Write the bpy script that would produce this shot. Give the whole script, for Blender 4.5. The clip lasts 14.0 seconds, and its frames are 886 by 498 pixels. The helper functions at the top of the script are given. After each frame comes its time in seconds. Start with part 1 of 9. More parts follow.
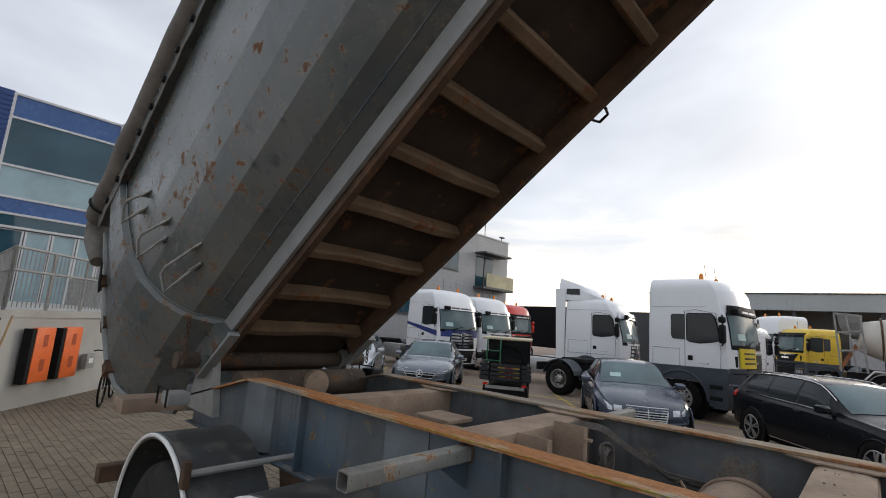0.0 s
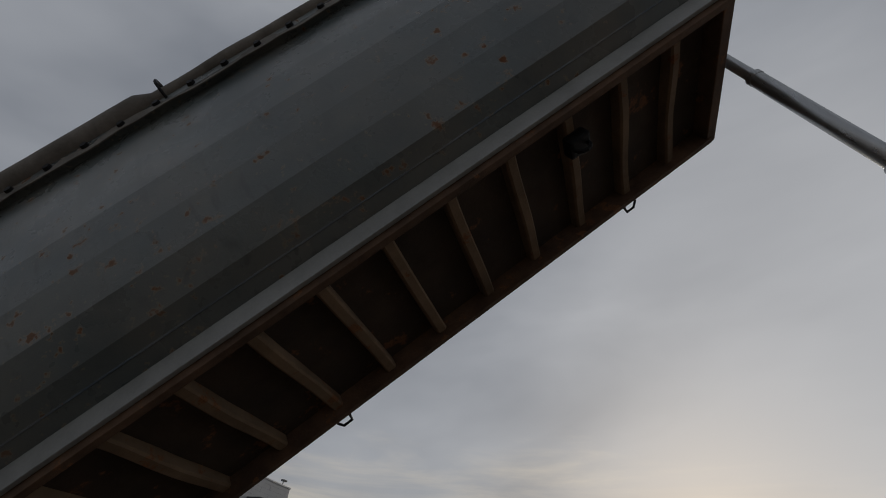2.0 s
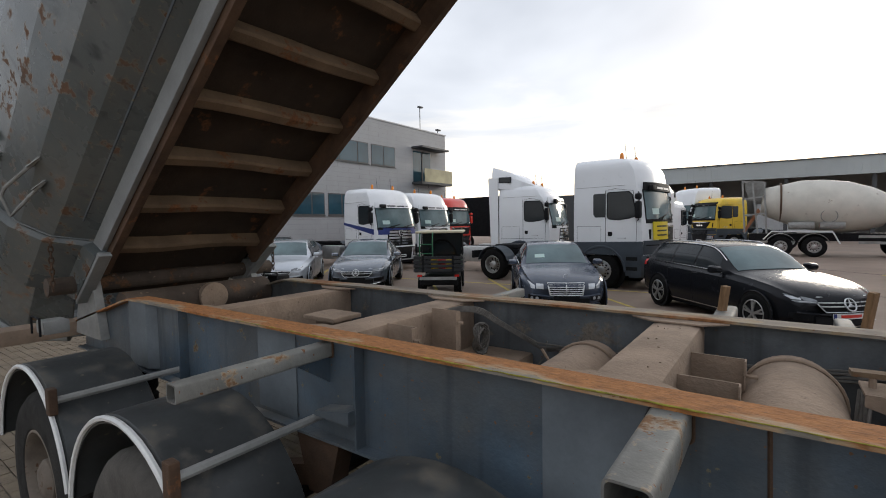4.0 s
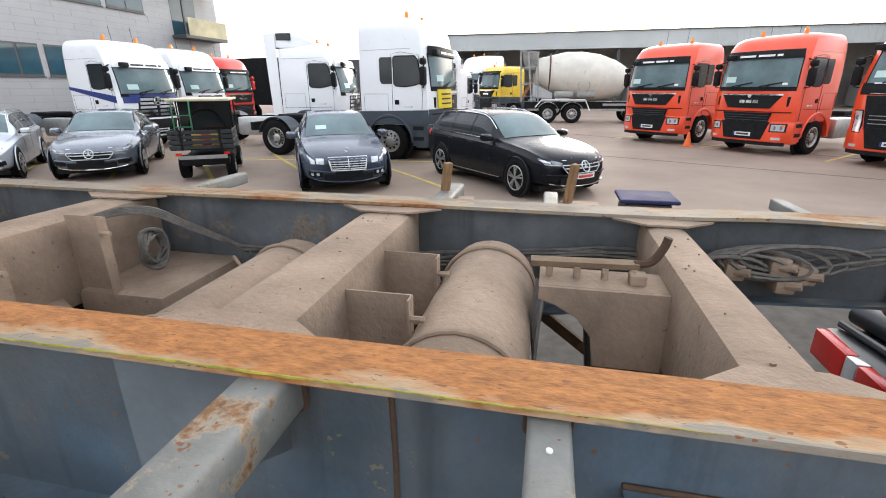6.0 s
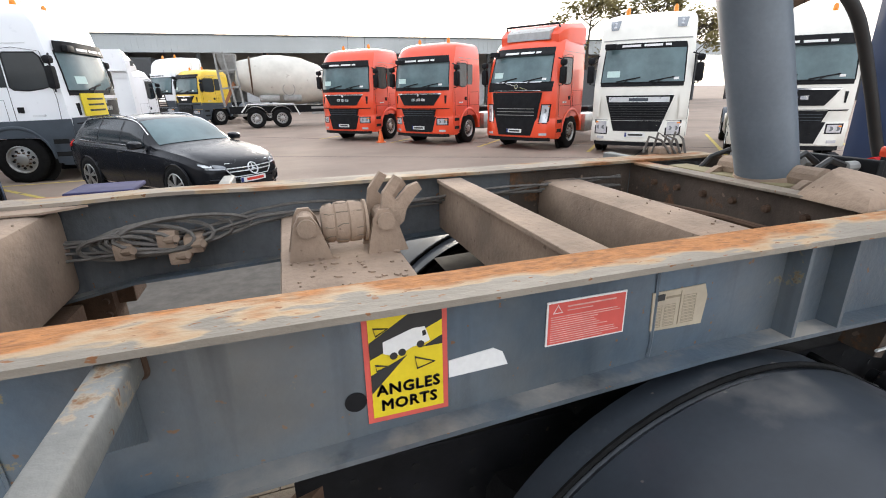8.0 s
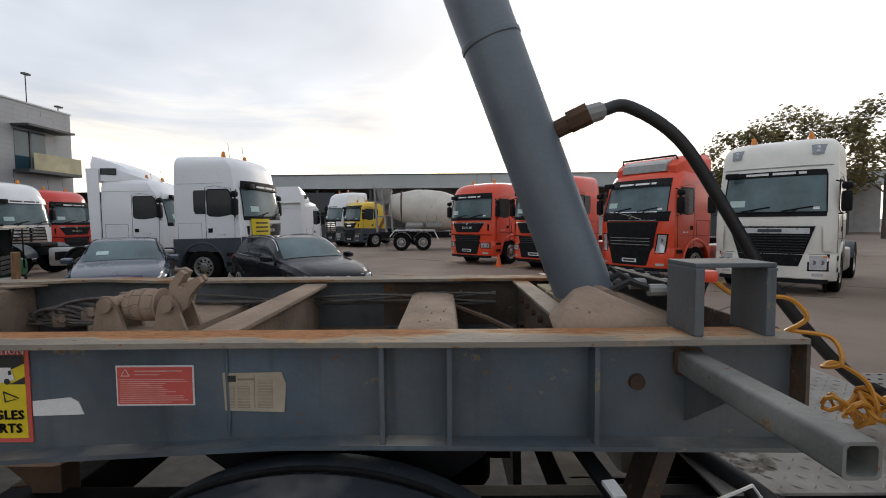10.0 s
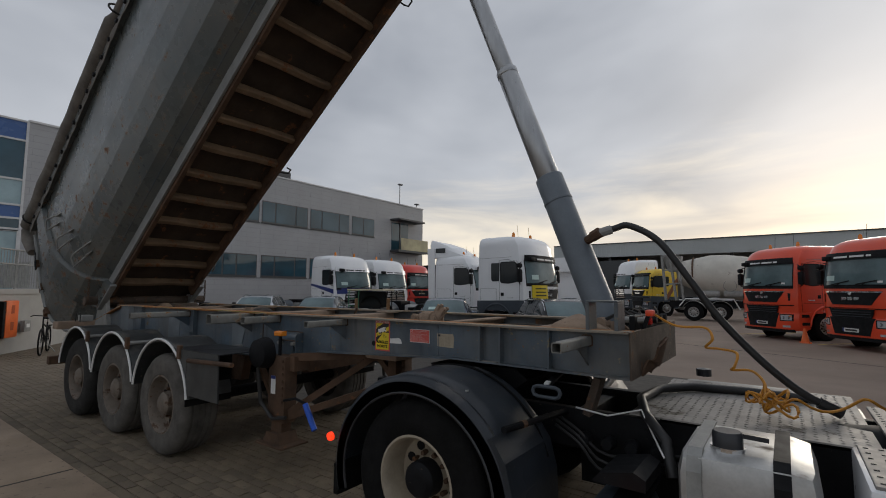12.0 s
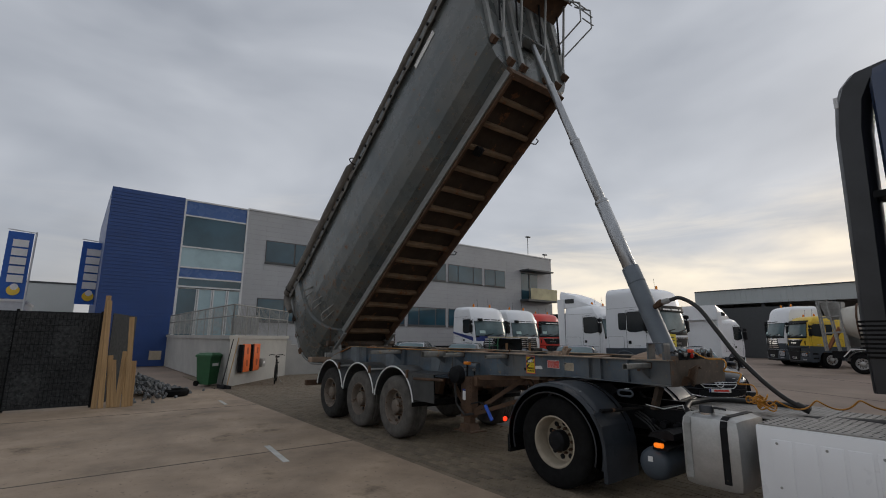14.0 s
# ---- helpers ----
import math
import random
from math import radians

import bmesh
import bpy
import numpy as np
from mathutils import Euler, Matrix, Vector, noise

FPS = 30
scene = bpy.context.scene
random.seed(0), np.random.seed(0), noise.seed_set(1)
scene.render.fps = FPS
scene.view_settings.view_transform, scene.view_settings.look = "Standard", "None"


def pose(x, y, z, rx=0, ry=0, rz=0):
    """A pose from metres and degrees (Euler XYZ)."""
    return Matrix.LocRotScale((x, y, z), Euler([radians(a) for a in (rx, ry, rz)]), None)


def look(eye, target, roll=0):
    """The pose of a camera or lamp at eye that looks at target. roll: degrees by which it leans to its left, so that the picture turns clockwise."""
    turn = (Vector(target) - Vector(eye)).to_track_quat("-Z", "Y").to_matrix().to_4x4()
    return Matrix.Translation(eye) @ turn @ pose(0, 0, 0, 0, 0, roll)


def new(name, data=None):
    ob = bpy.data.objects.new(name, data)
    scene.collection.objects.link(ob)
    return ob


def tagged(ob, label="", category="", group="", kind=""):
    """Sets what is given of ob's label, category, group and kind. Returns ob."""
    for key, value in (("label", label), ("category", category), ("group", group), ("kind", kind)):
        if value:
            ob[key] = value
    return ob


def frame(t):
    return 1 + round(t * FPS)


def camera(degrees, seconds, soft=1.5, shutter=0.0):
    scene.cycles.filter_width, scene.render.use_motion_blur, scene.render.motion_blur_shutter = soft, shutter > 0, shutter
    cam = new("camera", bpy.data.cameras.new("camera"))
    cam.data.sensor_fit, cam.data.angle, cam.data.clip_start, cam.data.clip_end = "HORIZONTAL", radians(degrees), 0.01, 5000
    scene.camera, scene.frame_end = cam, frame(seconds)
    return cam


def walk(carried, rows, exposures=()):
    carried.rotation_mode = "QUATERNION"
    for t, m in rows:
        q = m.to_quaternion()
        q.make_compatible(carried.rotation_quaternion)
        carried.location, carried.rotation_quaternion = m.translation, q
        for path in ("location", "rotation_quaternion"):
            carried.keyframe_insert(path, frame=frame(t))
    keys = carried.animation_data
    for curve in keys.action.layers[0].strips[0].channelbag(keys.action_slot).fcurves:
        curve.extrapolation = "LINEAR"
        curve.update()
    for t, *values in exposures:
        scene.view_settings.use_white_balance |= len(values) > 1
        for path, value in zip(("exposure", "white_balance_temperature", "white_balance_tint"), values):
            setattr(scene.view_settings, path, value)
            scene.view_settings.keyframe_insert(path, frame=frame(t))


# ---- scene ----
cam = camera(87.1, 14.0, soft=1.0)
PATH = [
    (0, (-0.462, -2.36, 2.018), (-1.802, -0.911, 2.34), 4.1),
    (0.5, (-0.45, -2.317, 2.268), (-1.641, -0.825, 2.865), 2.4),
    (1, (-0.169, -2.523, 2.294), (-1.135, -1.004, 3.167), 2.7),
    (1.5, (0.034, -2.597, 2.381), (-0.714, -1.118, 3.5), 6.0),
    (2, (0.161, -2.584, 2.431), (-0.409, -1.129, 3.679), 5.7),
    (2.5, (0.211, -2.547, 2.352), (-0.497, -1.055, 3.48), 4.9),
    (3, (-0.076, -2.358, 2.188), (-1.104, -0.782, 2.867), 1.6),
    (3.2, (-0.113, -2.32, 2.03), (-1.295, -0.774, 2.49), 3.5),
    (5.3, (-0.25, -1.359, 2.023), (-1.058, 0.378, 1.45), 0.1),
    (5.5, (-0.173, -1.314, 2.011), (-0.871, 0.462, 1.412), 0.0),
    (6, (0.068, -1.277, 2.003), (-0.341, 0.568, 1.349), -0.3),
    (6.5, (0.298, -1.283, 1.974), (0.164, 0.592, 1.291), -0.8),
    (7, (0.652, -1.319, 1.967), (0.794, 0.548, 1.264), -1.0),
    (7.5, (1.032, -1.374, 1.945), (1.449, 0.455, 1.251), -1.2),
    (8, (1.436, -1.383, 1.889), (2.017, 0.418, 1.242), -1.1),
    (8.5, (1.763, -1.471, 1.851), (2.351, 0.362, 1.311), -0.7),
    (8.7, (1.894, -1.524, 1.845), (2.45, 0.336, 1.364), -0.6),
    (10.8, (3.389, -2.262, 1.765), (2.846, -0.338, 1.798), 0.3),
    (11, (3.547, -2.462, 1.743), (2.867, -0.582, 1.8), 0.5),
    (11.5, (4.002, -3.026, 1.77), (3.039, -1.276, 1.877), 0.1),
    (12, (4.466, -3.6, 1.776), (3.289, -1.992, 1.951), 0.2),
    (12.5, (4.95, -4.182, 1.787), (3.64, -2.689, 2.021), 0.4),
    (13, (5.413, -4.804, 1.779), (4.027, -3.385, 2.034), 0.3),
    (13.5, (5.86, -5.298, 1.731), (4.39, -3.983, 2.062), 0.4),
    (14, (6.325, -5.925, 1.756), (4.778, -4.713, 2.128), 0.5),
]
EXPOSURES = [(0, 0.15), (0.5, -0.05), (1, -0.55), (1.5, -1.1), (2, -1.3), (2.5, -1.45), (3.0, -1.35), (3.2, -1.15), (4.2, 0.53), (5.3, 1.47), (8.7, 1.47), (9.8, 0.33), (10.8, -0.65), (12, -0.6), (14, -0.52)]
walk(cam, [(t, look(eye, target, roll)) for t, eye, target, roll in PATH], EXPOSURES)

# ---- world, sun ----
world = bpy.data.worlds.new("sky_world")
scene.world = world
world.use_nodes = True
wn, wl = world.node_tree.nodes, world.node_tree.links
wn.clear()


def wnode(kind, **kw):
    n = wn.new(kind)
    for k, v in kw.items():
        n.inputs[k].default_value = v
    return n


w_out, w_bg = wn.new("ShaderNodeOutputWorld"), wn.new("ShaderNodeBackground")
w_sky = wn.new("ShaderNodeTexSky")
w_sky.sky_type, w_sky.sun_disc = "NISHITA", False
w_sky.sun_elevation, w_sky.sun_rotation = radians(9), radians(8)
w_sky.air_density, w_sky.dust_density = 1.0, 2.0
w_co = wn.new("ShaderNodeTexCoord")
w_sep = wn.new("ShaderNodeSeparateXYZ")
wl.new(w_co.outputs["Generated"], w_sep.inputs[0])
# cloud deck: noise stretched along the horizon
w_map = wn.new("ShaderNodeMapping")
w_map.inputs["Scale"].default_value = (1.0, 1.25, 2.5)
w_map.inputs["Rotation"].default_value = (0, 0, radians(25))
wl.new(w_co.outputs["Generated"], w_map.inputs["Vector"])
w_noise = wnode("ShaderNodeTexNoise", Scale=1.5, Detail=4.5, Roughness=0.48, Distortion=0.3)
wl.new(w_map.outputs[0], w_noise.inputs["Vector"])
w_ramp = wn.new("ShaderNodeValToRGB")
w_ramp.color_ramp.elements[0].position, w_ramp.color_ramp.elements[0].color = 0.34, (0.44, 0.475, 0.545, 1)
w_ramp.color_ramp.elements[1].position, w_ramp.color_ramp.elements[1].color = 0.68, (0.83, 0.865, 0.935, 1)
wl.new(w_noise.outputs["Fac"], w_ramp.inputs[0])
# bright, warm band low over the horizon where the deck breaks
w_band = wn.new("ShaderNodeMapRange")
w_band.inputs["From Min"].default_value, w_band.inputs["From Max"].default_value = 0.25, 0.01
w_band.interpolation_type = "SMOOTHSTEP"
w_add = wn.new("ShaderNodeMath")
w_add.operation = "MULTIPLY_ADD"
w_add.inputs[1].default_value = 0.42
w_map2 = wn.new("ShaderNodeMapping")
w_map2.inputs["Scale"].default_value = (1.0, 1.0, 6.5)
wl.new(w_co.outputs["Generated"], w_map2.inputs["Vector"])
w_noise2 = wnode("ShaderNodeTexNoise", Scale=2.2, Detail=6.0, Roughness=0.55, Distortion=0.6)
wl.new(w_map2.outputs[0], w_noise2.inputs["Vector"])
wl.new(w_noise2.outputs["Fac"], w_add.inputs[0])
w_sub = wn.new("ShaderNodeMath")
w_sub.operation = "SUBTRACT"
w_sub.inputs[1].default_value = 0.215
wl.new(w_sep.outputs["Z"], w_sub.inputs[0])
wl.new(w_sub.outputs[0], w_add.inputs[2])
wl.new(w_add.outputs[0], w_band.inputs["Value"])
w_dir = wn.new("ShaderNodeMapRange")
w_dir.inputs["From Min"].default_value, w_dir.inputs["From Max"].default_value = 0.0, 0.97
w_dir.inputs["To Min"].default_value, w_dir.inputs["To Max"].default_value = 0.15, 1.0
wl.new(w_sep.outputs["Y"], w_dir.inputs["Value"])
w_mul = wn.new("ShaderNodeMath")
w_mul.operation = "MULTIPLY"
wl.new(w_band.outputs[0], w_mul.inputs[0])
wl.new(w_dir.outputs[0], w_mul.inputs[1])
w_mix = wn.new("ShaderNodeMix")
w_mix.data_type = "RGBA"
w_mix.inputs["B"].default_value = (1.55, 1.37, 1.1, 1)
wl.new(w_mul.outputs[0], w_mix.inputs["Factor"])
wl.new(w_ramp.outputs[0], w_mix.inputs["A"])
# thinner cloud round the hidden sun
w_dot = wn.new("ShaderNodeVectorMath")
w_dot.operation = "DOT_PRODUCT"
w_dot.inputs[1].default_value = (0.42, 0.83, 0.37)
wl.new(w_co.outputs["Generated"], w_dot.inputs[0])
w_thin = wn.new("ShaderNodeMapRange")
w_thin.interpolation_type = "SMOOTHSTEP"
w_thin.inputs["From Min"].default_value, w_thin.inputs["From Max"].default_value = 0.78, 1.0
w_thin.inputs["To Max"].default_value = 0.5
wl.new(w_dot.outputs["Value"], w_thin.inputs["Value"])
w_mix2 = wn.new("ShaderNodeMix")
w_mix2.data_type = "RGBA"
w_mix2.inputs["B"].default_value = (1.3, 1.3, 1.32, 1)
wl.new(w_thin.outputs[0], w_mix2.inputs["Factor"])
wl.new(w_mix.outputs["Result"], w_mix2.inputs["A"])
w_bg2 = wn.new("ShaderNodeBackground")
w_bg2.inputs["Strength"].default_value = 1.0
wl.new(w_mix2.outputs["Result"], w_bg2.inputs["Color"])
w_bg.inputs["Strength"].default_value = 0.012
wl.new(w_sky.outputs[0], w_bg.inputs["Color"])
w_sum = wn.new("ShaderNodeAddShader")
wl.new(w_bg.outputs[0], w_sum.inputs[0])
wl.new(w_bg2.outputs[0], w_sum.inputs[1])
wl.new(w_sum.outputs[0], w_out.inputs["Surface"])

sun = new("sun", bpy.data.lights.new("sun", "SUN"))
sun.data.energy, sun.data.angle, sun.data.color = 0.8, radians(14), (1.0, 0.9, 0.76)
sun.matrix_world = look((3, 20, 5), (0, 0, 0))

# ---- materials ----


def mat(name, col, rough=0.5, metal=0.0, var=0.2, scale=4.0, fine=60.0, bump=0.0, spots=None, spot_col=(0.2, 0.075, 0.025), spot_scale=3.0,
        coat=0.0, dust=0.0, dust_col=(0.3, 0.26, 0.215), ior=1.5, stretch=(1, 1, 1), perobj=0.0, halo=None, detail=6.0, streak=0.0, grads=(), dirt=None, edge=0.05, specks=None, speck_col=(0.16, 0.07, 0.025), speck_scale=42.0):
    """Paint, steel, stone and the like: colour varied at two scales, with spots (rust, stains) and dust on upward faces."""
    m = bpy.data.materials.new(name)
    m.use_nodes = True
    nt = m.node_tree
    N, L = nt.nodes, nt.links
    b = N["Principled BSDF"]
    tc = N.new("ShaderNodeTexCoord")
    mp = N.new("ShaderNodeMapping")
    mp.inputs["Scale"].default_value = stretch
    L.new(tc.outputs["Object"], mp.inputs["Vector"])

    def noise_at(s, d=4.0, r=0.6):
        n = N.new("ShaderNodeTexNoise")
        n.inputs["Scale"].default_value, n.inputs["Detail"].default_value, n.inputs["Roughness"].default_value = s, d, r
        L.new(mp.outputs[0], n.inputs["Vector"])
        return n.outputs["Fac"]

    def ramp(src, a, c):
        r = N.new("ShaderNodeMapRange")
        r.inputs["From Min"].default_value, r.inputs["From Max"].default_value = a, c
        L.new(src, r.inputs["Value"])
        return r.outputs[0]

    def mixc(f, a, c):
        x = N.new("ShaderNodeMix")
        x.data_type = "RGBA"
        L.new(f, x.inputs["Factor"])
        for k, v in (("A", a), ("B", c)):
            if hasattr(v, "is_linked"):
                L.new(v, x.inputs[k])
            else:
                x.inputs[k].default_value = (*v, 1)
        return x.outputs["Result"]

    lo = tuple(max(0.0, c * (1 - var)) for c in col)
    hi = tuple(min(1.0, c * (1 + var)) for c in col)
    c = mixc(ramp(noise_at(scale), 0.32, 0.68), lo, hi)
    fn = noise_at(fine, 3.0)
    if not coat:
        c = mixc(ramp(fn, 0.0, 2.6), c, tuple(x * 0.4 for x in col))
    if perobj:
        oi = N.new("ShaderNodeObjectInfo")
        r = ramp(oi.outputs["Random"], 0.0, 1.0 / perobj)
        c = mixc(r, c, tuple(x * 0.3 for x in col))
    rv = ramp(noise_at(scale * 2.3), 0.2, 0.8)
    rr = N.new("ShaderNodeMapRange")
    rr.inputs["To Min"].default_value, rr.inputs["To Max"].default_value = max(0.03, rough - (0.012 if coat else 0.1)), min(1, rough + (0.012 if coat else 0.12))
    L.new(rv, rr.inputs["Value"])
    rough_out = rr.outputs[0]

    def mixv(f, a, v):
        x = N.new("ShaderNodeMix")
        L.new(f, x.inputs["Factor"])
        L.new(a, x.inputs["A"])
        x.inputs["B"].default_value = v
        return x.outputs["Result"]

    if spots is not None:
        sn = noise_at(spot_scale, detail, 0.68)
        for axis, lo_, hi_, add in grads:
            sx = N.new("ShaderNodeSeparateXYZ")
            L.new(tc.outputs["Object"], sx.inputs[0])
            ma = N.new("ShaderNodeMath")
            ma.operation = "MULTIPLY_ADD"
            L.new(ramp(sx.outputs[axis], lo_, hi_), ma.inputs[0])
            ma.inputs[1].default_value = add
            L.new(sn, ma.inputs[2])
            sn = ma.outputs[0]
        if halo:
            c = mixc(ramp(sn, spots - 0.025, spots), c, halo)
        f = ramp(sn, spots, spots + edge)
        sc = mixc(ramp(fn, 0.3, 0.7), spot_col, tuple(x * 0.5 for x in spot_col))
        c = mixc(f, c, sc)
        rough_out = mixv(f, rough_out, 0.9)
    if specks:
        c = mixc(ramp(noise_at(speck_scale, 2.0, 0.5), specks, specks + 0.03), c, speck_col)
    if dirt:
        c = mixc(ramp(noise_at(1.3, 6.0), 0.40, 0.95), c, dirt)
    if streak:
        # dark runs of water and grease down upright faces
        mp2 = N.new("ShaderNodeMapping")
        mp2.inputs["Scale"].default_value = (14, 14, 0.9)
        L.new(tc.outputs["Object"], mp2.inputs["Vector"])
        n2 = N.new("ShaderNodeTexNoise")
        n2.inputs["Scale"].default_value, n2.inputs["Detail"].default_value = 1.0, 3.0
        L.new(mp2.outputs[0], n2.inputs["Vector"])
        mu2 = N.new("ShaderNodeMath")
        mu2.operation = "MULTIPLY"
        L.new(ramp(n2.outputs["Fac"], 0.56, 0.78), mu2.inputs[0])
        L.new(ramp(noise_at(scale * 0.6), 0.6 - streak, 0.75), mu2.inputs[1])
        c = mixc(mu2.outputs[0], c, tuple(x * 0.22 for x in col))
    if dust:
        g = N.new("ShaderNodeNewGeometry")
        s = N.new("ShaderNodeSeparateXYZ")
        L.new(g.outputs["Normal"], s.inputs[0])
        mu = N.new("ShaderNodeMath")
        mu.operation = "MULTIPLY"
        L.new(ramp(s.outputs["Z"], 0.1, 0.9), mu.inputs[0])
        L.new(ramp(noise_at(scale * 1.7, 6.0), 0.62 - dust * 0.5, 0.75 - dust * 0.2), mu.inputs[1])
        c = mixc(mu.outputs[0], c, dust_col)
        rough_out = mixv(mu.outputs[0], rough_out, 0.92)
    L.new(c, b.inputs["Base Color"])
    L.new(rough_out, b.inputs["Roughness"])
    b.inputs["Metallic"].default_value, b.inputs["Coat Weight"].default_value, b.inputs["IOR"].default_value = metal, coat, ior
    b.inputs["Coat Roughness"].default_value = 0.06
    if bump:
        bp = N.new("ShaderNodeBump")
        bp.inputs["Strength"].default_value, bp.inputs["Distance"].default_value = min(1.0, bump), 0.01
        L.new(fn, bp.inputs["Height"])
        L.new(bp.outputs[0], b.inputs["Normal"])
    return m


def glow(name, col, strength):
    m = mat(name, col, 0.3)
    b = m.node_tree.nodes["Principled BSDF"]
    b.inputs["Emission Color"].default_value, b.inputs["Emission Strength"].default_value = (*col, 1), strength
    return m


def glass(name, tint=(0.75, 0.85, 0.85), rough=0.02):
    m = bpy.data.materials.new(name)
    m.use_nodes = True
    b = m.node_tree.nodes["Principled BSDF"]
    b.inputs["Base Color"].default_value = (*tint, 1)
    b.inputs["Transmission Weight"].default_value, b.inputs["Roughness"].default_value, b.inputs["IOR"].default_value = 1.0, rough, 1.45
    return m


STEEL = mat("blue_grey_chassis_paint", (0.072, 0.104, 0.136), 0.42, var=0.4, scale=2.2, specks=0.71, spots=0.665, spot_col=(0.2, 0.09, 0.03), spot_scale=9.0, halo=(0.2, 0.17, 0.1), bump=0.15, dust=0.25, dust_col=(0.27, 0.25, 0.22), streak=0.55, dirt=(0.19, 0.165, 0.125))
FLANGE = mat("rusted_grey_flange", (0.235, 0.205, 0.165), 0.75, var=0.22, scale=5.0, specks=0.66, speck_col=(0.2, 0.085, 0.032), speck_scale=70.0, spots=0.6, spot_col=(0.42, 0.17, 0.05), spot_scale=2.0, halo=(0.36, 0.255, 0.15), bump=0.35, stretch=(0.5, 1.3, 1), detail=5.0, edge=0.06, grads=(("X", 1.3, 0.2, 0.15), ("Y", -0.65, -0.54, 0.17)))
FLANGEFAR = mat("tan_worn_flange", (0.26, 0.215, 0.168), 0.8, var=0.25, scale=5.0, specks=0.68, speck_scale=60.0, spots=0.54, spot_col=(0.31, 0.135, 0.05), spot_scale=2.8, halo=(0.28, 0.22, 0.14), bump=0.15, stretch=(0.6, 1.2, 1), detail=3.5, edge=0.11, grads=(("X", 0.4, -0.6, 0.07),))
DUSTY = mat("dust_caked_steel", (0.31, 0.225, 0.162), 0.93, var=0.3, scale=3.4, bump=0.45, fine=48, specks=0.7, speck_col=(0.17, 0.12, 0.085), speck_scale=36.0, spots=0.62, spot_col=(0.2, 0.145, 0.105), spot_scale=5, detail=7.0, edge=0.12)
MUDDY = mat("brown_dusty_web", (0.16, 0.128, 0.096), 0.9, var=0.35, scale=2.5, spots=0.6, spot_col=(0.24, 0.185, 0.135), spot_scale=3.0, edge=0.12)
DUSTWEB = mat("dusty_dark_web", (0.1, 0.108, 0.115), 0.68, var=0.5, scale=2.5, specks=0.7, streak=0.4, spots=0.6, spot_col=(0.21, 0.175, 0.14), spot_scale=2.0, bump=0.2)
BODY = mat("grey_green_tipper_paint", (0.083, 0.101, 0.104), 0.28, var=0.2, scale=1.2, spots=0.645, spot_col=(0.17, 0.068, 0.022), spot_scale=7.5, detail=3.0, halo=(0.15, 0.14, 0.115), bump=0.1, streak=0.15, dirt=(0.15, 0.14, 0.12), grads=(("X", 5.0, 0.5, 0.045), ("Z", 1.6, 0.5, 0.015)))
BODYRIM = mat("pale_grey_edge_paint", (0.25, 0.26, 0.255), 0.5, var=0.18, scale=3.0, spots=0.71, spot_scale=8.0)
UNDER = mat("shaded_rusty_underside", (0.04, 0.026, 0.016), 0.9, var=0.4, scale=2.0, spots=0.6, spot_col=(0.17, 0.07, 0.028), spot_scale=3.0, bump=0.3)
RIB = mat("dusty_rib_steel", (0.165, 0.108, 0.062), 0.88, var=0.3, scale=3.0, spots=0.6, spot_col=(0.2, 0.08, 0.028), spot_scale=4.0, bump=0.3)
RUSTY = mat("rusty_brown_steel", (0.092, 0.052, 0.03), 0.9, var=0.4, scale=4.0, spots=0.6, spot_col=(0.2, 0.088, 0.036), spot_scale=6.0, bump=0.4)
TARP = mat("weathered_grey_tarpaulin", (0.15, 0.14, 0.125), 0.85, var=0.35, scale=5.0, bump=0.4)
RUBBER = mat("black_tyre_rubber", (0.009, 0.009, 0.009), 0.9, var=0.35, scale=8.0, bump=0.3, ior=1.25)
TYREGREY = mat("mud_greyed_tyre_rubber", (0.098, 0.09, 0.08), 0.92, var=0.35, scale=6.0, bump=0.4)
TYREDARK = mat("scuffed_dark_tyre_rubber", (0.035, 0.034, 0.032), 0.92, var=0.4, scale=6.0, bump=0.4, ior=1.3)
PLASTIC = mat("black_plastic", (0.024, 0.026, 0.03), 0.36, var=0.35, scale=2.0)
FENDERMAT = mat("satin_black_fender_plastic", (0.03, 0.036, 0.044), 0.36, ior=1.4, var=0.35, scale=1.6, specks=0.74, speck_col=(0.16, 0.14, 0.12), speck_scale=22.0, dust=0.1, dust_col=(0.12, 0.115, 0.11))
MUDPLASTIC = mat("dark_grey_mudguard_plastic", (0.05, 0.054, 0.055), 0.42, var=0.35, scale=3.0, dust=0.2, dust_col=(0.13, 0.115, 0.095), specks=0.7, speck_col=(0.13, 0.11, 0.085), speck_scale=18.0)
SPLICE = mat("paler_blue_grey_paint", (0.15, 0.172, 0.188), 0.5, var=0.2, scale=3.0, spots=0.68, spot_scale=8.0)
BLACK = mat("black_steel", (0.009, 0.0095, 0.011), 0.6, var=0.4, scale=6.0, ior=1.27, specks=0.72, speck_col=(0.05, 0.038, 0.027), speck_scale=30.0)
# near-black that stands for the shade inside holes, slots and wheel wells
HOLESHADE = mat("recess_shade_black", (0.004, 0.004, 0.004), 0.95, var=0.1)
WHEELRUST = mat("rust_browned_wheel_paint", (0.17, 0.14, 0.112), 0.75, var=0.35, scale=5.0, specks=0.66, speck_col=(0.1, 0.05, 0.025), speck_scale=30.0, spots=0.56, spot_col=(0.11, 0.065, 0.038), spot_scale=5.0, bump=0.2)
NECKMAT = mat("dark_brown_greasy_plate", (0.085, 0.062, 0.046), 0.85, var=0.4, scale=3.5, specks=0.67, speck_col=(0.17, 0.12, 0.085), speck_scale=26.0, spots=0.58, spot_col=(0.17, 0.085, 0.04), spot_scale=4.0, bump=0.3)
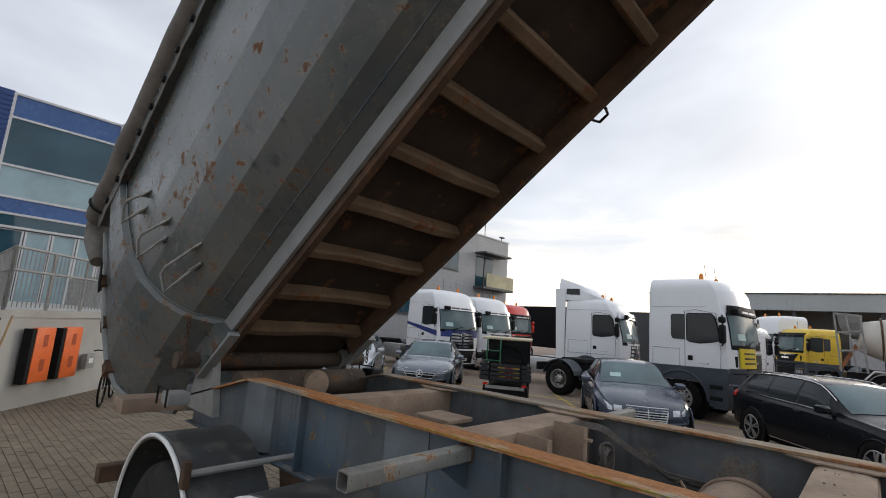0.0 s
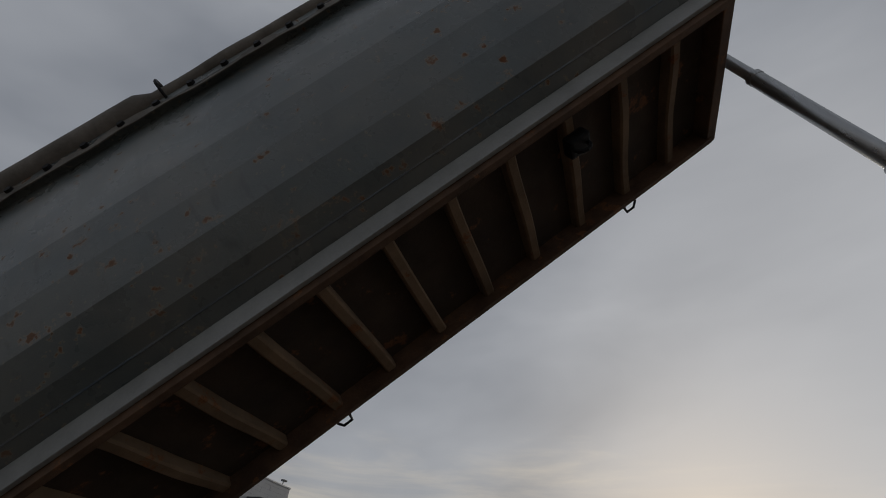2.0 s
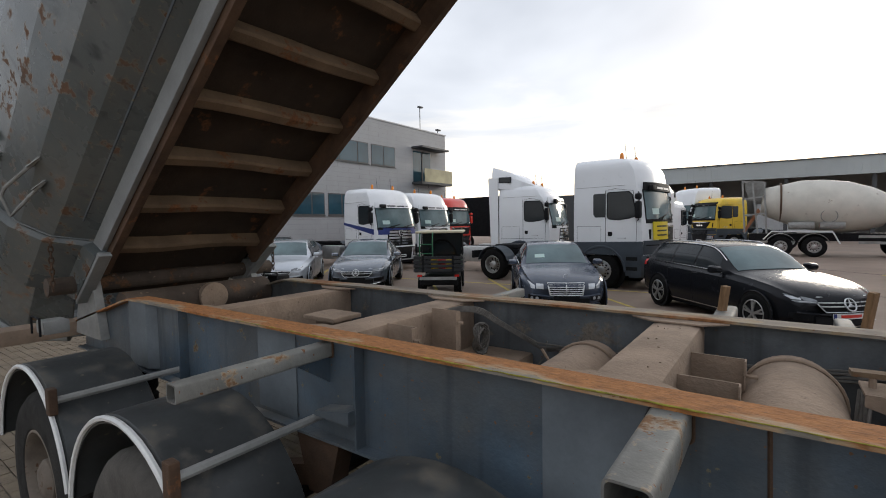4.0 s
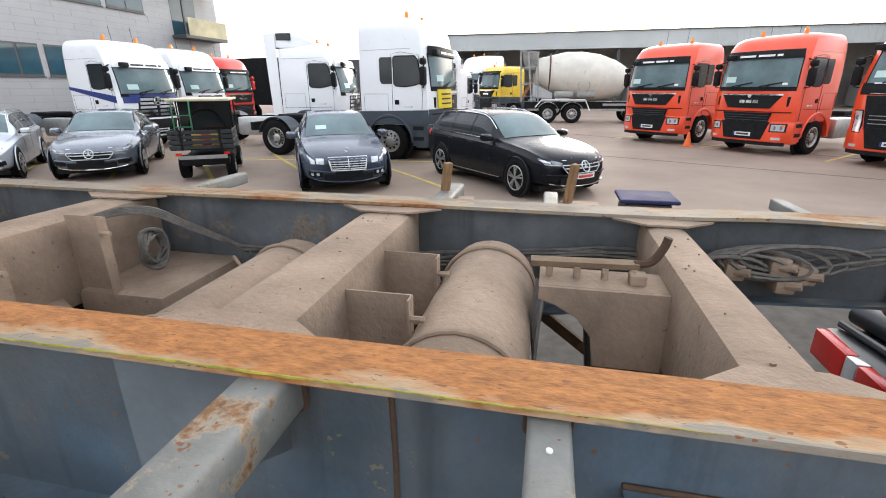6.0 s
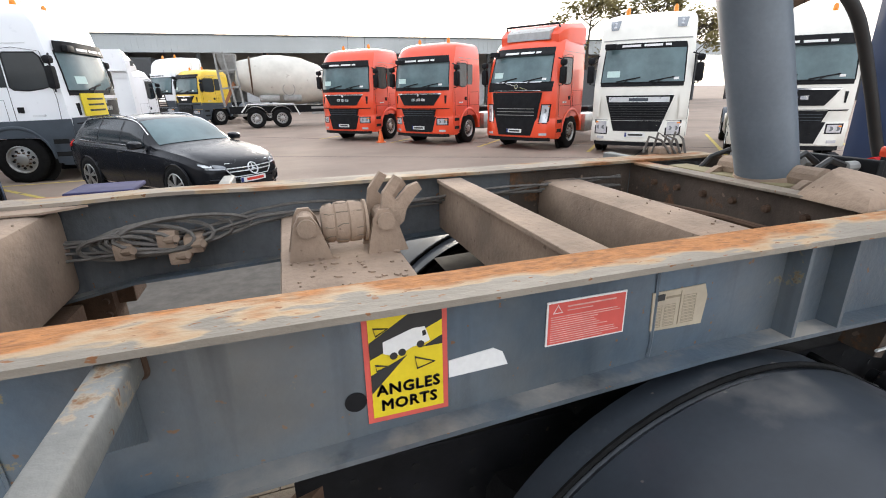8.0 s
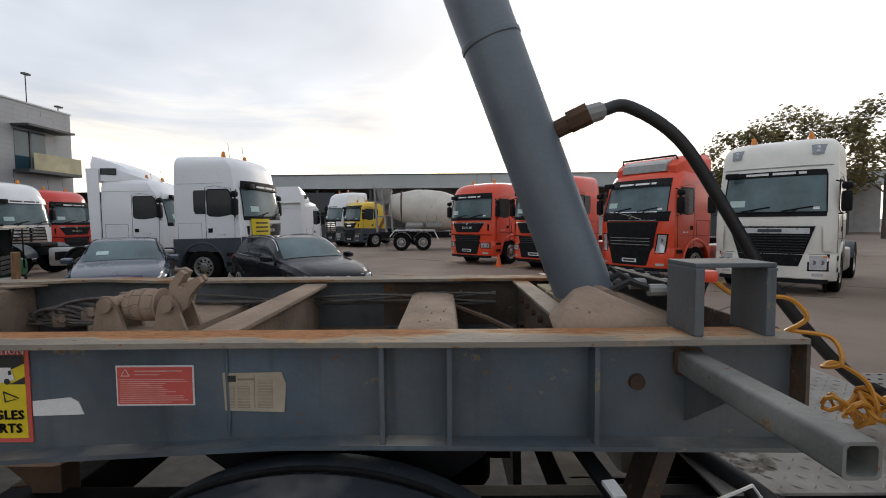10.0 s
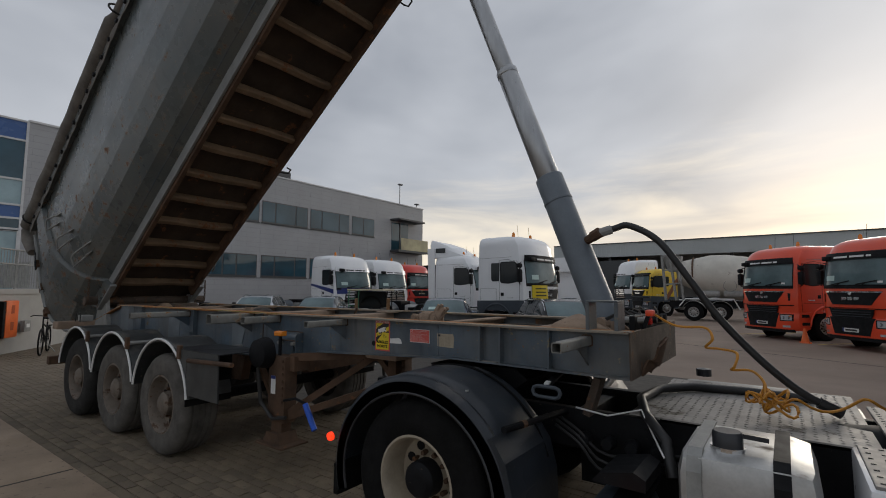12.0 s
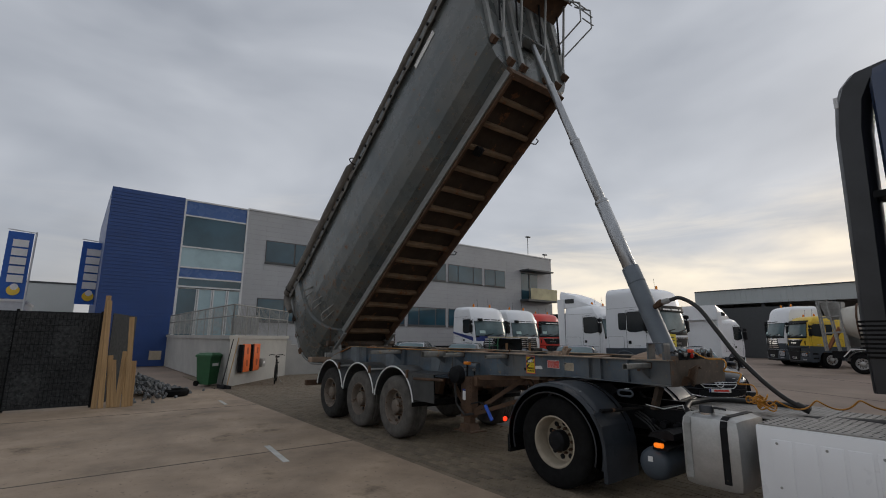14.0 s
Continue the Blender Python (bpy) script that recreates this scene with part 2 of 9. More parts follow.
MOSS = mat("yellow_green_moss", (0.3, 0.27, 0.035), 0.95, var=0.4, scale=30.0, bump=0.4)
PRINTPALE = mat("faded_white_print", (0.66, 0.4, 0.36), 0.5, var=0.2, scale=40.0)
RIM = mat("cream_painted_rim", (0.38, 0.325, 0.245), 0.6, var=0.2, scale=5.0, spots=0.68, spot_scale=10.0)
ALU = mat("brushed_aluminium", (0.5, 0.5, 0.49), 0.42, metal=0.85, var=0.12, scale=6.0, dust=0.1)
CARLAMP = mat("smoked_headlamp_glass", (0.2, 0.215, 0.23), 0.1, var=0.2, scale=9.0, metal=0.3, coat=0.8)
BRIGHT = mat("bright_trim", (0.72, 0.73, 0.74), 0.3, metal=0.5, var=0.05)
CHROME = mat("chrome", (0.8, 0.8, 0.8), 0.12, metal=1.0, var=0.05)
ROD = mat("satin_grey_ram_steel", (0.42, 0.43, 0.44), 0.32, metal=0.75, var=0.12, scale=2.0, stretch=(6, 6, 0.6))
RAMPAINT = mat("blue_grey_ram_paint", (0.13, 0.155, 0.18), 0.45, var=0.18, scale=2.0)
GALV = mat("grey_primer_bracket", (0.3, 0.3, 0.285), 0.6, var=0.2, scale=6.0, spots=0.68, spot_scale=9.0)
TUBEMAT = mat("dusty_grey_tube_steel", (0.2, 0.2, 0.185), 0.65, var=0.35, scale=4.0, specks=0.69, spots=0.62, spot_col=(0.24, 0.12, 0.05), spot_scale=5.0, halo=(0.27, 0.22, 0.16), bump=0.2)
WHITE = mat("white_truck_paint", (0.78, 0.79, 0.805), 0.28, var=0.015, scale=2.0, coat=0.6)
OFFWHITE = mat("cream_white_paint", (0.74, 0.72, 0.65), 0.35, var=0.06, scale=2.0, coat=0.4)
REDPAINT = mat("orange_red_truck_paint", (0.74, 0.068, 0.02), 0.32, var=0.05, scale=2.0, coat=0.3)
REDDEEP = mat("red_truck_paint", (0.6, 0.036, 0.022), 0.32, var=0.05, scale=2.0, coat=0.3)
NAVY = mat("navy_blue_cab_paint", (0.018, 0.035, 0.085), 0.35, var=0.15, scale=2.0, coat=0.4, dust=0.1)
YELLOW = mat("yellow_truck_paint", (0.75, 0.5, 0.03), 0.4, var=0.1, scale=2.0, coat=0.3)
CABGREY = mat("dark_grey_cab_plastic", (0.05, 0.064, 0.08), 0.5, var=0.15, scale=3.0)
CARBLUE = mat("dark_blue_grey_car_paint", (0.05, 0.064, 0.092), 0.22, var=0.08, scale=2.0, coat=0.25)
CARGREY = mat("grey_metallic_car_paint", (0.12, 0.14, 0.17), 0.25, metal=0.3, var=0.06, scale=2.0, coat=1.0)
CARSILVER = mat("silver_metallic_car_paint", (0.46, 0.49, 0.53), 0.3, metal=0.4, var=0.05, scale=2.0, coat=1.0)
CARBLACK = mat("black_car_paint", (0.012, 0.013, 0.016), 0.2, var=0.1, scale=2.0, ior=1.3)
SCREEN = mat("tinted_windscreen_glass", (0.11, 0.165, 0.175), 0.07, var=0.3, scale=1.0, ior=1.4)
SIDEGLASS = mat("dark_side_glass", (0.022, 0.028, 0.032), 0.05, var=0.2, scale=1.0, ior=1.38)
LAMPGLASS = mat("clear_headlamp_glass", (0.6, 0.62, 0.65), 0.1, var=0.12, scale=9.0, metal=0.35, coat=0.8)
ORANGE = mat("orange_plastic", (0.85, 0.16, 0.03), 0.45, var=0.1)
ORANGEDARK = mat("shadowed_orange_plastic", (0.42, 0.07, 0.015), 0.5, var=0.1)
AMBER = mat("amber_lens", (0.8, 0.25, 0.02), 0.2, var=0.1)
AMBERLIT = glow("lit_amber_lens", (1.0, 0.2, 0.01), 1.1)
REDLENS = mat("red_lens", (0.6, 0.02, 0.015), 0.2, var=0.1)
REDLIT = glow("lit_red_lens", (1.0, 0.04, 0.01), 2.0)
PAPER = mat("pale_green_paper_card", (0.5, 0.66, 0.62), 0.5, var=0.08)
PLATEWHITE = mat("white_sign_plate", (0.78, 0.78, 0.76), 0.45, var=0.05)
INK = mat("black_print", (0.025, 0.025, 0.025), 0.6, var=0.1)
STRIPEBLUE = mat("dark_blue_decal", (0.02, 0.04, 0.2), 0.35, var=0.05)
CABLE = mat("dusty_cable", (0.13, 0.118, 0.105), 0.85, var=0.3, scale=20)
HOSE = mat("black_rubber_hose", (0.02, 0.02, 0.02), 0.5, var=0.2)
AIRLINE = mat("yellow_orange_air_line", (0.62, 0.27, 0.03), 0.4, var=0.1)
ASPHALT = mat("worn_brown_grey_concrete_yard", (0.285, 0.215, 0.168), 0.85, var=0.18, scale=0.35, fine=30, bump=0.25, spots=0.66, spot_col=(0.12, 0.105, 0.095), spot_scale=0.5)
SLAB = mat("stained_concrete_slab", (0.36, 0.27, 0.19), 0.72, var=0.34, scale=0.8, fine=45, bump=0.3, specks=0.66, speck_col=(0.19, 0.14, 0.1), speck_scale=14.0, spots=0.585, spot_col=(0.22, 0.165, 0.118), spot_scale=0.9, detail=8.0, edge=0.1, halo=(0.32, 0.24, 0.165))
PAVER = mat("grey_brown_paver", (0.205, 0.162, 0.112), 0.85, var=0.25, scale=3.0, fine=60, bump=0.5, perobj=0.55, specks=0.66, speck_col=(0.1, 0.085, 0.06), speck_scale=22.0)
JOINT = mat("sandy_paver_joint", (0.075, 0.066, 0.056), 0.95, var=0.3, scale=6)
PAINTLINE = mat("worn_yellow_road_paint", (0.55, 0.42, 0.1), 0.8, var=0.2, scale=5, spots=0.6, spot_col=(0.22, 0.19, 0.15), spot_scale=4)
WHITELINE = mat("worn_white_road_paint", (0.55, 0.54, 0.5), 0.8, var=0.2, scale=5, spots=0.6, spot_col=(0.3, 0.26, 0.22), spot_scale=6)
CLAD = mat("grey_panel_cladding", (0.385, 0.395, 0.41), 0.5, var=0.06, scale=0.6)
BLUECLAD = mat("deep_blue_cladding", (0.016, 0.058, 0.215), 0.42, var=0.08, scale=0.8)
BLUEPANEL = mat("blue_spandrel_panel", (0.05, 0.12, 0.32), 0.25, var=0.08, scale=0.8)
WINDOW = mat("blue_tinted_window_glass", (0.028, 0.072, 0.1), 0.03, var=0.3, scale=0.4, coat=0.25)
CLADJOINT = mat("grey_cladding_joint", (0.29, 0.295, 0.305), 0.6, var=0.05)
LIGHTGLASS = mat("pale_office_glass", (0.3, 0.42, 0.46), 0.08, var=0.2, scale=0.7)
FRAMEGREY = mat("dark_window_frame", (0.06, 0.064, 0.068), 0.5, var=0.1)
FRAMEWHITE = mat("pale_aluminium_frame", (0.62, 0.63, 0.64), 0.4, var=0.08)
CONCRETE = mat("pale_cast_concrete", (0.42, 0.41, 0.385), 0.85, var=0.12, scale=1.0, bump=0.15, spots=0.68, spot_col=(0.25, 0.24, 0.22), spot_scale=1.5)
FASCIA = mat("grey_green_fascia", (0.5, 0.53, 0.525), 0.6, var=0.1, scale=0.15)
DECKALU = mat("worn_grey_chequer_aluminium", (0.29, 0.275, 0.255), 0.6, metal=0.2, var=0.25, scale=5.0, spots=0.6, spot_col=(0.17, 0.15, 0.125), spot_scale=3.0)
FLAGBLUE = mat("bright_blue_flag_cloth", (0.03, 0.12, 0.45), 0.7, var=0.08)
HALLDARK = mat("dark_hall_interior", (0.2, 0.2, 0.2), 0.9, var=0.2, scale=0.3)
WOOD = mat("pale_sawn_timber", (0.42, 0.27, 0.13), 0.8, var=0.25, scale=3, stretch=(8, 8, 0.6), bump=0.2)
STAKE = mat("weathered_brown_timber", (0.27, 0.155, 0.075), 0.85, var=0.3, scale=6, stretch=(8, 8, 0.8), bump=0.3)
MESH = mat("black_pebbled_fence_fabric", (0.03, 0.032, 0.033), 0.9, var=0.75, scale=13, fine=24, bump=1.0, spots=0.6, spot_col=(0.075, 0.078, 0.08), spot_scale=16)
RUBBLE = mat("grey_rubble_stone", (0.2, 0.21, 0.215), 0.9, var=0.35, scale=6, bump=0.4, perobj=0.4)
GREENBIN = mat("green_plastic_bin", (0.025, 0.12, 0.045), 0.45, var=0.12)
FOLIAGE = mat("autumn_foliage", (0.17, 0.135, 0.04), 0.8, var=0.5, scale=0.9)
BARK = mat("grey_bark", (0.1, 0.085, 0.07), 0.9, var=0.3, bump=0.5)
CANVAS = mat("beige_cart_roof", (0.6, 0.53, 0.38), 0.6, var=0.1)
CARTGREEN = mat("green_steel_frame", (0.02, 0.15, 0.07), 0.5, var=0.15)
STICKYELLOW = mat("yellow_sticker", (0.75, 0.58, 0.02), 0.4, var=0.06)
STICKRED = mat("red_sticker", (0.62, 0.1, 0.08), 0.45, var=0.08)
TAN = mat("faded_tan_label", (0.45, 0.38, 0.28), 0.6, var=0.15)
TANBARS = mat("brown_label_print", (0.28, 0.23, 0.16), 0.7, var=0.1)

# ---- mesh helpers ----


def thing(name, label, category, m=None, group="", kind=""):
    ob = tagged(new(name), label, category, group, kind)
    if m is not None:
        ob.matrix_world = m
    return ob


def part(name, bm, material, parent=None, label="", smooth=False):
    """Links a bmesh as one mesh object, under a thing or a part if given."""
    bmesh.ops.recalc_face_normals(bm, faces=bm.faces)
    if smooth:
        for f in bm.faces:
            f.smooth = True
        for e in bm.edges:
            e.smooth = len(e.link_faces) == 2 and e.calc_face_angle(0) < 0.65
    me = bpy.data.meshes.new(name)
    bm.to_mesh(me)
    bm.free()
    me.materials.append(material)
    ob = new(name, me)
    if parent is not None:
        ob.parent = parent
    if label:
        ob["label"] = label
    return ob


def solid(name, bm, material, label, category, m=None, group="", kind="", smooth=False):
    """A thing that is one plain mesh."""
    ob = tagged(part(name, bm, material, None, "", smooth), label, category, group, kind)
    if m is not None:
        ob.matrix_world = m
    return ob


def B():
    return bmesh.new()


def box(bm, x0, x1, y0, y1, z0, z1, bevel=0.0, m=None):
    r = bmesh.ops.create_cube(bm, size=1.0)
    vs = r["verts"]
    for v in vs:
        v.co = ((x0 + x1) / 2 + v.co.x * (x1 - x0), (y0 + y1) / 2 + v.co.y * (y1 - y0), (z0 + z1) / 2 + v.co.z * (z1 - z0))
    if bevel:
        es = list({e for v in vs for e in v.link_edges})
        g = bmesh.ops.bevel(bm, geom=es, offset=bevel, segments=2, affect="EDGES", profile=0.6)
        vs = list({v for f in g["faces"] for v in f.verts} | {v for v in vs if v.is_valid})
    if m is not None:
        bmesh.ops.transform(bm, matrix=m, verts=vs)
    return bm


def prism(bm, pts, plane, a, b, m=None):
    """A polygon in a plane ('xz', 'xy' or 'yz') carried along the third axis from a to b."""
    def at(p, q):
        return {"xz": (p[0], q, p[1]), "xy": (p[0], p[1], q), "yz": (q, p[0], p[1])}[plane]
    lo = [bm.verts.new(at(p, a)) for p in pts]
    hi = [bm.verts.new(at(p, b)) for p in pts]
    bm.faces.new(lo)
    bm.faces.new(hi)
    n = len(pts)
    for i in range(n):
        bm.faces.new((lo[i], lo[(i + 1) % n], hi[(i + 1) % n], hi[i]))
    if m is not None:
        bmesh.ops.transform(bm, matrix=m, verts=lo + hi)
    return bm


def tube(bm, pts, r, n=8, cap=True, closed=False):
    """A round bar along points; r may be one radius or one for each point."""
    pts = [Vector(p) for p in pts]
    rs = r if isinstance(r, (list, tuple)) else [r] * len(pts)
    rings, up = [], None
    for i, p in enumerate(pts):
        if closed:
            d = pts[(i + 1) % len(pts)] - pts[i - 1]
        else:
            d = pts[min(i + 1, len(pts) - 1)] - pts[max(i - 1, 0)]
        d.normalize()
        if up is None:
            up = d.orthogonal().normalized()
        up = (up - d * up.dot(d))
        up = up.normalized() if up.length > 1e-6 else d.orthogonal().normalized()
        s = d.cross(up)
        rings.append([bm.verts.new(p + (up * math.cos(k * math.tau / n) + s * math.sin(k * math.tau / n)) * rs[i]) for k in range(n)])
    last = len(rings) if closed else len(rings) - 1
    for i in range(last):
        a, b = rings[i], rings[(i + 1) % len(rings)]
        for k in range(n):
            bm.faces.new((a[k], a[(k + 1) % n], b[(k + 1) % n], b[k]))
    if cap and not closed:
        bm.faces.new(rings[0])
        bm.faces.new(rings[-1])
    return bm


def bar(bm, p, q, w, h):
    """A square bar from p to q."""
    p, q = Vector(p), Vector(q)
    d = (q - p).normalized()
    s = d.cross(Vector((0, 0, 1)))
    s = s.normalized() if s.length > 1e-4 else Vector((1, 0, 0))
    u = s.cross(d)
    vs = [[bm.verts.new(o + s * a * w / 2 + u * b * h / 2) for a, b in ((-1, -1), (1, -1), (1, 1), (-1, 1))] for o in (p, q)]
    bm.faces.new(vs[0])
    bm.faces.new(vs[1])
    for i in range(4):
        bm.faces.new((vs[0][i], vs[0][(i + 1) % 4], vs[1][(i + 1) % 4], vs[1][i]))
    return bm


def lathe(bm, prof, n=32, axis="y", c=(0, 0, 0), cap=True):
    """A profile of (radius, along) turned about an axis through c."""
    c = Vector(c)
    rings = []
    for r, a in prof:
        ring = []
        for k in range(n):
            p, q = r * math.cos(k * math.tau / n), r * math.sin(k * math.tau / n)
            ring.append(bm.verts.new(c + Vector({"y": (p, a, q), "x": (a, p, q), "z": (p, q, a)}[axis])))
        rings.append(ring)
    for a, b in zip(rings, rings[1:]):
        for k in range(n):
            bm.faces.new((a[k], a[(k + 1) % n], b[(k + 1) % n], b[k]))
    for ring, (r, _) in ((rings[0], prof[0]), (rings[-1], prof[-1])):
        if cap and r > 1e-5:
            bm.faces.new(ring)
    return bm


def loft(bm, sections, cap=True):
    """Skins closed sections of equal length."""
    rings = [[bm.verts.new(p) for p in s] for s in sections]
    n = len(rings[0])
    for a, b in zip(rings, rings[1:]):
        for k in range(n):
            bm.faces.new((a[k], a[(k + 1) % n], b[(k + 1) % n], b[k]))
    if cap:
        bm.faces.new(rings[0])
        bm.faces.new(rings[-1])
    return bm


def sheet(bm, f, us, vs, thick):
    """A curved plate: the points f(u, v), and the same points moved by thick, closed round the rim."""
    thick = Vector(thick)
    a = [[bm.verts.new(Vector(f(u, v))) for v in vs] for u in us]
    b = [[bm.verts.new(Vector(f(u, v)) + thick) for v in vs] for u in us]
    nu, nv = len(us), len(vs)
    for i in range(nu - 1):
        for j in range(nv - 1):
            bm.faces.new((a[i][j], a[i + 1][j], a[i + 1][j + 1], a[i][j + 1]))
            bm.faces.new((b[i][j], b[i][j + 1], b[i + 1][j + 1], b[i + 1][j]))
    for i in range(nu - 1):
        for j in (0, nv - 1):
            bm.faces.new((a[i][j], b[i][j], b[i + 1][j], a[i + 1][j]))
    for j in range(nv - 1):
        for i in (0, nu - 1):
            bm.faces.new((a[i][j], a[i][j + 1], b[i][j + 1], b[i][j]))
    return bm


def lin(a, b, n):
    return [a + (b - a) * i / (n - 1) for i in range(n)]


def lerp_table(tab, x):
    for (x0, v0), (x1, v1) in zip(tab, tab[1:]):
        if x <= x1:
            t = 0 if x1 == x0 else max(0, min(1, (x - x0) / (x1 - x0)))
            return v0 + (v1 - v0) * t
    return tab[-1][1]


def text(body, size, m, material, parent, name="lettering", extrude=0.001, align="CENTER"):
    """Raised lettering in the built-in font, turned into a mesh."""
    cu = bpy.data.curves.new(name, "FONT")
    cu.body, cu.size, cu.extrude, cu.align_x, cu.align_y = body, size, extrude, align, "CENTER"
    cu.resolution_u, cu.offset, cu.space_character = 2, 0.0, 1.1
    tmp = new("tmp", cu)
    dg = bpy.context.evaluated_depsgraph_get()
    me = bpy.data.meshes.new_from_object(tmp.evaluated_get(dg))
    bpy.data.objects.remove(tmp)
    bpy.data.curves.remove(cu)
    me.name = name
    me.materials.clear()
    me.materials.append(material)
    ob = new(name, me)
    ob.parent = parent
    ob.matrix_basis = m
    return ob


def smooth_line(pts, n=6):
    """A Catmull-Rom line through the points."""
    P = [Vector(p) for p in pts]
    P = [P[0] * 2 - P[1]] + P + [P[-1] * 2 - P[-2]]
    out = []
    for i in range(1, len(P) - 2):
        for k in range(n):
            t = k / n
            a, b, c, d = P[i - 1], P[i], P[i + 1], P[i + 2]
            out.append(0.5 * (2 * b + (c - a) * t + (2 * a - 5 * b + 4 * c - d) * t * t + (3 * b - a - 3 * c + d) * t ** 3))
    return out + [P[-2]]

# ---- ground ----
bm = B()
box(bm, -900, 900, -1500, 1500, -0.4, -0.03)
solid("ground", bm, ASPHALT, "worn brown-grey concrete yard reaching to the horizon", "ground", kind="structure")
bm = B()
box(bm, -11.0, 20, -30, -1.88, -0.03, 0.0)
slab_floor = solid("pavement", bm, SLAB, "stained pale concrete apron beside the trailer", "concrete", kind="structure")


# ---- semi-trailer chassis ----
YC = 0.06
YN, YF = -0.58, 0.70          # webs of the two main rails
ZT = 1.525                    # top of the rails
trailer = thing("semi_trailer", "grey three-axle tipper semi-trailer chassis, dusty and rust-streaked", "trailer")
BOT = [(-4.9, 1.02), (0.2, 1.05), (0.75, 1.17), (2.4, 1.25), (3.69, 1.235)]


def ztop(x):
    return ZT if x > -3.95 else ZT - (-3.95 - x) * 0.26


for yy, side in ((YN, -1), (YF, 1)):
    xs = lin(-5.0, 3.69, 40)
    bm = B()
    prism(bm, [(x, lerp_table(BOT, x) + 0.012) for x in xs] + [(x, ztop(x) - 0.014) for x in reversed(xs)], "xz", yy - 0.006, yy + 0.006)
    web = part("rail_web", bm, STEEL if side < 0 else DUSTWEB, trailer, "blue-grey painted rail web" if side < 0 else "dusty dark rail web")
    xs = lin(-5.0, 3.69, 90)
    bm = B()
    wob = [0.004 * noise.noise((x * 1.3, yy * 9, 0)) + (0.012 * math.exp(-((x - 0.95) / 0.25) ** 2) if side > 0 else 0) for x in xs]
    loft(bm, [[(x, yy - 0.07, ztop(x) - 0.014 + w), (x, yy + 0.07, ztop(x) - 0.014 + w * 0.5), (x, yy + 0.07, ztop(x) + w * 0.5), (x, yy - 0.07, ztop(x) + w)] for x, w in zip(xs, wob)])
    part("top_flange", bm, FLANGE if side < 0 else FLANGEFAR, web, "rusted top flange worn orange")
    bm = B()
    loft(bm, [[(x, yy - 0.065, lerp_table(BOT, x)), (x, yy + 0.065, lerp_table(BOT, x)), (x, yy + 0.065, lerp_table(BOT, x) + 0.012), (x, yy - 0.065, lerp_table(BOT, x) + 0.012)] for x in lin(-5.0, 3.69, 40)])
    part("bottom_flange", bm, STEEL, web)
    for x in (-3.2, -1.64, 2.63, 2.80, 3.17):
        bm = B()
        prism(bm, [(yy + side * 0.006, lerp_table(BOT, x) + 0.012), (yy + side * 0.062, lerp_table(BOT, x) + 0.012), (yy + side * 0.062, ZT - 0.014), (yy + side * 0.006, ZT - 0.014)], "yz", x - 0.006, x + 0.006)
        part("stiffener", bm, STEEL, web)
    bm = B()
    prism(bm, [(-3.98, yy + side * 0.007), (-3.94, yy + side * 0.058), (-3.66, yy + side * 0.058), (-3.61, yy + side * 0.007)], "xy", 1.06, ZT - 0.015)
    part("stiffener", bm, SPLICE, web, "paler folded stiffener")
    bm = B()
    prism(bm, [(-2.42, 1.07), (-2.42, ZT - 0.03), (-2.1, ZT - 0.03), (-2.1, 1.07)], "xz", yy + side * 0.007, yy + side * 0.013)
    part("splice_plate", bm, SPLICE if side < 0 else STEEL, web, "paler welded repair plate")
    bm = B()
    prism(bm, [(-1.86, 1.17), (-1.64, 1.17), (-1.64, 1.23), (-1.86, 1.19)], "xz", yy + side * 0.007, yy + side * 0.1)
    part("web_tab", bm, STEEL, web)
    for x_, w_ in ((-0.185, 0.006), (0.93, 0.004), (2.215, 0.005)):
        part("weld_seam", tube(B(), [(x_, yy + side * 0.008, lerp_table(BOT, x_) + 0.02), (x_ + 0.004, yy + side * 0.008, 1.3), (x_, yy + side * 0.008, ZT - 0.02)], w_, 5), RUSTY if x_ < 0 else STEEL, web)
    bm = B()
    prism(bm, [(-0.80, 1.07), (-0.80, ZT - 0.03), (-0.47, ZT - 0.03), (-0.62, 1.07)], "xz", yy + side * 0.007, yy + side * 0.013)
    part("splice_plate", bm, SPLICE if side < 0 else STEEL, web, "paler welded repair plate")
    # outrigger tubes
    for x, w, z, L in ((-1.86, 0.068, 1.455, 0.70), (-0.41, 0.10, 1.46, 0.50), (0.10, 0.07, 1.465, 0.42), (1.14, 0.055, 1.475, 0.46), (3.42, 0.06, 1.455, 0.52)):
        bm = B()
        y0, y1 = yy + side * 0.012, yy + side * L
        o = 0.006
        rc = w * 0.16
        arc = [(sx * (w / 2 - rc) + rc * math.cos(radians(a0 + da)), sz * (w / 2 - rc) + rc * math.sin(radians(a0 + da))) for sx, sz, a0 in ((1, 1, 0), (-1, 1, 90), (-1, -1, 180), (1, -1, 270)) for da in (0, 30, 60, 90)]
        pts = [(x + a, z + b) for a, b in arc]
        inn = [(x + a * (1 - 2 * o / w), z + b * (1 - 2 * o / w)) for a, b in arc]
        ring = [[bm.verts.new((p[0], y, p[1])) for p in q] for q, y in ((pts, y0), (pts, y1), (inn, y1), (inn, y0))]
        for a, b in zip(ring, ring[1:]):
            for k in range(16):
                bm.faces.new((a[k], a[(k + 1) % 16], b[(k + 1) % 16], b[k]))
        ot = part("outrigger_tube", bm, TUBEMAT, trailer, "open square steel outrigger tube", True)
        part("root_weld", tube(B(), [(x + a * 1.06, yy + side * 0.014, z + b * 1.06) for a, b in arc], 0.006, 5, closed=True), RUSTY, ot)
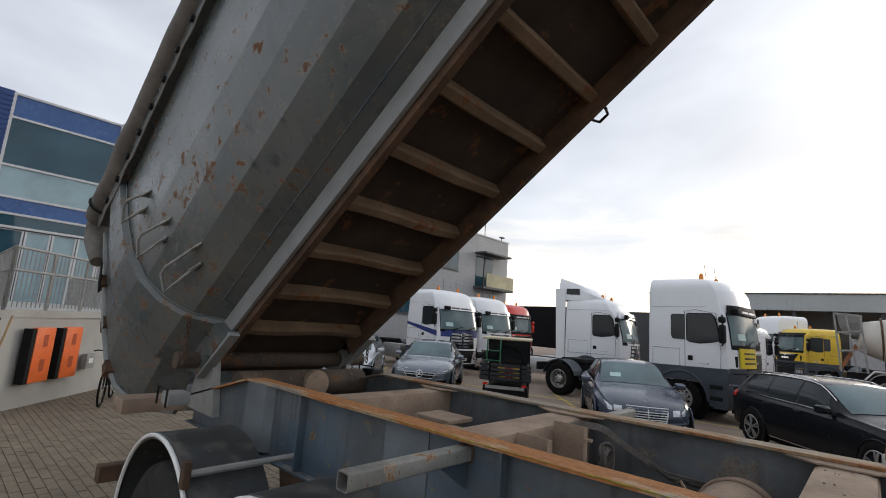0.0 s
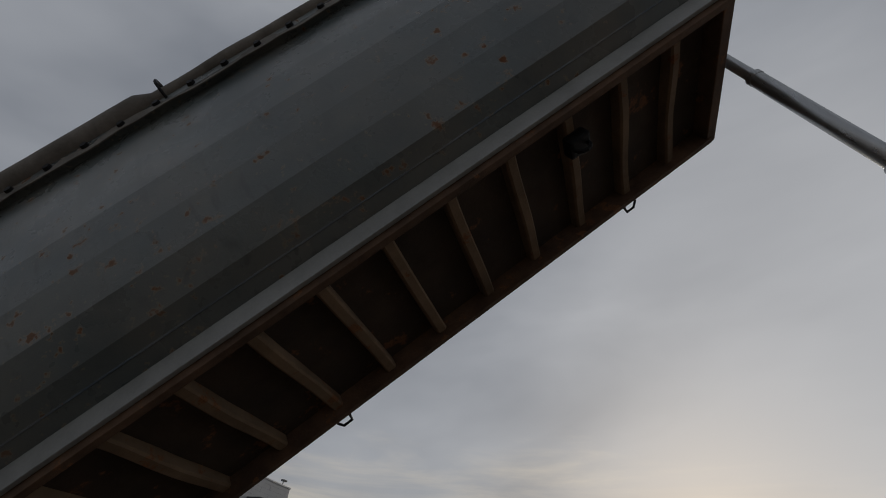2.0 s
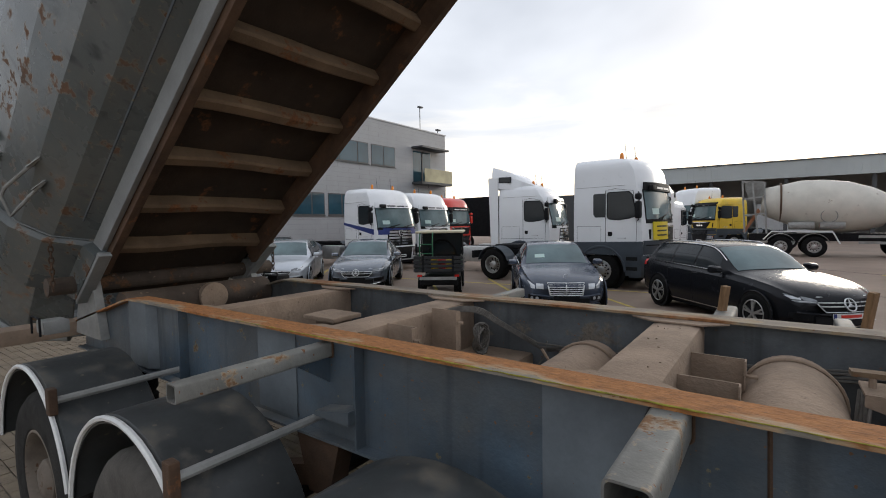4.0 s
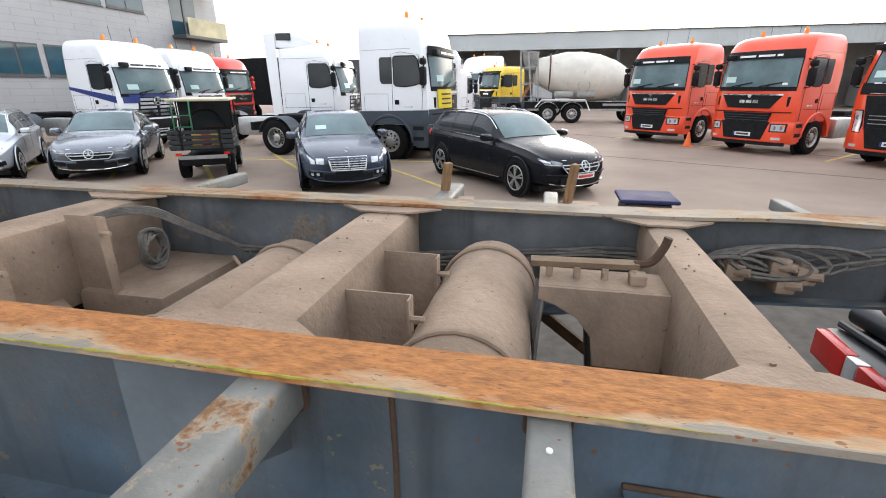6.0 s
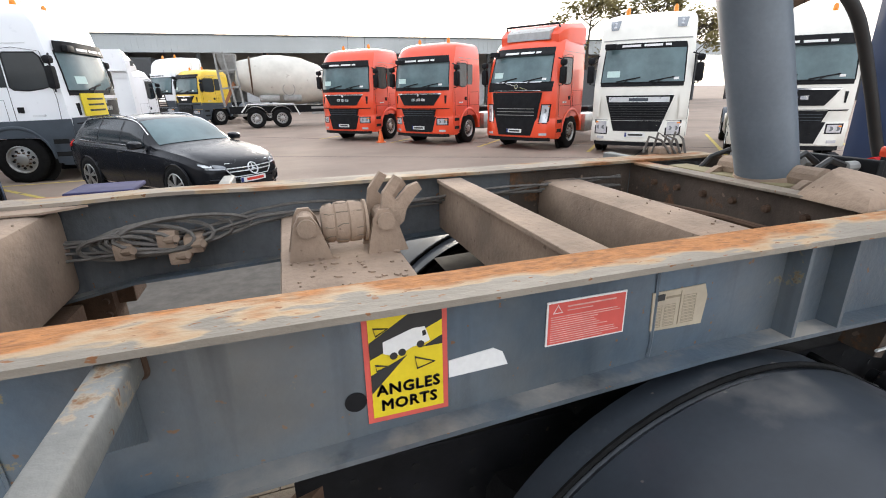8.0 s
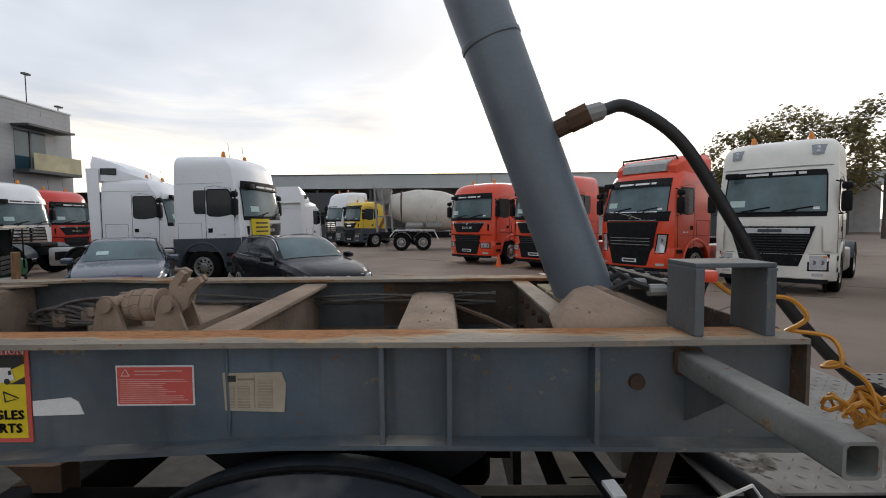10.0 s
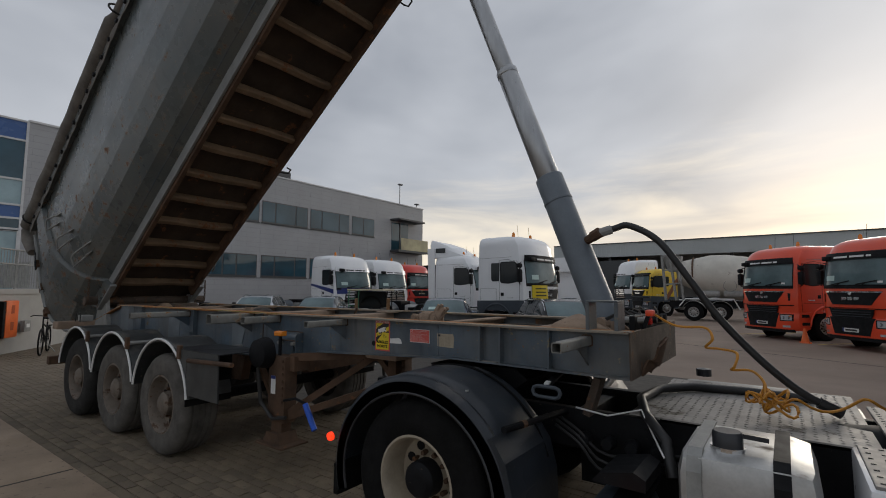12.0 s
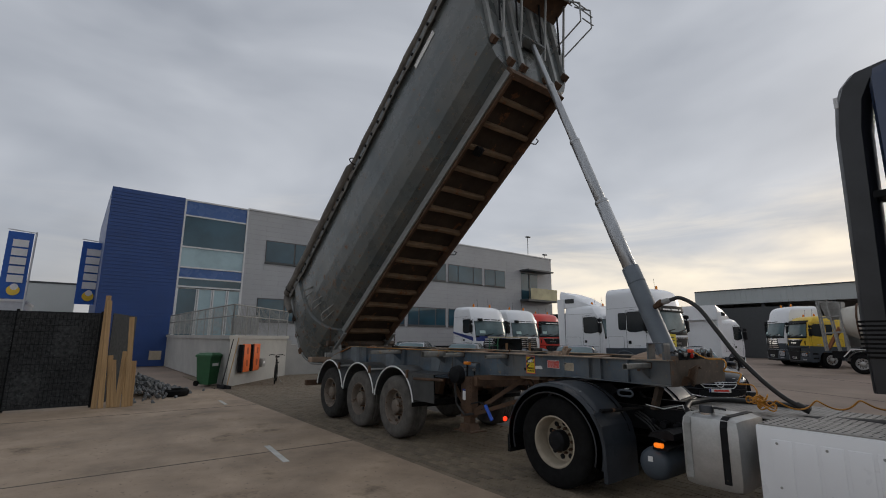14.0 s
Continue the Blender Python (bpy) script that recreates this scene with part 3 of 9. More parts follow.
        if 0 < x < 1:
            part("washer", lathe(B(), [(0.002, z + w / 2 + 0.003), (0.005, z + w / 2 + 0.003), (0.0055, z + w / 2)], 12, "z", (x, yy + side * 0.13, 0)), PLATEWHITE, ot, "bright washer")
        bm = B()
        prism(bm, [(yy + side * 0.008, z - w / 2), (yy + side * 0.2, z - w / 2), (yy + side * 0.008, z - 0.16)], "yz", x - 0.004, x + 0.004)
        part("outrigger_gusset", bm, STEEL, trailer)

rng = random.Random(77)
xs = lin(-2.7, 0.35, 80)
moss = tube(B(), [(x, YN - 0.0715, ZT - 0.002 + 0.002 * rng.random()) for x in xs], [max(0.0006, 0.0035 * rng.random() * abs(math.sin(math.pi * (x + 2.7) / 3.05)) ** 0.5 + 0.0005) for x in xs], 5)
tagged(part("moss_line", moss, MOSS, trailer, "yellow-green moss on the flange edge"), kind="stuff")

# cross members between the rails, caked with dust
def cross(x0, x1, z0, z1, mtl=DUSTY, gusset=True, bevel=0.038):
    bm = B()
    box(bm, x0, x1, YN + 0.008, YF - 0.008, z0, z1, bevel)
    ob = part("cross_member", bm, mtl, trailer, "dust-caked welded cross member", smooth=True)
    if gusset:
        for ya, yb in ((YN + 0.075, YN + 0.16), (YF - 0.075, YF - 0.16)):
            bm = B()
            prism(bm, [(x0 - 0.11, ya), (x1 + 0.11, ya), (x1 - 0.005, yb), (x0 + 0.005, yb)], "xy", z1 + 0.003, z1 + 0.011)
            part("gusset_plate", bm, DUSTY, ob)
    return ob


cross(-3.26, -3.06, 1.10, 1.495)
beam1 = cross(-2.10, -1.85, 1.12, 1.50)
beamA = cross(-0.70, -0.47, 1.12, 1.50)
beamB = cross(0.45, 0.60, 1.16, 1.50)
part("neck_plate", box(B(), 3.175, 3.19, YN + 0.008, YF - 0.008, 1.24, 1.50), NECKMAT, trailer, "dark bolted plate across the neck")
part("plate_flange", box(B(), 3.14, 3.22, YN + 0.072, YF - 0.072, 1.50, 1.512, 0.003), FLANGEFAR, trailer)
for y in lin(-0.4, 0.5, 7):
    for z in (1.31, 1.43):
        part("plate_bolt", lathe(B(), [(0, 3.155), (0.014, 3.157), (0.016, 3.175)], 8, "x", (0, y, z)), RUSTY, trailer)
cross(2.61, 2.84, 1.25, 1.455, DUSTY, False, 0.045)
for yy in (YN + 0.0075, YF - 0.0075):
    part("neck_lining", box(B(), 2.46, 3.17, yy - 0.001, yy + 0.001, 1.27, 1.495), NECKMAT, trailer, "grease-browned inner face of the neck")
part("neck_pipe", tube(B(), [(2.84, 0.5, 1.40), (2.98, 0.28, 1.385), (3.1, 0.02, 1.37), (3.14, -0.2, 1.36)], 0.014, 8), RUSTY, trailer, "rusty pipe across the neck", True)
bm = B()
box(bm, 2.06, 2.175, YN + 0.075, YF - 0.075, 1.488, 1.505, 0.004)
part("cross_strap", bm, DUSTY, trailer)
bm = B()
box(bm, 2.09, 2.11, YN + 0.01, YF - 0.01, 1.26, 1.488)
part("cross_strap_web", bm, DUSTY, trailer)
bm = B()
box(bm, 2.11, 2.5, YN + 0.01, YF - 0.01, 1.255, 1.265)
part("neck_floor", bm, MUDDY, trailer)
part("bay_floor", box(B(), 1.752, 2.088, YN + 0.01, 0.1, 1.255, 1.265), MUDDY, trailer)
# wide box that carries the bush
bm = B()
box(bm, 1.37, 1.75, YN + 0.01, YF - 0.01, 1.16, 1.40, 0.03)
part("bush_box", bm, DUSTY, trailer, "wide dust-covered box cross member", smooth=True)
bush = part("pivot_bush", lathe(B(), [(0.02, 0), (0.047, 0), (0.054, 0.006), (0.0605, 0.018), (0.062, 0.034), (0.0585, 0.037), (0.0585, 0.0395), (0.0635, 0.043), (0.066, 0.058), (0.066, 0.078), (0.0625, 0.0805), (0.0625, 0.083), (0.0655, 0.086), (0.065, 0.104), (0.0605, 0.124), (0.0565, 0.127), (0.0565, 0.13), (0.0665, 0.132), (0.0665, 0.14), (0.05, 0.143), (0.02, 0.148)], 28, "x", (1.508, 0.08, 1.497)), DUSTY, trailer, "banded dusty rubber bush", True)
for k in range(9):
    a = k * math.tau / 9 + 0.3
    for u0, u1, r in ((0.008, 0.036, 0.0605), (0.044, 0.079, 0.0655), (0.087, 0.122, 0.0635)):
        w = 0.12 * math.sin(k * 2.1 + u0 * 70)
        part("bush_groove", tube(B(), [(1.508 + u, 0.08 + r * math.cos(a + w * f), 1.497 + r * math.sin(a + w * f)) for u, f in ((u0, 0.0), ((u0 + u1) / 2, 1.2), (u1, 1.0))], 0.0017, 4), MUDDY, bush)
for x in (1.46, 1.70):
    for dy in (-0.055, 0.055):
        bm = B()
        prism(bm, [(x - 0.06, 1.40), (x + 0.07, 1.40), (x + 0.035, 1.51), (x + 0.015, 1.54), (x - 0.02, 1.54), (x - 0.038, 1.51)], "xz", 0.08 + dy - 0.008, 0.08 + dy + 0.008)
        part("lug", bm, DUSTY, bush)
    bm = tube(B(), [(x, 0.0, 1.505), (x, 0.16, 1.505)], 0.028, 14)
    part("pin", bm, DUSTY, bush)
for dy, dx in ((-0.03, 0.03), (0.06, 0.0)):
    bm = B()
    prism(bm, [(dx + p, q) for p, q in ((1.655, 1.48), (1.70, 1.462), (1.735, 1.49), (1.745, 1.53), (1.772, 1.565), (1.798, 1.59), (1.785, 1.612), (1.752, 1.6), (1.715, 1.56), (1.70, 1.575), (1.735, 1.625), (1.712, 1.64), (1.67, 1.585))], "xz", 0.08 + dy - 0.012, 0.08 + dy + 0.012)
    part("claw", bm, DUSTY, bush)


def air_tank(x, z, r, y0, y1, name):
    tk = part(name, lathe(B(), [(0.02, y0), (r * 0.55, y0 + 0.02), (r * 0.88, y0 + 0.05), (r, y0 + 0.1), (r, y1 - 0.1), (r * 0.88, y1 - 0.05), (r * 0.55, y1 - 0.02), (0.02, y1)], 32, "y", (x, 0, z)), DUSTY, trailer, "dust-coated cylindrical air tank", True)
    for yb in (y0 + 0.2, y1 - 0.2):
        bm = tube(B(), [(x + (r + 0.006) * math.cos(a), yb, z + (r + 0.006) * math.sin(a)) for a in lin(radians(-60), radians(178), 20)] + [(x - r - 0.08, yb, z + 0.11)], 0.008, 6)
        part("strap", bm, DUSTY, tk)
    part("drain_plug", tube(B(), [(x + r, y0 + 0.2, z - 0.06), (x + r + 0.05, y0 + 0.2, z - 0.06)], 0.02, 8), DUSTY, tk)
    return tk


air_tank(-0.12, 1.255, 0.175, -0.48, 0.58, "air_tank")
air_tank(-0.98, 1.21, 0.17, -0.48, 0.58, "air_tank")
for x, yb, zb, h in ((-0.47, -0.14, 1.46, 0.28), (-0.47, 0.20, 1.46, 0.28), (-1.85, -0.19, 1.50, 0.30), (-1.85, 0.20, 1.52, 0.36)):
    bm = B()
    prism(bm, [(x, yb), (x + 0.2, yb), (x + 0.2, yb - 0.045), (x + 0.194, yb - 0.045), (x + 0.194, yb - 0.006), (x, yb - 0.006)], "xy", zb - h, zb)
    part("tank_bracket", bm, DUSTY, trailer)
    part("bracket_bolt", tube(B(), [(x + 0.19, yb - 0.03, zb - 0.06), (x + 0.24, yb - 0.03, zb - 0.06)], 0.01, 6), DUSTY, trailer)
# small valve bracket beside the second beam
vb = part("valve_bracket", box(B(), 0.07, 0.45, 0.08, 0.24, 1.415, 1.428, 0.004), DUSTY, trailer, "dusty arched valve bracket")
part("bracket_face", prism(B(), [(0.071, 1.427), (0.449, 1.427), (0.449, 1.17), (0.25, 1.17), (0.235, 1.27), (0.19, 1.33), (0.12, 1.37), (0.071, 1.385)], "xz", 0.066, 0.079), DUSTY, vb)
part("valve_leg", box(B(), 0.26, 0.35, 0.085, 0.12, 1.0, 1.18, 0.006), MUDDY, vb)
part("valve_arm", bar(B(), (0.04, 0.17, 1.472), (0.37, 0.19, 1.472), 0.05, 0.018), RIB, vb, "rusty lever")
part("valve_handle", tube(B(), smooth_line([(0.36, 0.19, 1.474), (0.41, 0.195, 1.485), (0.44, 0.2, 1.53), (0.45, 0.2, 1.565)]), 0.014, 8), RUSTY, vb, "", True)
for k in range(4):
    part("stud", tube(B(), [(0.1 + k * 0.085, 0.16, 1.428), (0.1 + k * 0.085, 0.16, 1.465)], 0.011, 8), DUSTY, vb)
part("valve_block", box(B(), 0.34, 0.39, 0.12, 0.17, 1.428, 1.462, 0.006), DUSTY, vb)
for k in range(4):
    part("hose", tube(B(), [(0.09 - 0.008 * k, 0.09 + 0.02 * k, 1.418), (0.075 - 0.008 * k, 0.04 + 0.02 * k, 1.3), (0.07, -0.03 + 0.015 * k, 1.2), (0.09, -0.08, 1.05)], 0.0065, 5), CABLE, vb)
# dried mud flaking off the upper faces
rng = random.Random(31)
for nm_x0, nm_x1, nm_y0, nm_y1, zt, cnt in ((1.40, 1.73, -0.5, 0.02, 1.402, 80), (-0.66, -0.5, -0.45, 0.6, 1.502, 12), (0.47, 0.58, -0.45, 0.6, 1.502, 10), (2.64, 2.8, -0.4, 0.5, 1.457, 12)):
    bm = B()
    for k in range(cnt):
        x, y, r = rng.uniform(nm_x0, nm_x1), rng.uniform(nm_y0, nm_y1), rng.uniform(0.002, 0.012 if cnt > 50 else 0.006)
        a = rng.uniform(0, 3)
        prism(bm, [(x + r * math.cos(a + q) * rng.uniform(0.6, 1.3), y + r * math.sin(a + q) * rng.uniform(0.6, 1.3)) for q in (0, 1.3, 2.5, 3.7, 5.0)], "xy", zt - 0.003, zt + rng.uniform(0.001, 0.004))
    tagged(part("dried_mud", bm, DUSTY, trailer), kind="stuff")
# cable looms along the far web
rng = random.Random(4)
for k in range(5):
    pts = []
    off = rng.uniform(-0.02, 0.02)
    for x in lin(-1.35, 3.05, 36):
        sag = 0.035 * math.sin(x * 1.7 + k) + 0.02 * math.sin(x * 5.1 + k * 2)
        z = (1.27 if x < -0.5 else min(1.36, 1.27 + 0.12 * (x + 0.5))) + off + sag * 0.7 + (0.07 if x > 1.0 else 0) * min(1, max(0, x - 1.0) * 3)
        pts.append((x, YF - 0.05 - 0.012 * k % 0.05 - 0.01 * math.sin(x * 2 + k), z))
    j = 0.006 * k
    pts = smooth_line([(-1.86, 0.2 + j, 1.43 + j), (-1.8, 0.32 + j, 1.475 + j), (-1.68, 0.43 + j, 1.47 + j), (-1.58, 0.52 + j * 0.5, 1.39 + j), (-1.47, 0.6, 1.31 + j), pts[0]], 5)[:-1] + pts
    part("cable", tube(B(), pts, 0.006, 5), CABLE, trailer)
part("side_ledge", box(B(), -1.848, -1.42, 0.16, YF - 0.008, 1.03, 1.2, 0.025), DUSTY, trailer, "", True)
part("mud_ledge", prism(B(), [(-1.85, YN + 0.01), (-1.5, YN + 0.01), (-1.56, -0.2), (-1.66, 0.0), (-1.85, 0.1)], "xy", 1.1, 1.19), DUSTY, trailer)
part("loom_tie", tube(B(), [(-1.3, 0.62, 1.3), (-1.32, 0.6, 1.2), (-1.36, 0.57, 1.12)], 0.006, 5), CABLE, trailer)
for k in range(6):
    c = Vector((0.78 + 0.05 * k, YF - 0.10, 1.34 + 0.01 * k))
    pts = [c + Vector((0.13 * math.cos(a) * (1 + 0.15 * k), -0.03 * math.sin(a + k), 0.055 * math.sin(a))) for a in lin(0, math.tau, 18)]
    part("cable_coil", tube(B(), pts[:-1], 0.008, 5, closed=True), CABLE, trailer)
for k in range(5):
    c = Vector((-1.66, 0.36, 1.35 - 0.008 * k))
    pts = [c + Vector((0.05 + 0.02 * math.sin(a * 2 + k), 0.06 * math.cos(a), 0.075 * math.sin(a))) for a in lin(0, math.tau, 16)]
    part("cable_coil", tube(B(), pts[:-1], 0.008, 5, closed=True), CABLE, trailer)
for x, z in ((0.80, 1.33), (0.95, 1.36), (1.04, 1.33), (0.98, 1.29)):
    vv = part("valve_body", box(B(), x - 0.035, x + 0.035, YF - 0.13, YF - 0.02, z - 0.035, z + 0.035, 0.012), DUSTY, trailer, smooth=True)
    part("fitting", tube(B(), [(x, YF - 0.12, z), (x + 0.04, YF - 0.15, z + 0.01)], 0.016, 8), DUSTY, vv)
jb = part("junction_box", box(B(), -2.75, -2.45, -0.05, 0.2, 1.40, 1.43, 0.008), DUSTY, trailer, "dusty junction box on a plate")
part("box_body", box(B(), -2.68, -2.5, 0.0, 0.16, 1.34, 1.40, 0.01), DUSTY, jb)
for k in range(6):
    part("cable", tube(B(), [(-2.5, 0.02 + 0.025 * k, 1.36), (-2.36, 0.05 + 0.03 * k, 1.37), (-2.2, 0.2 + 0.04 * k, 1.35), (-2.11, 0.4 + 0.03 * k, 1.37)], 0.009, 5), CABLE, jb)

# stickers on the near rail
yo = YN - 0.007
bm = prism(B(), [(1.527, 1.248), (1.697, 1.248), (1.697, 1.505), (1.527, 1.505)], "xz", yo - 0.003, yo)
st = part("warning_sticker", bm, STICKRED, trailer, "yellow and black blind spot warning sticker with red edge")
part("sticker_field", prism(B(), [(1.538, 1.26), (1.686, 1.26), (1.686, 1.483), (1.538, 1.483)], "xz", yo - 0.0045, yo - 0.003), STICKYELLOW, st)
for q in ([(1.538, 1.432), (1.62, 1.483), (1.686, 1.483), (1.686, 1.46), (1.538, 1.395)], [(1.538, 1.36), (1.612, 1.393), (1.538, 1.318)], [(1.645, 1.405), (1.686, 1.425), (1.686, 1.405)]):
    part("black_stripe", prism(B(), q, "xz", yo - 0.0055, yo - 0.0045), INK, st)
part("truck_shape", prism(B(), [(1.565, 1.405), (1.565, 1.43), (1.625, 1.45), (1.65, 1.45), (1.655, 1.435), (1.66, 1.418), (1.645, 1.412), (1.625, 1.41), (1.59, 1.395)], "xz", yo - 0.0065, yo - 0.0055), PLATEWHITE, st)
for q in ([(1.628, 1.385), (1.668, 1.368), (1.632, 1.358)], [(1.548, 1.462), (1.575, 1.458), (1.552, 1.445)], [(1.548, 1.382), (1.572, 1.376), (1.55, 1.368)]):
    part("triangle", tube(B(), [(a, yo - 0.006, b) for a, b in q], 0.0022, 4, closed=True), INK, st)
for wx, wz in ((1.585, 1.397), (1.602, 1.402), (1.64, 1.413)):
    part("wheel_dot", lathe(B(), [(0, yo - 0.0075), (0.008, yo - 0.0075), (0.008, yo - 0.0065)], 10, "y", (wx, 0, wz)), INK, st)
part("cab_window", prism(B(), [(1.645, 1.43), (1.653, 1.432), (1.651, 1.443), (1.644, 1.441)], "xz", yo - 0.0072, yo - 0.0065), INK, st)
SIDE = Matrix.Rotation(radians(90), 4, "X")
for dx, dz in ((-0.0012, 0), (0.0012, 0), (0, 0.001), (0, -0.001)):
    text("ANGLES", 0.034, Matrix.Translation((1.613 + dx, yo - 0.006, 1.322 + dz)) @ SIDE, INK, st)
    text("MORTS", 0.034, Matrix.Translation((1.613 + dx, yo - 0.006, 1.286 + dz)) @ SIDE, INK, st)
text("ATTENTION", 0.0255, Matrix.Translation((1.612, yo - 0.006, 1.493)) @ SIDE, PLATEWHITE, st)
part("white_label", prism(B(), [(1.70, 1.318), (1.835, 1.322), (1.822, 1.355), (1.80, 1.368), (1.70, 1.358)], "xz", yo - 0.002, yo), PLATEWHITE, trailer, "torn white sticker remnant")
rs = part("notice", prism(B(), [(1.925, 1.345), (2.13, 1.345), (2.13, 1.452), (1.925, 1.452)], "xz", yo - 0.003, yo), PLATEWHITE, trailer, "faded red notice with white print and rim")
part("notice_field", prism(B(), [(1.929, 1.349), (2.126, 1.349), (2.126, 1.448), (1.929, 1.448)], "xz", yo - 0.0042, yo - 0.003), STICKRED, rs)
part("notice_triangle", tube(B(), [(1.94, yo - 0.0045, 1.425), (1.962, yo - 0.0045, 1.425), (1.951, yo - 0.0045, 1.443)], 0.0016, 4, closed=True), PLATEWHITE, rs)
part("print_bar", box(B(), 1.975, 2.1, yo - 0.0052, yo - 0.0042, 1.436, 1.439), PRINTPALE, rs)
part("print_bar", box(B(), 1.975, 2.04, yo - 0.0052, yo - 0.0042, 1.427, 1.429), PRINTPALE, rs)
for k in range(12):
    w = 0.185 * (0.55 + 0.45 * rng.random())
    part("print_bar", box(B(), 1.935, 1.935 + w, yo - 0.0052, yo - 0.0042, 1.354 + k * 0.0055, 1.3555 + k * 0.0055), PRINTPALE, rs)
tn = part("data_plate", prism(B(), [(2.21, 1.33), (2.365, 1.325), (2.372, 1.40), (2.36, 1.432), (2.205, 1.43)], "xz", yo - 0.003, yo), TAN, trailer, "peeling tan data label")
for k in range(9):
    for xa, xb in ((2.218, 2.236), (2.244, 2.276), (2.298, 2.336)):
        if k < 7 or xa > 2.25:
            part("print_box", tube(B(), [(xa, yo - 0.0035, 1.338 + k * 0.0085), (xb, yo - 0.0035, 1.338 + k * 0.0085), (xb, yo - 0.0035, 1.3435 + k * 0.0085), (xa, yo - 0.0035, 1.3435 + k * 0.0085)], 0.0007, 4, closed=True), TANBARS, tn)
part("logo_bar", box(B(), 2.216, 2.24, yo - 0.0045, yo - 0.003, 1.408, 1.424), INK, tn)
part("print_bar", box(B(), 2.245, 2.29, yo - 0.0045, yo - 0.003, 1.411, 1.416), TANBARS, tn)
part("print_line", box(B(), 2.288, 2.2892, yo - 0.0045, yo - 0.003, 1.336, 1.426), TANBARS, tn)
part("web_hole", lathe(B(), [(0.0, yo - 0.002), (0.022, yo - 0.002), (0.022, yo)], 16, "y", (1.505, 0, 1.305)), BLACK, trailer)
part("web_bolt", lathe(B(), [(0.0, yo - 0.01), (0.02, yo - 0.01), (0.022, yo)], 12, "y", (3.29, 0, 1.40)), RUSTY, trailer)
# step bracket low on the near web
sbp = [(YN - 0.007, 1.34)] + [(YN - 0.055 - 0.045 * math.sin(a), 1.293 + 0.045 * math.cos(a)) for a in lin(0, radians(100), 9)] + [(YN - 0.097, 1.265), (YN - 0.088, 1.265)] + [(YN - 0.055 - 0.036 * math.sin(a), 1.293 + 0.036 * math.cos(a)) for a in lin(radians(100), 0, 9)] + [(YN - 0.007, 1.331)]
sb = part("step_bracket", prism(B(), sbp, "yz", 0.235, 0.515), STEEL, trailer, "curved steel step bracket", True)
part("bracket_cheek", prism(B(), [(YN - 0.007, 1.338), (YN - 0.055, 1.336), (YN - 0.098, 1.295), (YN - 0.098, 1.12), (YN - 0.007, 1.12)], "yz", 0.506, 0.518), STEEL, sb)
part("bracket_weld", tube(B(), [(0.235, YN - 0.01, 1.343), (0.3, YN - 0.012, 1.345), (0.37, YN - 0.009, 1.344), (0.45, YN - 0.012, 1.345), (0.515, YN - 0.01, 1.342)], 0.006, 6), RUSTY, sb, "rusty weld bead")
part("bracket_face", box(B(), 0.285, 0.445, YN - 0.075, YN - 0.06, 1.10, 1.258, 0.004), STEEL, sb)
part("bracket_back", box(B(), 0.236, 0.504, YN - 0.03, YN - 0.015, 1.10, 1.29, 0.004), BLACK, sb)
part("bracket_lip", tube(B(), [(0.225, YN - 0.094, 1.263), (0.3, YN - 0.097, 1.266), (0.37, YN - 0.094, 1.263), (0.515, YN - 0.095, 1.265)], 0.006, 6), RUSTY, sb, "rust-edged lip")
for x in (0.262, 0.478):
    bo = part("bolt", lathe(B(), [(0, YN - 0.125), (0.015, YN - 0.124), (0.018, YN - 0.119), (0.018, YN - 0.085), (0.024, YN - 0.085), (0.026, YN - 0.03)], 12, "y", (x, 0, 1.235)), GALV, sb, "", True)

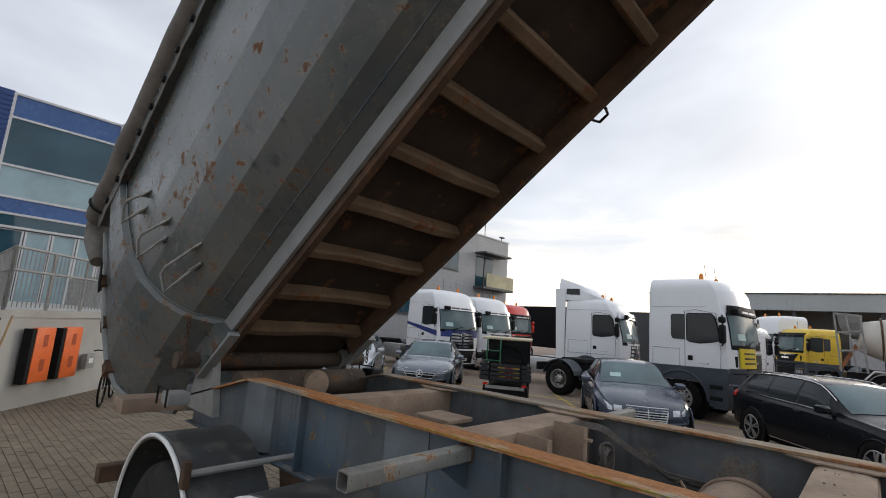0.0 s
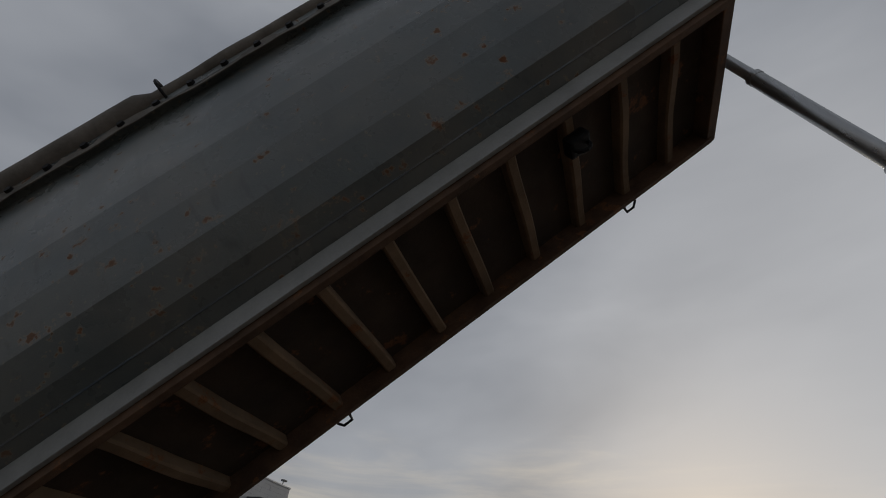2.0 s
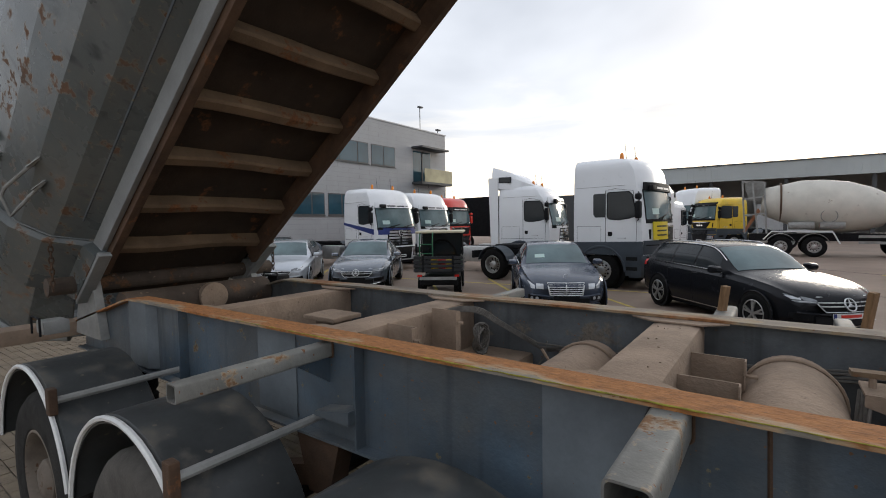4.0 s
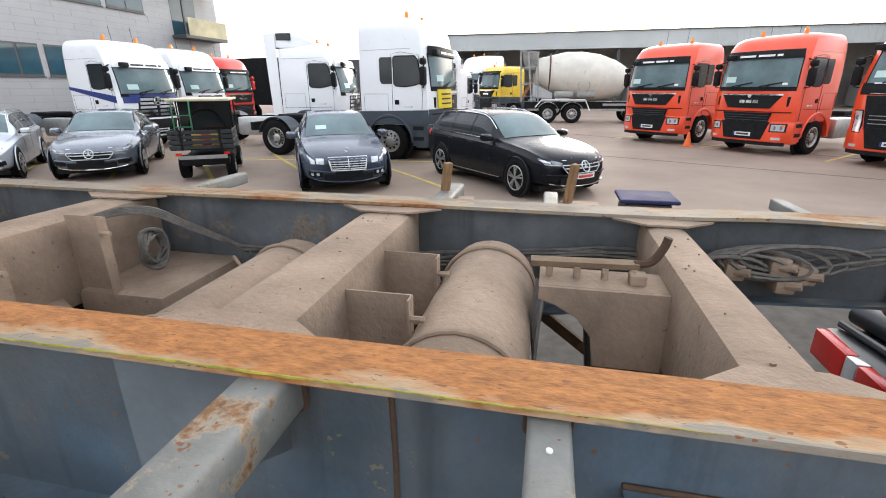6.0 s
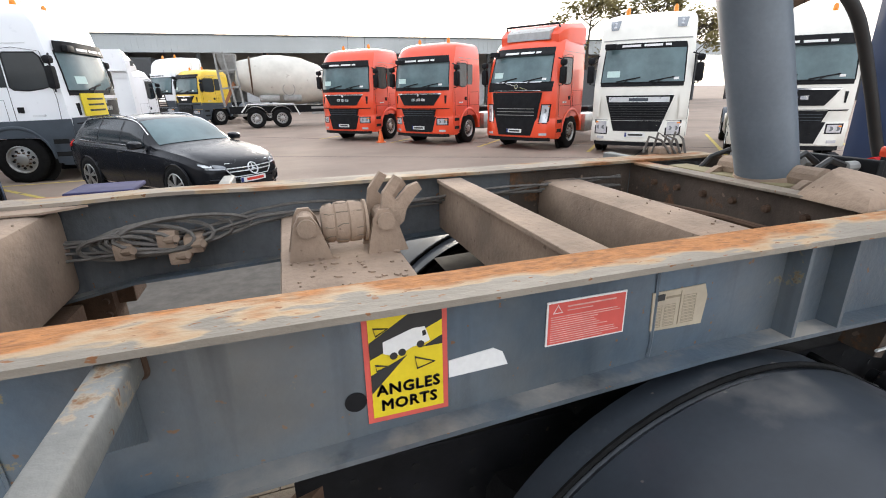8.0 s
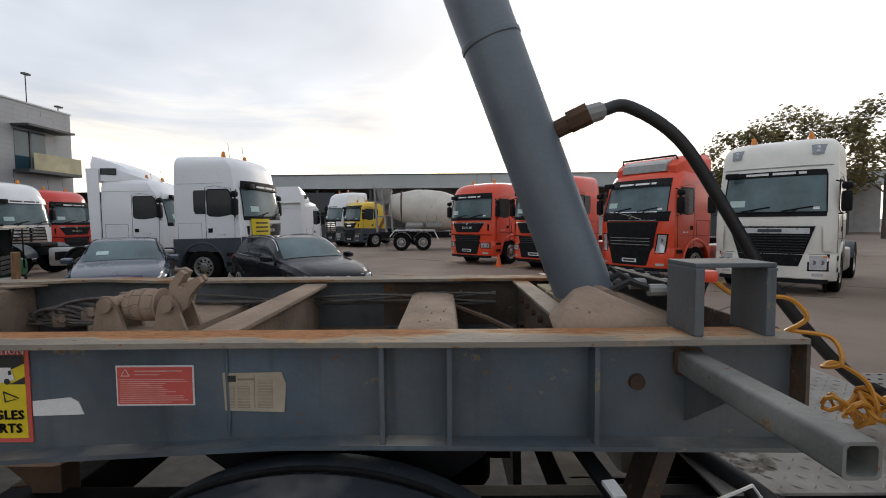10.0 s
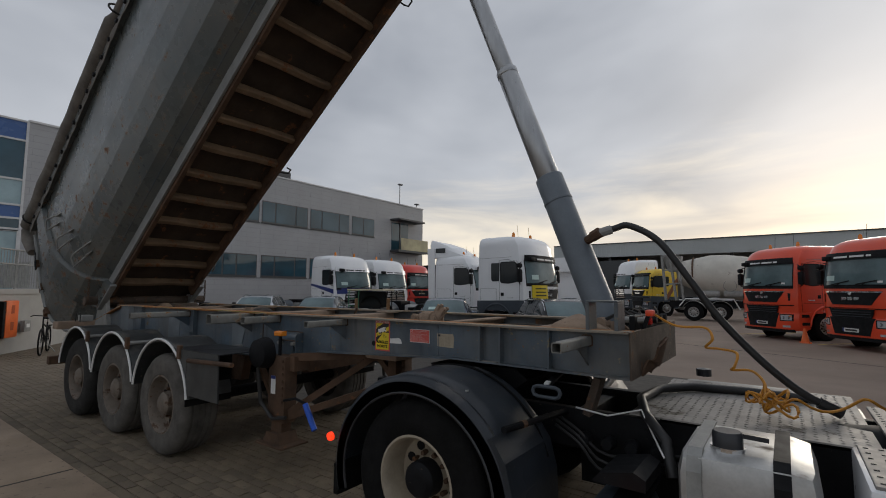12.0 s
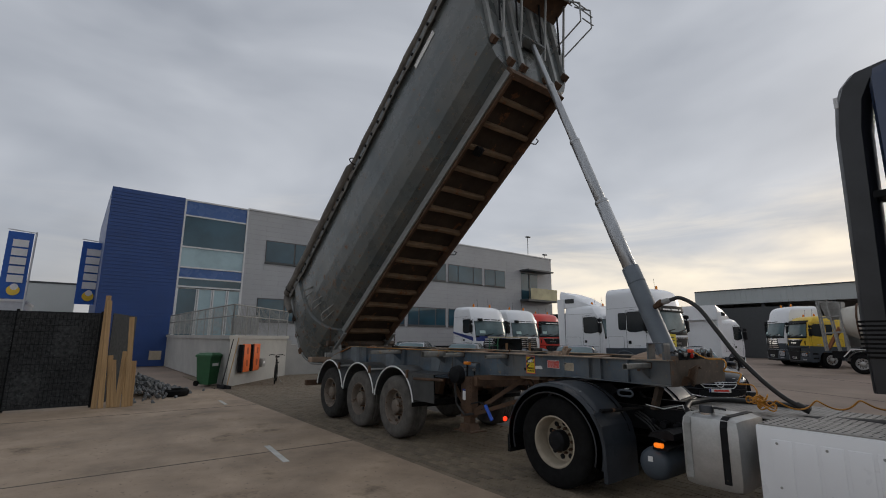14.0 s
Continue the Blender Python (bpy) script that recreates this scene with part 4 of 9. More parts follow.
# landing legs
for yy, side in ((-0.80, -1), (0.92, 1)):
    leg = part("landing_leg", box(B(), 0.37, 0.63, yy - 0.07, yy + 0.07, 0.52, 1.14, 0.012), RUSTY, trailer, "rusty box-section landing leg", True)
    part("inner_leg", box(B(), 0.42, 0.58, yy - 0.055, yy + 0.055, 0.40, 0.55, 0.006), RUSTY, leg)
    bm = prism(B(), [(0.36, 0.335), (0.64, 0.335), (0.59, 0.43), (0.41, 0.43)], "xz", yy - 0.1, yy + 0.1)
    part("foot", bm, RUSTY, leg)
    part("foot_plate", box(B(), 0.3, 0.72, yy - 0.15, yy + 0.15, 0.318, 0.336, 0.004), RUSTY, leg)
    for z in lin(0.72, 1.1, 7):
        part("bolt", lathe(B(), [(0, yy - 0.085), (0.014, yy - 0.085), (0.016, yy - 0.07)], 8, "y", (0.60, 0, z)), RUSTY, leg)
    part("gearbox", lathe(B(), [(0.02, yy - 0.2), (0.13, yy - 0.18), (0.15, yy - 0.1), (0.15, yy - 0.07)], 20, "y", (0.33, 0, 1.16)), BLACK, leg, "black gearbox cover", True)
    part("leg_bracket", box(B(), 0.62, 0.7, yy - 0.02, yy + 0.16, 1.0, 1.14, 0.008), RUSTY, leg)
    part("label", box(B(), 0.42, 0.49, yy - 0.0735, yy - 0.071, 0.78, 0.95), PLATEWHITE, leg, "white and blue label")
    part("label_band", box(B(), 0.42, 0.49, yy - 0.076, yy - 0.0735, 0.92, 0.95), STRIPEBLUE, leg)
    if side < 0:
        part("brace", bar(B(), (0.62, yy, 0.62), (1.3, -0.35, 1.15), 0.06, 0.06), RUSTY, leg)
        part("cross_tube", bar(B(), (0.62, yy, 1.13), (1.36, -0.35, 1.17), 0.04, 0.07), RUSTY, leg)
        part("brace", bar(B(), (0.62, yy, 0.58), (1.5, -0.3, 0.92), 0.05, 0.06), RUSTY, leg)
        part("brace", bar(B(), (1.3, -0.33, 1.17), (1.5, -0.3, 0.95), 0.05, 0.05), RUSTY, leg)
        part("brace_post", box(B(), 1.45, 1.55, -0.34, -0.26, 0.86, 1.17, 0.006), RUSTY, leg)
    part("hose", tube(B(), [(0.36, yy - 0.1, 1.3), (0.3, yy - 0.14, 1.0), (0.33, yy - 0.12, 0.7), (0.5, yy - 0.1, 0.56), (0.7, yy - 0.1, 0.6)], 0.018, 8), HOSE, leg)
    part("back_stay", bar(B(), (0.37, yy, 0.7), (-0.15, yy - side * 0.1, 1.15), 0.05, 0.05), RUSTY, leg)
    part("marker_bracket", box(B(), 0.47, 0.5, yy - 0.04, yy - 0.02, 1.14, 1.325, 0.003), BLACK, leg)
    part("marker_lamp", box(B(), 0.43, 0.55, yy - 0.07, yy + 0.0, 1.325, 1.375, 0.015), AMBER, leg, "amber side marker lamp", True)
crank = part("crank", tube(B(), [(0.63, -0.87, 0.74), (0.8, -0.87, 0.78), (0.95, -0.88, 0.76)], 0.013, 8), BLACK, trailer)
part("crank_grip", tube(B(), [(0.955, -0.88, 0.755), (1.10, -0.885, 0.555)], 0.026, 12), mat("blue_plastic_grip", (0.01, 0.1, 0.6), 0.4), crank, "bright blue handle grip")
cross(0.42, 0.58, 0.95, 1.1, RUSTY, False, 0.006)


# ---- wheels ----
def wheel(parent, c, R, w, rim_r, tyre_mat, rim_mat, out=-1, holes=10, studs=True, deep=0.09, name="wheel", n=40):
    """A truck or car wheel about the y axis: tyre with treads, dished rim, hub, nuts. out: the side that is seen."""
    c = Vector(c)
    o, i = out * w / 2, -out * w / 2
    wh = part(name, lathe(B(), [(rim_r * 0.98, i * 0.9), (rim_r * 1.04, i), (R * 0.9, i * 1.02), (R * 0.975, i * 0.86), (R, i * 0.7)] +
                          [p for t in (-0.42, -0.1, 0.22, 0.54) for p in ((R, o * (t - 0.1)), (R - 0.012, o * (t - 0.08)), (R - 0.012, o * t), (R, o * (t + 0.02)))] +
                          [(R, o * 0.7), (R * 0.975, o * 0.86), (R * 0.9, o * 1.02), (R * 0.78, o * 1.03), (rim_r * 1.05, o), (rim_r * 0.98, o * 0.9)], n, "y", c, False), tyre_mat, parent, "", True)
    rm = part("rim", lathe(B(), [(rim_r * 1.02, o * 0.97), (rim_r * 0.97, o * 0.99), (rim_r * 0.93, o * 0.9), (rim_r * 0.9, o * 0.6), (rim_r * 0.84, o * (1 - deep / w * 2.2)), (rim_r * 0.5, o * (1 - deep / w * 2.4)), (rim_r * 0.42, o * (1 - deep / w * 1.8)), (0.0, o * (1 - deep / w * 1.8))], n, "y", c, False), rim_mat, wh, "", True)
    hub = part("hub", lathe(B(), [(rim_r * 0.42, o * (1 - deep / w * 1.8)), (rim_r * 0.4, o * (1 - deep / w * 0.6)), (rim_r * 0.3, o * (1 - deep / w * 0.2)), (rim_r * 0.16, o * (1 - deep / w * 0.1)), (0.0, o * (1 - deep / w * 0.1))], 20, "y", c, False), rim_mat if not studs else BLACK if rim_mat is RIM else rim_mat, wh, "", True)
    face = c.y + o * (1 - deep / w * 2.25)
    if holes:
        bm = B()
        for k in range(holes):
            a = k * math.tau / holes + 0.2
            lathe(bm, [(0.0, face + out * 0.006), (rim_r * 0.105, face + out * 0.006), (rim_r * 0.105, face - out * 0.02)], 10, "y", (c.x + rim_r * 0.67 * math.cos(a), 0, c.z + rim_r * 0.67 * math.sin(a)))
        tagged(part("hand_holes", bm, BLACK, wh), kind="stuff")
    if studs:
        bm = B()
        for k in range(10):
            a = k * math.tau / 10
            lathe(bm, [(0.0, face + out * 0.05), (0.016, face + out * 0.05), (0.018, face)], 6, "y", (c.x + rim_r * 0.5 * math.cos(a), 0, c.z + rim_r * 0.5 * math.sin(a)))
        tagged(part("nut_ring", bm, RUSTY, wh), kind="stuff")
    return wh


AX = (-3.68, -2.36, -1.04)
for k, x in enumerate(AX):
    for yy, out in ((-1.24 + 0.19, -1), (1.36 - 0.19, 1)):
        wheel(trailer, (x, yy, 0.535), 0.535, 0.385, 0.305, TYREGREY if k else TYREDARK, WHEELRUST, out, 10, True, 0.12)
    part("axle", tube(B(), [(x, -1.0, 0.535), (x, 1.12, 0.535)], 0.065, 14), BLACK, trailer)
    for yy in (YN, YF):
        bg = part("air_spring", lathe(B(), [(0.1, 0.62), (0.14, 0.66), (0.14, 0.78), (0.12, 0.8), (0.14, 0.83), (0.14, 0.95), (0.1, 1.03)], 16, "z", (x - 0.35, yy, 0)), RUBBER, trailer, "", True)
        part("trailing_arm", bar(B(), (x - 0.4, yy, 0.6), (x + 0.45, yy, 0.85), 0.08, 0.1), RUSTY, trailer)
        part("hanger", prism(B(), [(x + 0.38, 0.76), (x + 0.52, 0.76), (x + 0.6, 1.04), (x + 0.3, 1.04)], "xz", yy - 0.05, yy + 0.05), RUSTY, trailer)
    # round mudguards
    for y0, y1, out in ((-1.27, -0.79, -1), (0.91, 1.39, 1)):
        Rm = 0.655
        a0, a1 = radians(10 if k < 2 else 8), radians(172)
        arc = lin(a0, a1, 22)
        bm = B()
        sheet(bm, lambda a, v: (x + (Rm if 0.03 < v < 0.97 else Rm - 0.03) * math.cos(a), y0 + (y1 - y0) * v, 0.59 + (Rm if 0.03 < v < 0.97 else Rm - 0.03) * math.sin(a)), arc, [0, 0.04, 0.5, 0.96, 1], (0, 0, -0.006))
        mg = part("mudguard", bm, MUDPLASTIC, trailer, "dark plastic half-round mudguard", True)
        ye = y0 if out < 0 else y1
        part("edge_trim", tube(B(), [(x + (Rm - 0.012) * math.cos(a), ye + out * 0.004, 0.59 + (Rm - 0.012) * math.sin(a)) for a in arc], 0.013, 6), PLATEWHITE, mg, "white edge trim")
        part("stay", tube(B(), [(x + 0.45, y0 - 0.02 * 0, 1.13), (x + 0.45, (YN if out < 0 else YF), 1.13)], 0.02, 8), GALV, mg)
        part("clamp", box(B(), x + 0.42, x + 0.48, ye - 0.02, ye + 0.02, 1.06, 1.2, 0.008), RUSTY, mg)
        if k == 2:
            part("splash_flap", box(B(), x + 0.60, x + 0.615, y0, y1, 0.6, 1.12, 0.004), RUBBER, mg)
            part("guard_panel", prism(B(), [(x + 0.3, 1.16), (x + 1.2, 1.16), (x + 1.22, 0.72), (x + 0.62, 0.72), (x + 0.6, 0.9), (x + 0.45, 1.05)], "xz", ye - out * 0.015, ye), MUDPLASTIC, mg, "flat guard panel")
            part("guard_top", box(B(), x + 0.3, x + 1.22, min(y0, y1), max(y0, y1), 1.155, 1.165, 0.003), PLASTIC, mg)
            part("guard_tube", tube(B(), [(x + 0.7, ye + out * 0.03, 1.07), (x + 1.5, ye + out * 0.03, 1.10)], 0.022, 8), RUSTY, mg)
# rear bolster on which the body turns
part("bolster", box(B(), -5.25, -5.0, -1.15, 1.27, 1.12, 1.24, 0.015), DUSTY, trailer, "dusty rear bolster", True)
part("tail_beam", box(B(), -5.3, -5.18, -1.18, 1.3, 0.55, 0.68, 0.01), RUSTY, trailer)
part("pivot_shaft", tube(B(), [(-4.72, -0.9, 1.58), (-4.72, 1.02, 1.58)], 0.07, 18), NECKMAT, trailer)
for yy in (-0.62, 0.74):
    part("pivot_lug", prism(B(), [(-5.0, 1.15), (-4.45, 1.15), (-4.58, 1.6), (-4.65, 1.68), (-4.79, 1.68), (-4.86, 1.6)], "xz", yy - 0.03, yy + 0.03), GALV, trailer)
part("hub_end", lathe(B(), [(0.0, -0.02), (0.1, -0.02), (0.12, 0.0), (0.12, 0.06)], 24, "x", (-4.2, 0.1, 1.42)), DUSTY, trailer, "", True)
part("round_beam", tube(B(), [(-4.3, -0.55, 1.4), (-4.3, 0.68, 1.4)], 0.13, 20), NECKMAT, trailer, "", True)
lampr = part("work_lamp", box(B(), -4.62, -4.44, -1.0, -0.84, 1.26, 1.36, 0.02), GALV, trailer, "", True)
part("lamp_hoop", tube(B(), [(-4.63, -1.02, 1.26), (-4.63, -1.02, 1.39), (-4.43, -1.02, 1.39), (-4.43, -1.02, 1.26)], 0.008, 6), BLACK, lampr)
lampf = part("tail_lamp", box(B(), -4.36, -4.18, 0.76, 0.90, 1.43, 1.53, 0.015), BLACK, trailer, "black wire-guarded lamp", True)
part("lamp_guard", tube(B(), [(-4.38, 0.74, 1.43), (-4.38, 0.74, 1.56), (-4.16, 0.74, 1.56), (-4.16, 0.74, 1.43)], 0.008, 6), BLACK, lampf)
for x, h in ((-0.42, 0.22), (0.19, 0.23)):
    part("timber_stake", bar(B(), (x - 0.015, 1.02, 1.43), (x + 0.012, 1.0, 1.43 + h), 0.04, 0.028), STAKE, trailer, "wooden stake in a side pocket")
    part("stake_pocket", box(B(), x - 0.04, x + 0.14, 0.82, 1.08, 1.40, 1.47, 0.01), DUSTY, trailer)
# spare items on the far side
bx = part("side_box", box(B(), 0.46, 0.70, 1.14, 1.36, 1.2, 1.455, 0.04), PLASTIC, trailer, "dark blue plastic lidded box", True)
part("box_lid", box(B(), 0.44, 0.72, 1.12, 1.38, 1.455, 1.475, 0.01), mat("blue_lid", (0.03, 0.03, 0.1), 0.85), bx)
# neck end, plates and couplings at the front
part("neck_end_plate", box(B(), 3.69, 3.70, YN - 0.06, YF + 0.06, 1.235, 1.52), NECKMAT, trailer)
part("neck_top_plate", box(B(), 3.24, 3.68, YN + 0.1, YF - 0.1, 1.44, 1.455, 0.004), DUSTY, trailer)
part("neck_bottom_plate", box(B(), 2.35, 3.66, YN + 0.07, YF - 0.07, 1.225, 1.237, 0.003), BLACK, trailer)
part("kingpin", lathe(B(), [(0.045, 1.05), (0.045, 1.1), (0.03, 1.11), (0.03, 1.17), (0.05, 1.18), (0.05, 1.226)], 16, "z", (2.62, YC, 0)), BLACK, trailer)
for yy in (YC - 0.2, YC + 0.2):
    part("trunnion_plate", prism(B(), [(3.2, 1.46), (3.48, 1.46), (3.42, 1.51), (3.37, 1.535), (3.29, 1.535), (3.24, 1.51)], "xz", yy - 0.015, yy + 0.015), DUSTY, trailer)
bm = B()
for p in ((3.10, -0.47, 1.50), (3.44, -0.48, 1.50), (3.46, -0.22, 1.50), (3.14, -0.2, 1.50), (3.13, -0.45, 1.55), (3.21, -0.27, 1.60), (3.26, -0.26, 1.612), (3.30, -0.37, 1.59), (3.43, -0.45, 1.535)):
    bm.verts.new(p)
bmesh.ops.convex_hull(bm, input=bm.verts)
bmesh.ops.bevel(bm, geom=bm.edges[:], offset=0.01, segments=2, affect="EDGES", profile=0.6)
part("ram_wedge", bm, DUSTY, trailer, "dust-covered angular wedge by the ram", True)
fr = part("hoop_plate", box(B(), 3.42, 3.445, -0.62, -0.47, 1.525, 1.70, 0.004), STEEL, trailer, "flat-bar hoop on the neck")
part("hoop_plate", box(B(), 3.60, 3.625, -0.62, -0.47, 1.525, 1.70, 0.004), STEEL, trailer)
part("hoop_top", box(B(), 3.42, 3.625, -0.62, -0.47, 1.70, 1.712, 0.003), STEEL, trailer)
cp = part("coupling_panel", box(B(), 3.58, 3.62, -0.2, 0.45, 1.5, 1.60, 0.006), BLACK, trailer, "panel with hose couplings")
for k, yy in enumerate((-0.12, 0.05, 0.22, 0.38)):
    part("coupling", tube(B(), [(3.52, yy, 1.57), (3.70, yy, 1.57)], [0.022, 0.022], 10), GALV, cp)
    part("coupling_nut", tube(B(), [(3.67, yy, 1.57), (3.71, yy, 1.57)], 0.03, 8), REDLENS if k == 0 else BLACK, cp)
for k in range(5):
    pts = [(3.54, -0.12 + 0.12 * k, 1.57), (3.46, -0.1 + 0.1 * k, 1.60 + 0.015 * (k % 3)), (3.38, -0.1 + 0.12 * k, 1.56), (3.34, 0.0 + 0.1 * k, 1.5)]
    part("hose", tube(B(), pts, 0.013, 6), HOSE, cp)
vf = part("valve_block", box(B(), 3.4, 3.56, 0.74, 0.84, 1.5, 1.56, 0.02), DUSTY, trailer, "", True)
for k in range(4):
    part("hose", tube(B(), [(3.34 + 0.06 * k, 0.8, 1.53), (3.36 + 0.06 * k, 0.79, 1.62 + 0.02 * (k % 2)), (3.42 + 0.05 * k, 0.76, 1.6), (3.48 + 0.03 * k, 0.72, 1.5)], 0.007, 5), CABLE, vf)
part("timber_block", box(B(), 3.24, 3.36, -0.1, 0.5, 1.49, 1.512, 0.006), mat("mossy_timber", (0.26, 0.22, 0.12), 0.9), trailer)

bp_ = B()
sheet(bp_, lambda u, v: (3.71 + 0.1 * u + 0.03 * math.sin(v * 5), -0.45 + 0.35 * v, 1.24 + 0.2 * u + 0.04 * math.sin(u * 6 + v * 4)), lin(0, 1, 6), lin(0, 1, 6), (0.012, 0, 0))
part("bent_plate", bp_, RUSTY, trailer, "bent rusty plate at the neck end", True)
part("coupling_head", box(B(), 3.68, 3.74, -0.18, -0.13, 1.60, 1.645, 0.015), REDPAINT, trailer, "red air coupling head", True)
part("coupling_mount", bar(B(), (3.66, -0.155, 1.5), (3.7, -0.155, 1.61), 0.025, 0.025), BLACK, trailer)
# ---- tipping ram ----
RB = Vector((3.36, YC, 1.49))
TH = radians(37)
BODYM = Matrix.Translation((-4.75, YC - 0.035, 1.635)) @ Matrix.Rotation(-TH, 4, "Y")
RT = BODYM @ Vector((8.07, 0.03, 0.72))
ax = (RT - RB).normalized()
ram = thing("hydraulic_ram", "grey telescopic hydraulic tipping ram, extended", "hydraulic ram")
L = (RT - RB).length


def ramcyl(a, b, r, mtl, nm, lbl=""):
    bm = tube(B(), [RB + ax * a, RB + ax * (a + 0.004), RB + ax * (b - 0.008), RB + ax * b], [r * 0.97, r, r, r * 0.95], 28)
    return part(nm, bm, mtl, ram, lbl, True)


ramcyl(-0.05, 1.32, 0.115, RAMPAINT, "outer_cylinder", "blue-grey painted outer cylinder")
ramcyl(1.08, 1.11, 0.119, RAMPAINT, "seam_ring")
ramcyl(1.30, 2.42, 0.093, ROD, "stage", "dull bare steel stage")
ramcyl(2.38, 2.44, 0.097, ROD, "collar")
ramcyl(2.42, 3.60, 0.077, ROD, "stage")
ramcyl(3.57, 3.62, 0.081, ROD, "collar")
ramcyl(3.60, 4.85, 0.062, ROD, "stage")
ramcyl(4.82, 4.87, 0.066, ROD, "collar")
ramcyl(4.85, L, 0.048, ROD, "stage")
part("trunnion", tube(B(), [RB + Vector((0, -0.22, 0.04)), RB + Vector((0, 0.22, 0.04))], 0.05, 14), DUSTY, ram)
part("base_collar", tube(B(), [RB + Vector((0, 0, -0.06)), RB + ax * 0.05], [0.14, 0.12], 20), DUSTY, ram, "", True)
part("top_eye", tube(B(), [RT + Vector((0, -0.12, 0)), RT + Vector((0, 0.12, 0))], 0.05, 12), BLACK, ram)
hf = RB + ax * 0.72 + Vector((0.1, -0.02, 0))
part("port_fitting", tube(B(), [hf - Vector((0.02, 0, 0.01)), hf + Vector((0.1, -0.03, 0.045))], 0.035, 10), RUSTY, ram, "rusty hose fitting")
part("port_nut", tube(B(), [hf + Vector((0.06, -0.02, 0.03)), hf + Vector((0.13, -0.045, 0.06))], 0.042, 6), RUSTY, ram)

# ---- tipper body, raised ----
tipper = thing("tipper_body", "raised grey-green steel tipper body with rust spots and rolled tarpaulin", "tipper body", BODYM)
SEC = [(0.67, 0.03), (0.90, 0.16), (1.03, 0.40), (1.12, 0.72), (1.18, 1.08), (1.20, 1.48), (1.20, 2.06)]
U0, U1 = -0.30, 7.6


def fwall(w):
    return U1 + 0.46 * w


for s in (-1, 1):
    # folded side wall, facet by facet
    bm = B()
    us = lin(0, 1, 14)
    sheet(bm, lambda u, k: (U0 + (fwall(SEC[k][1]) - U0) * u, s * (SEC[k][0] + 0.004 * noise.noise((u * 9, k * 3.1, s))), SEC[k][1]), us, range(len(SEC)), (0, -s * 0.012, 0.004))
    wall = part("side_wall", bm, BODY, tipper, "folded grey-green side wall with rust spots")
    # longitudinal runner with a pale outer face
    bm = B()
    box(bm, 0.25, U1, s * 0.685 - 0.018, s * 0.685 + 0.018, -0.12, 0.03, 0.006)
    part("side_runner", bm, BODYRIM if s < 0 else RUSTY, tipper, "pale grey edge runner")
    bm = B()
    box(bm, 0.28, U1 - 0.01, s * 0.635 - 0.028, s * 0.635 + 0.028, -0.175, 0.0, 0.004)
    part("runner_inner", bm, RUSTY, tipper, "rust-brown inner runner face")
    # welded seam above the runner
    part("weld_seam", tube(B(), [(0.62, s * 0.785, 0.098), (fwall(0.1), s * 0.785, 0.098)], 0.009, 5), STEEL, wall, "dark lapped seam")
    # tarpaulin skirt that hangs over the top edge
    bm = B()
    sheet(bm, lambda u, q: (u, s * (1.262 + 0.014 * noise.noise((u * 3, q, s)) + 0.012 * q), 2.19 - 0.2 * q - 0.035 * q * (noise.noise((u * 1.3, 3, s)) + 0.5 * noise.noise((u * 6, 3, s)))), lin(-0.75, 8.3, 110), [0, 0.3, 0.6, 1.0], (0, -s * 0.01, 0))
    part("tarp_skirt", bm, TARP, tipper, "dark frayed tarpaulin edge", True)
    # top rail and rolled sheet
    part("top_rail", box(B(), -0.75, fwall(2.1), s * 1.22 - 0.05, s * 1.22 + 0.05, 2.04, 2.16, 0.015), BODY, tipper)
    for k in range(26):
        u = -0.4 + k * 0.32
        part("tarp_button", lathe(B(), [(0, s * 0.03), (0.03, s * 0.028), (0.036, 0), (0.02, 0)], 10, "y", (u, s * 1.27, 2.085)), BLACK, wall)
    bm = B()
    rr = [0.075 + 0.012 * noise.noise((u * 1.9, s * 7, 2)) + (0.045 if u < 3.75 else 0.0) * min(1, max(0, (3.85 - u) * 8)) for u in lin(-0.85, 8.5, 70)]
    tube(bm, [(u, s * (1.245 + 0.01 * noise.noise((u * 2.3, 1, s))), 2.2 + r * 0.55) for u, r in zip(lin(-0.85, 8.5, 70), rr)], rr, 14)
    part("tarp_roll", bm, TARP, tipper, "rolled weathered tarpaulin", True)
    for u in (-0.62, 3.85):
        bm = tube(B(), [(u, s * 1.245 + 0.135 * math.cos(a), 2.24 + 0.135 * math.sin(a)) for a in lin(0, math.tau, 17)[:-1]], 0.014, 6, closed=True)
        part("tarp_strap", bm, BLACK, tipper)
    # rear channel that follows the folds and turns forward under them
    low = [(0.66, -0.16)] + SEC
    ua = [-0.12, -0.30, -0.36, -0.44, -0.52, -0.50, -0.46, -0.40]
    ub = [0.56, 0.44, 0.34, 0.20, 0.06, -0.02, -0.05, -0.05]
    bm = B()
    sheet(bm, lambda t, k: (ua[k] + (ub[k] - ua[k]) * t, s * (low[k][0] + (0.06 if 0.05 < t < 0.95 else 0.0) + (0.03 if k < 2 else 0)), low[k][1]), [0.0, 0.06, 0.94, 1.0], range(len(low)), (0, -s * 0.012, 0.0))
    part("rear_channel", bm, BODY, tipper, "pressed rear side channel")
    part("channel_weld", tube(B(), [(ub[k] + 0.012, s * (low[k][0] + 0.012), low[k][1]) for k in range(1, 8)], 0.006, 5), BODY, tipper)
    part("channel_end", box(B(), -0.1, 0.56, s * 0.70 - 0.045, s * 0.70 + 0.045, -0.19, -0.15, 0.008), BODYRIM, tipper)
    # rear quarter, drawn in towards the tailgate
    bm = B()
    rear = [(0.62, -0.10), (0.86, 0.12), (1.0, 0.38), (1.08, 0.66), (1.12, 1.0), (1.14, 1.46), (1.16, 2.06)]
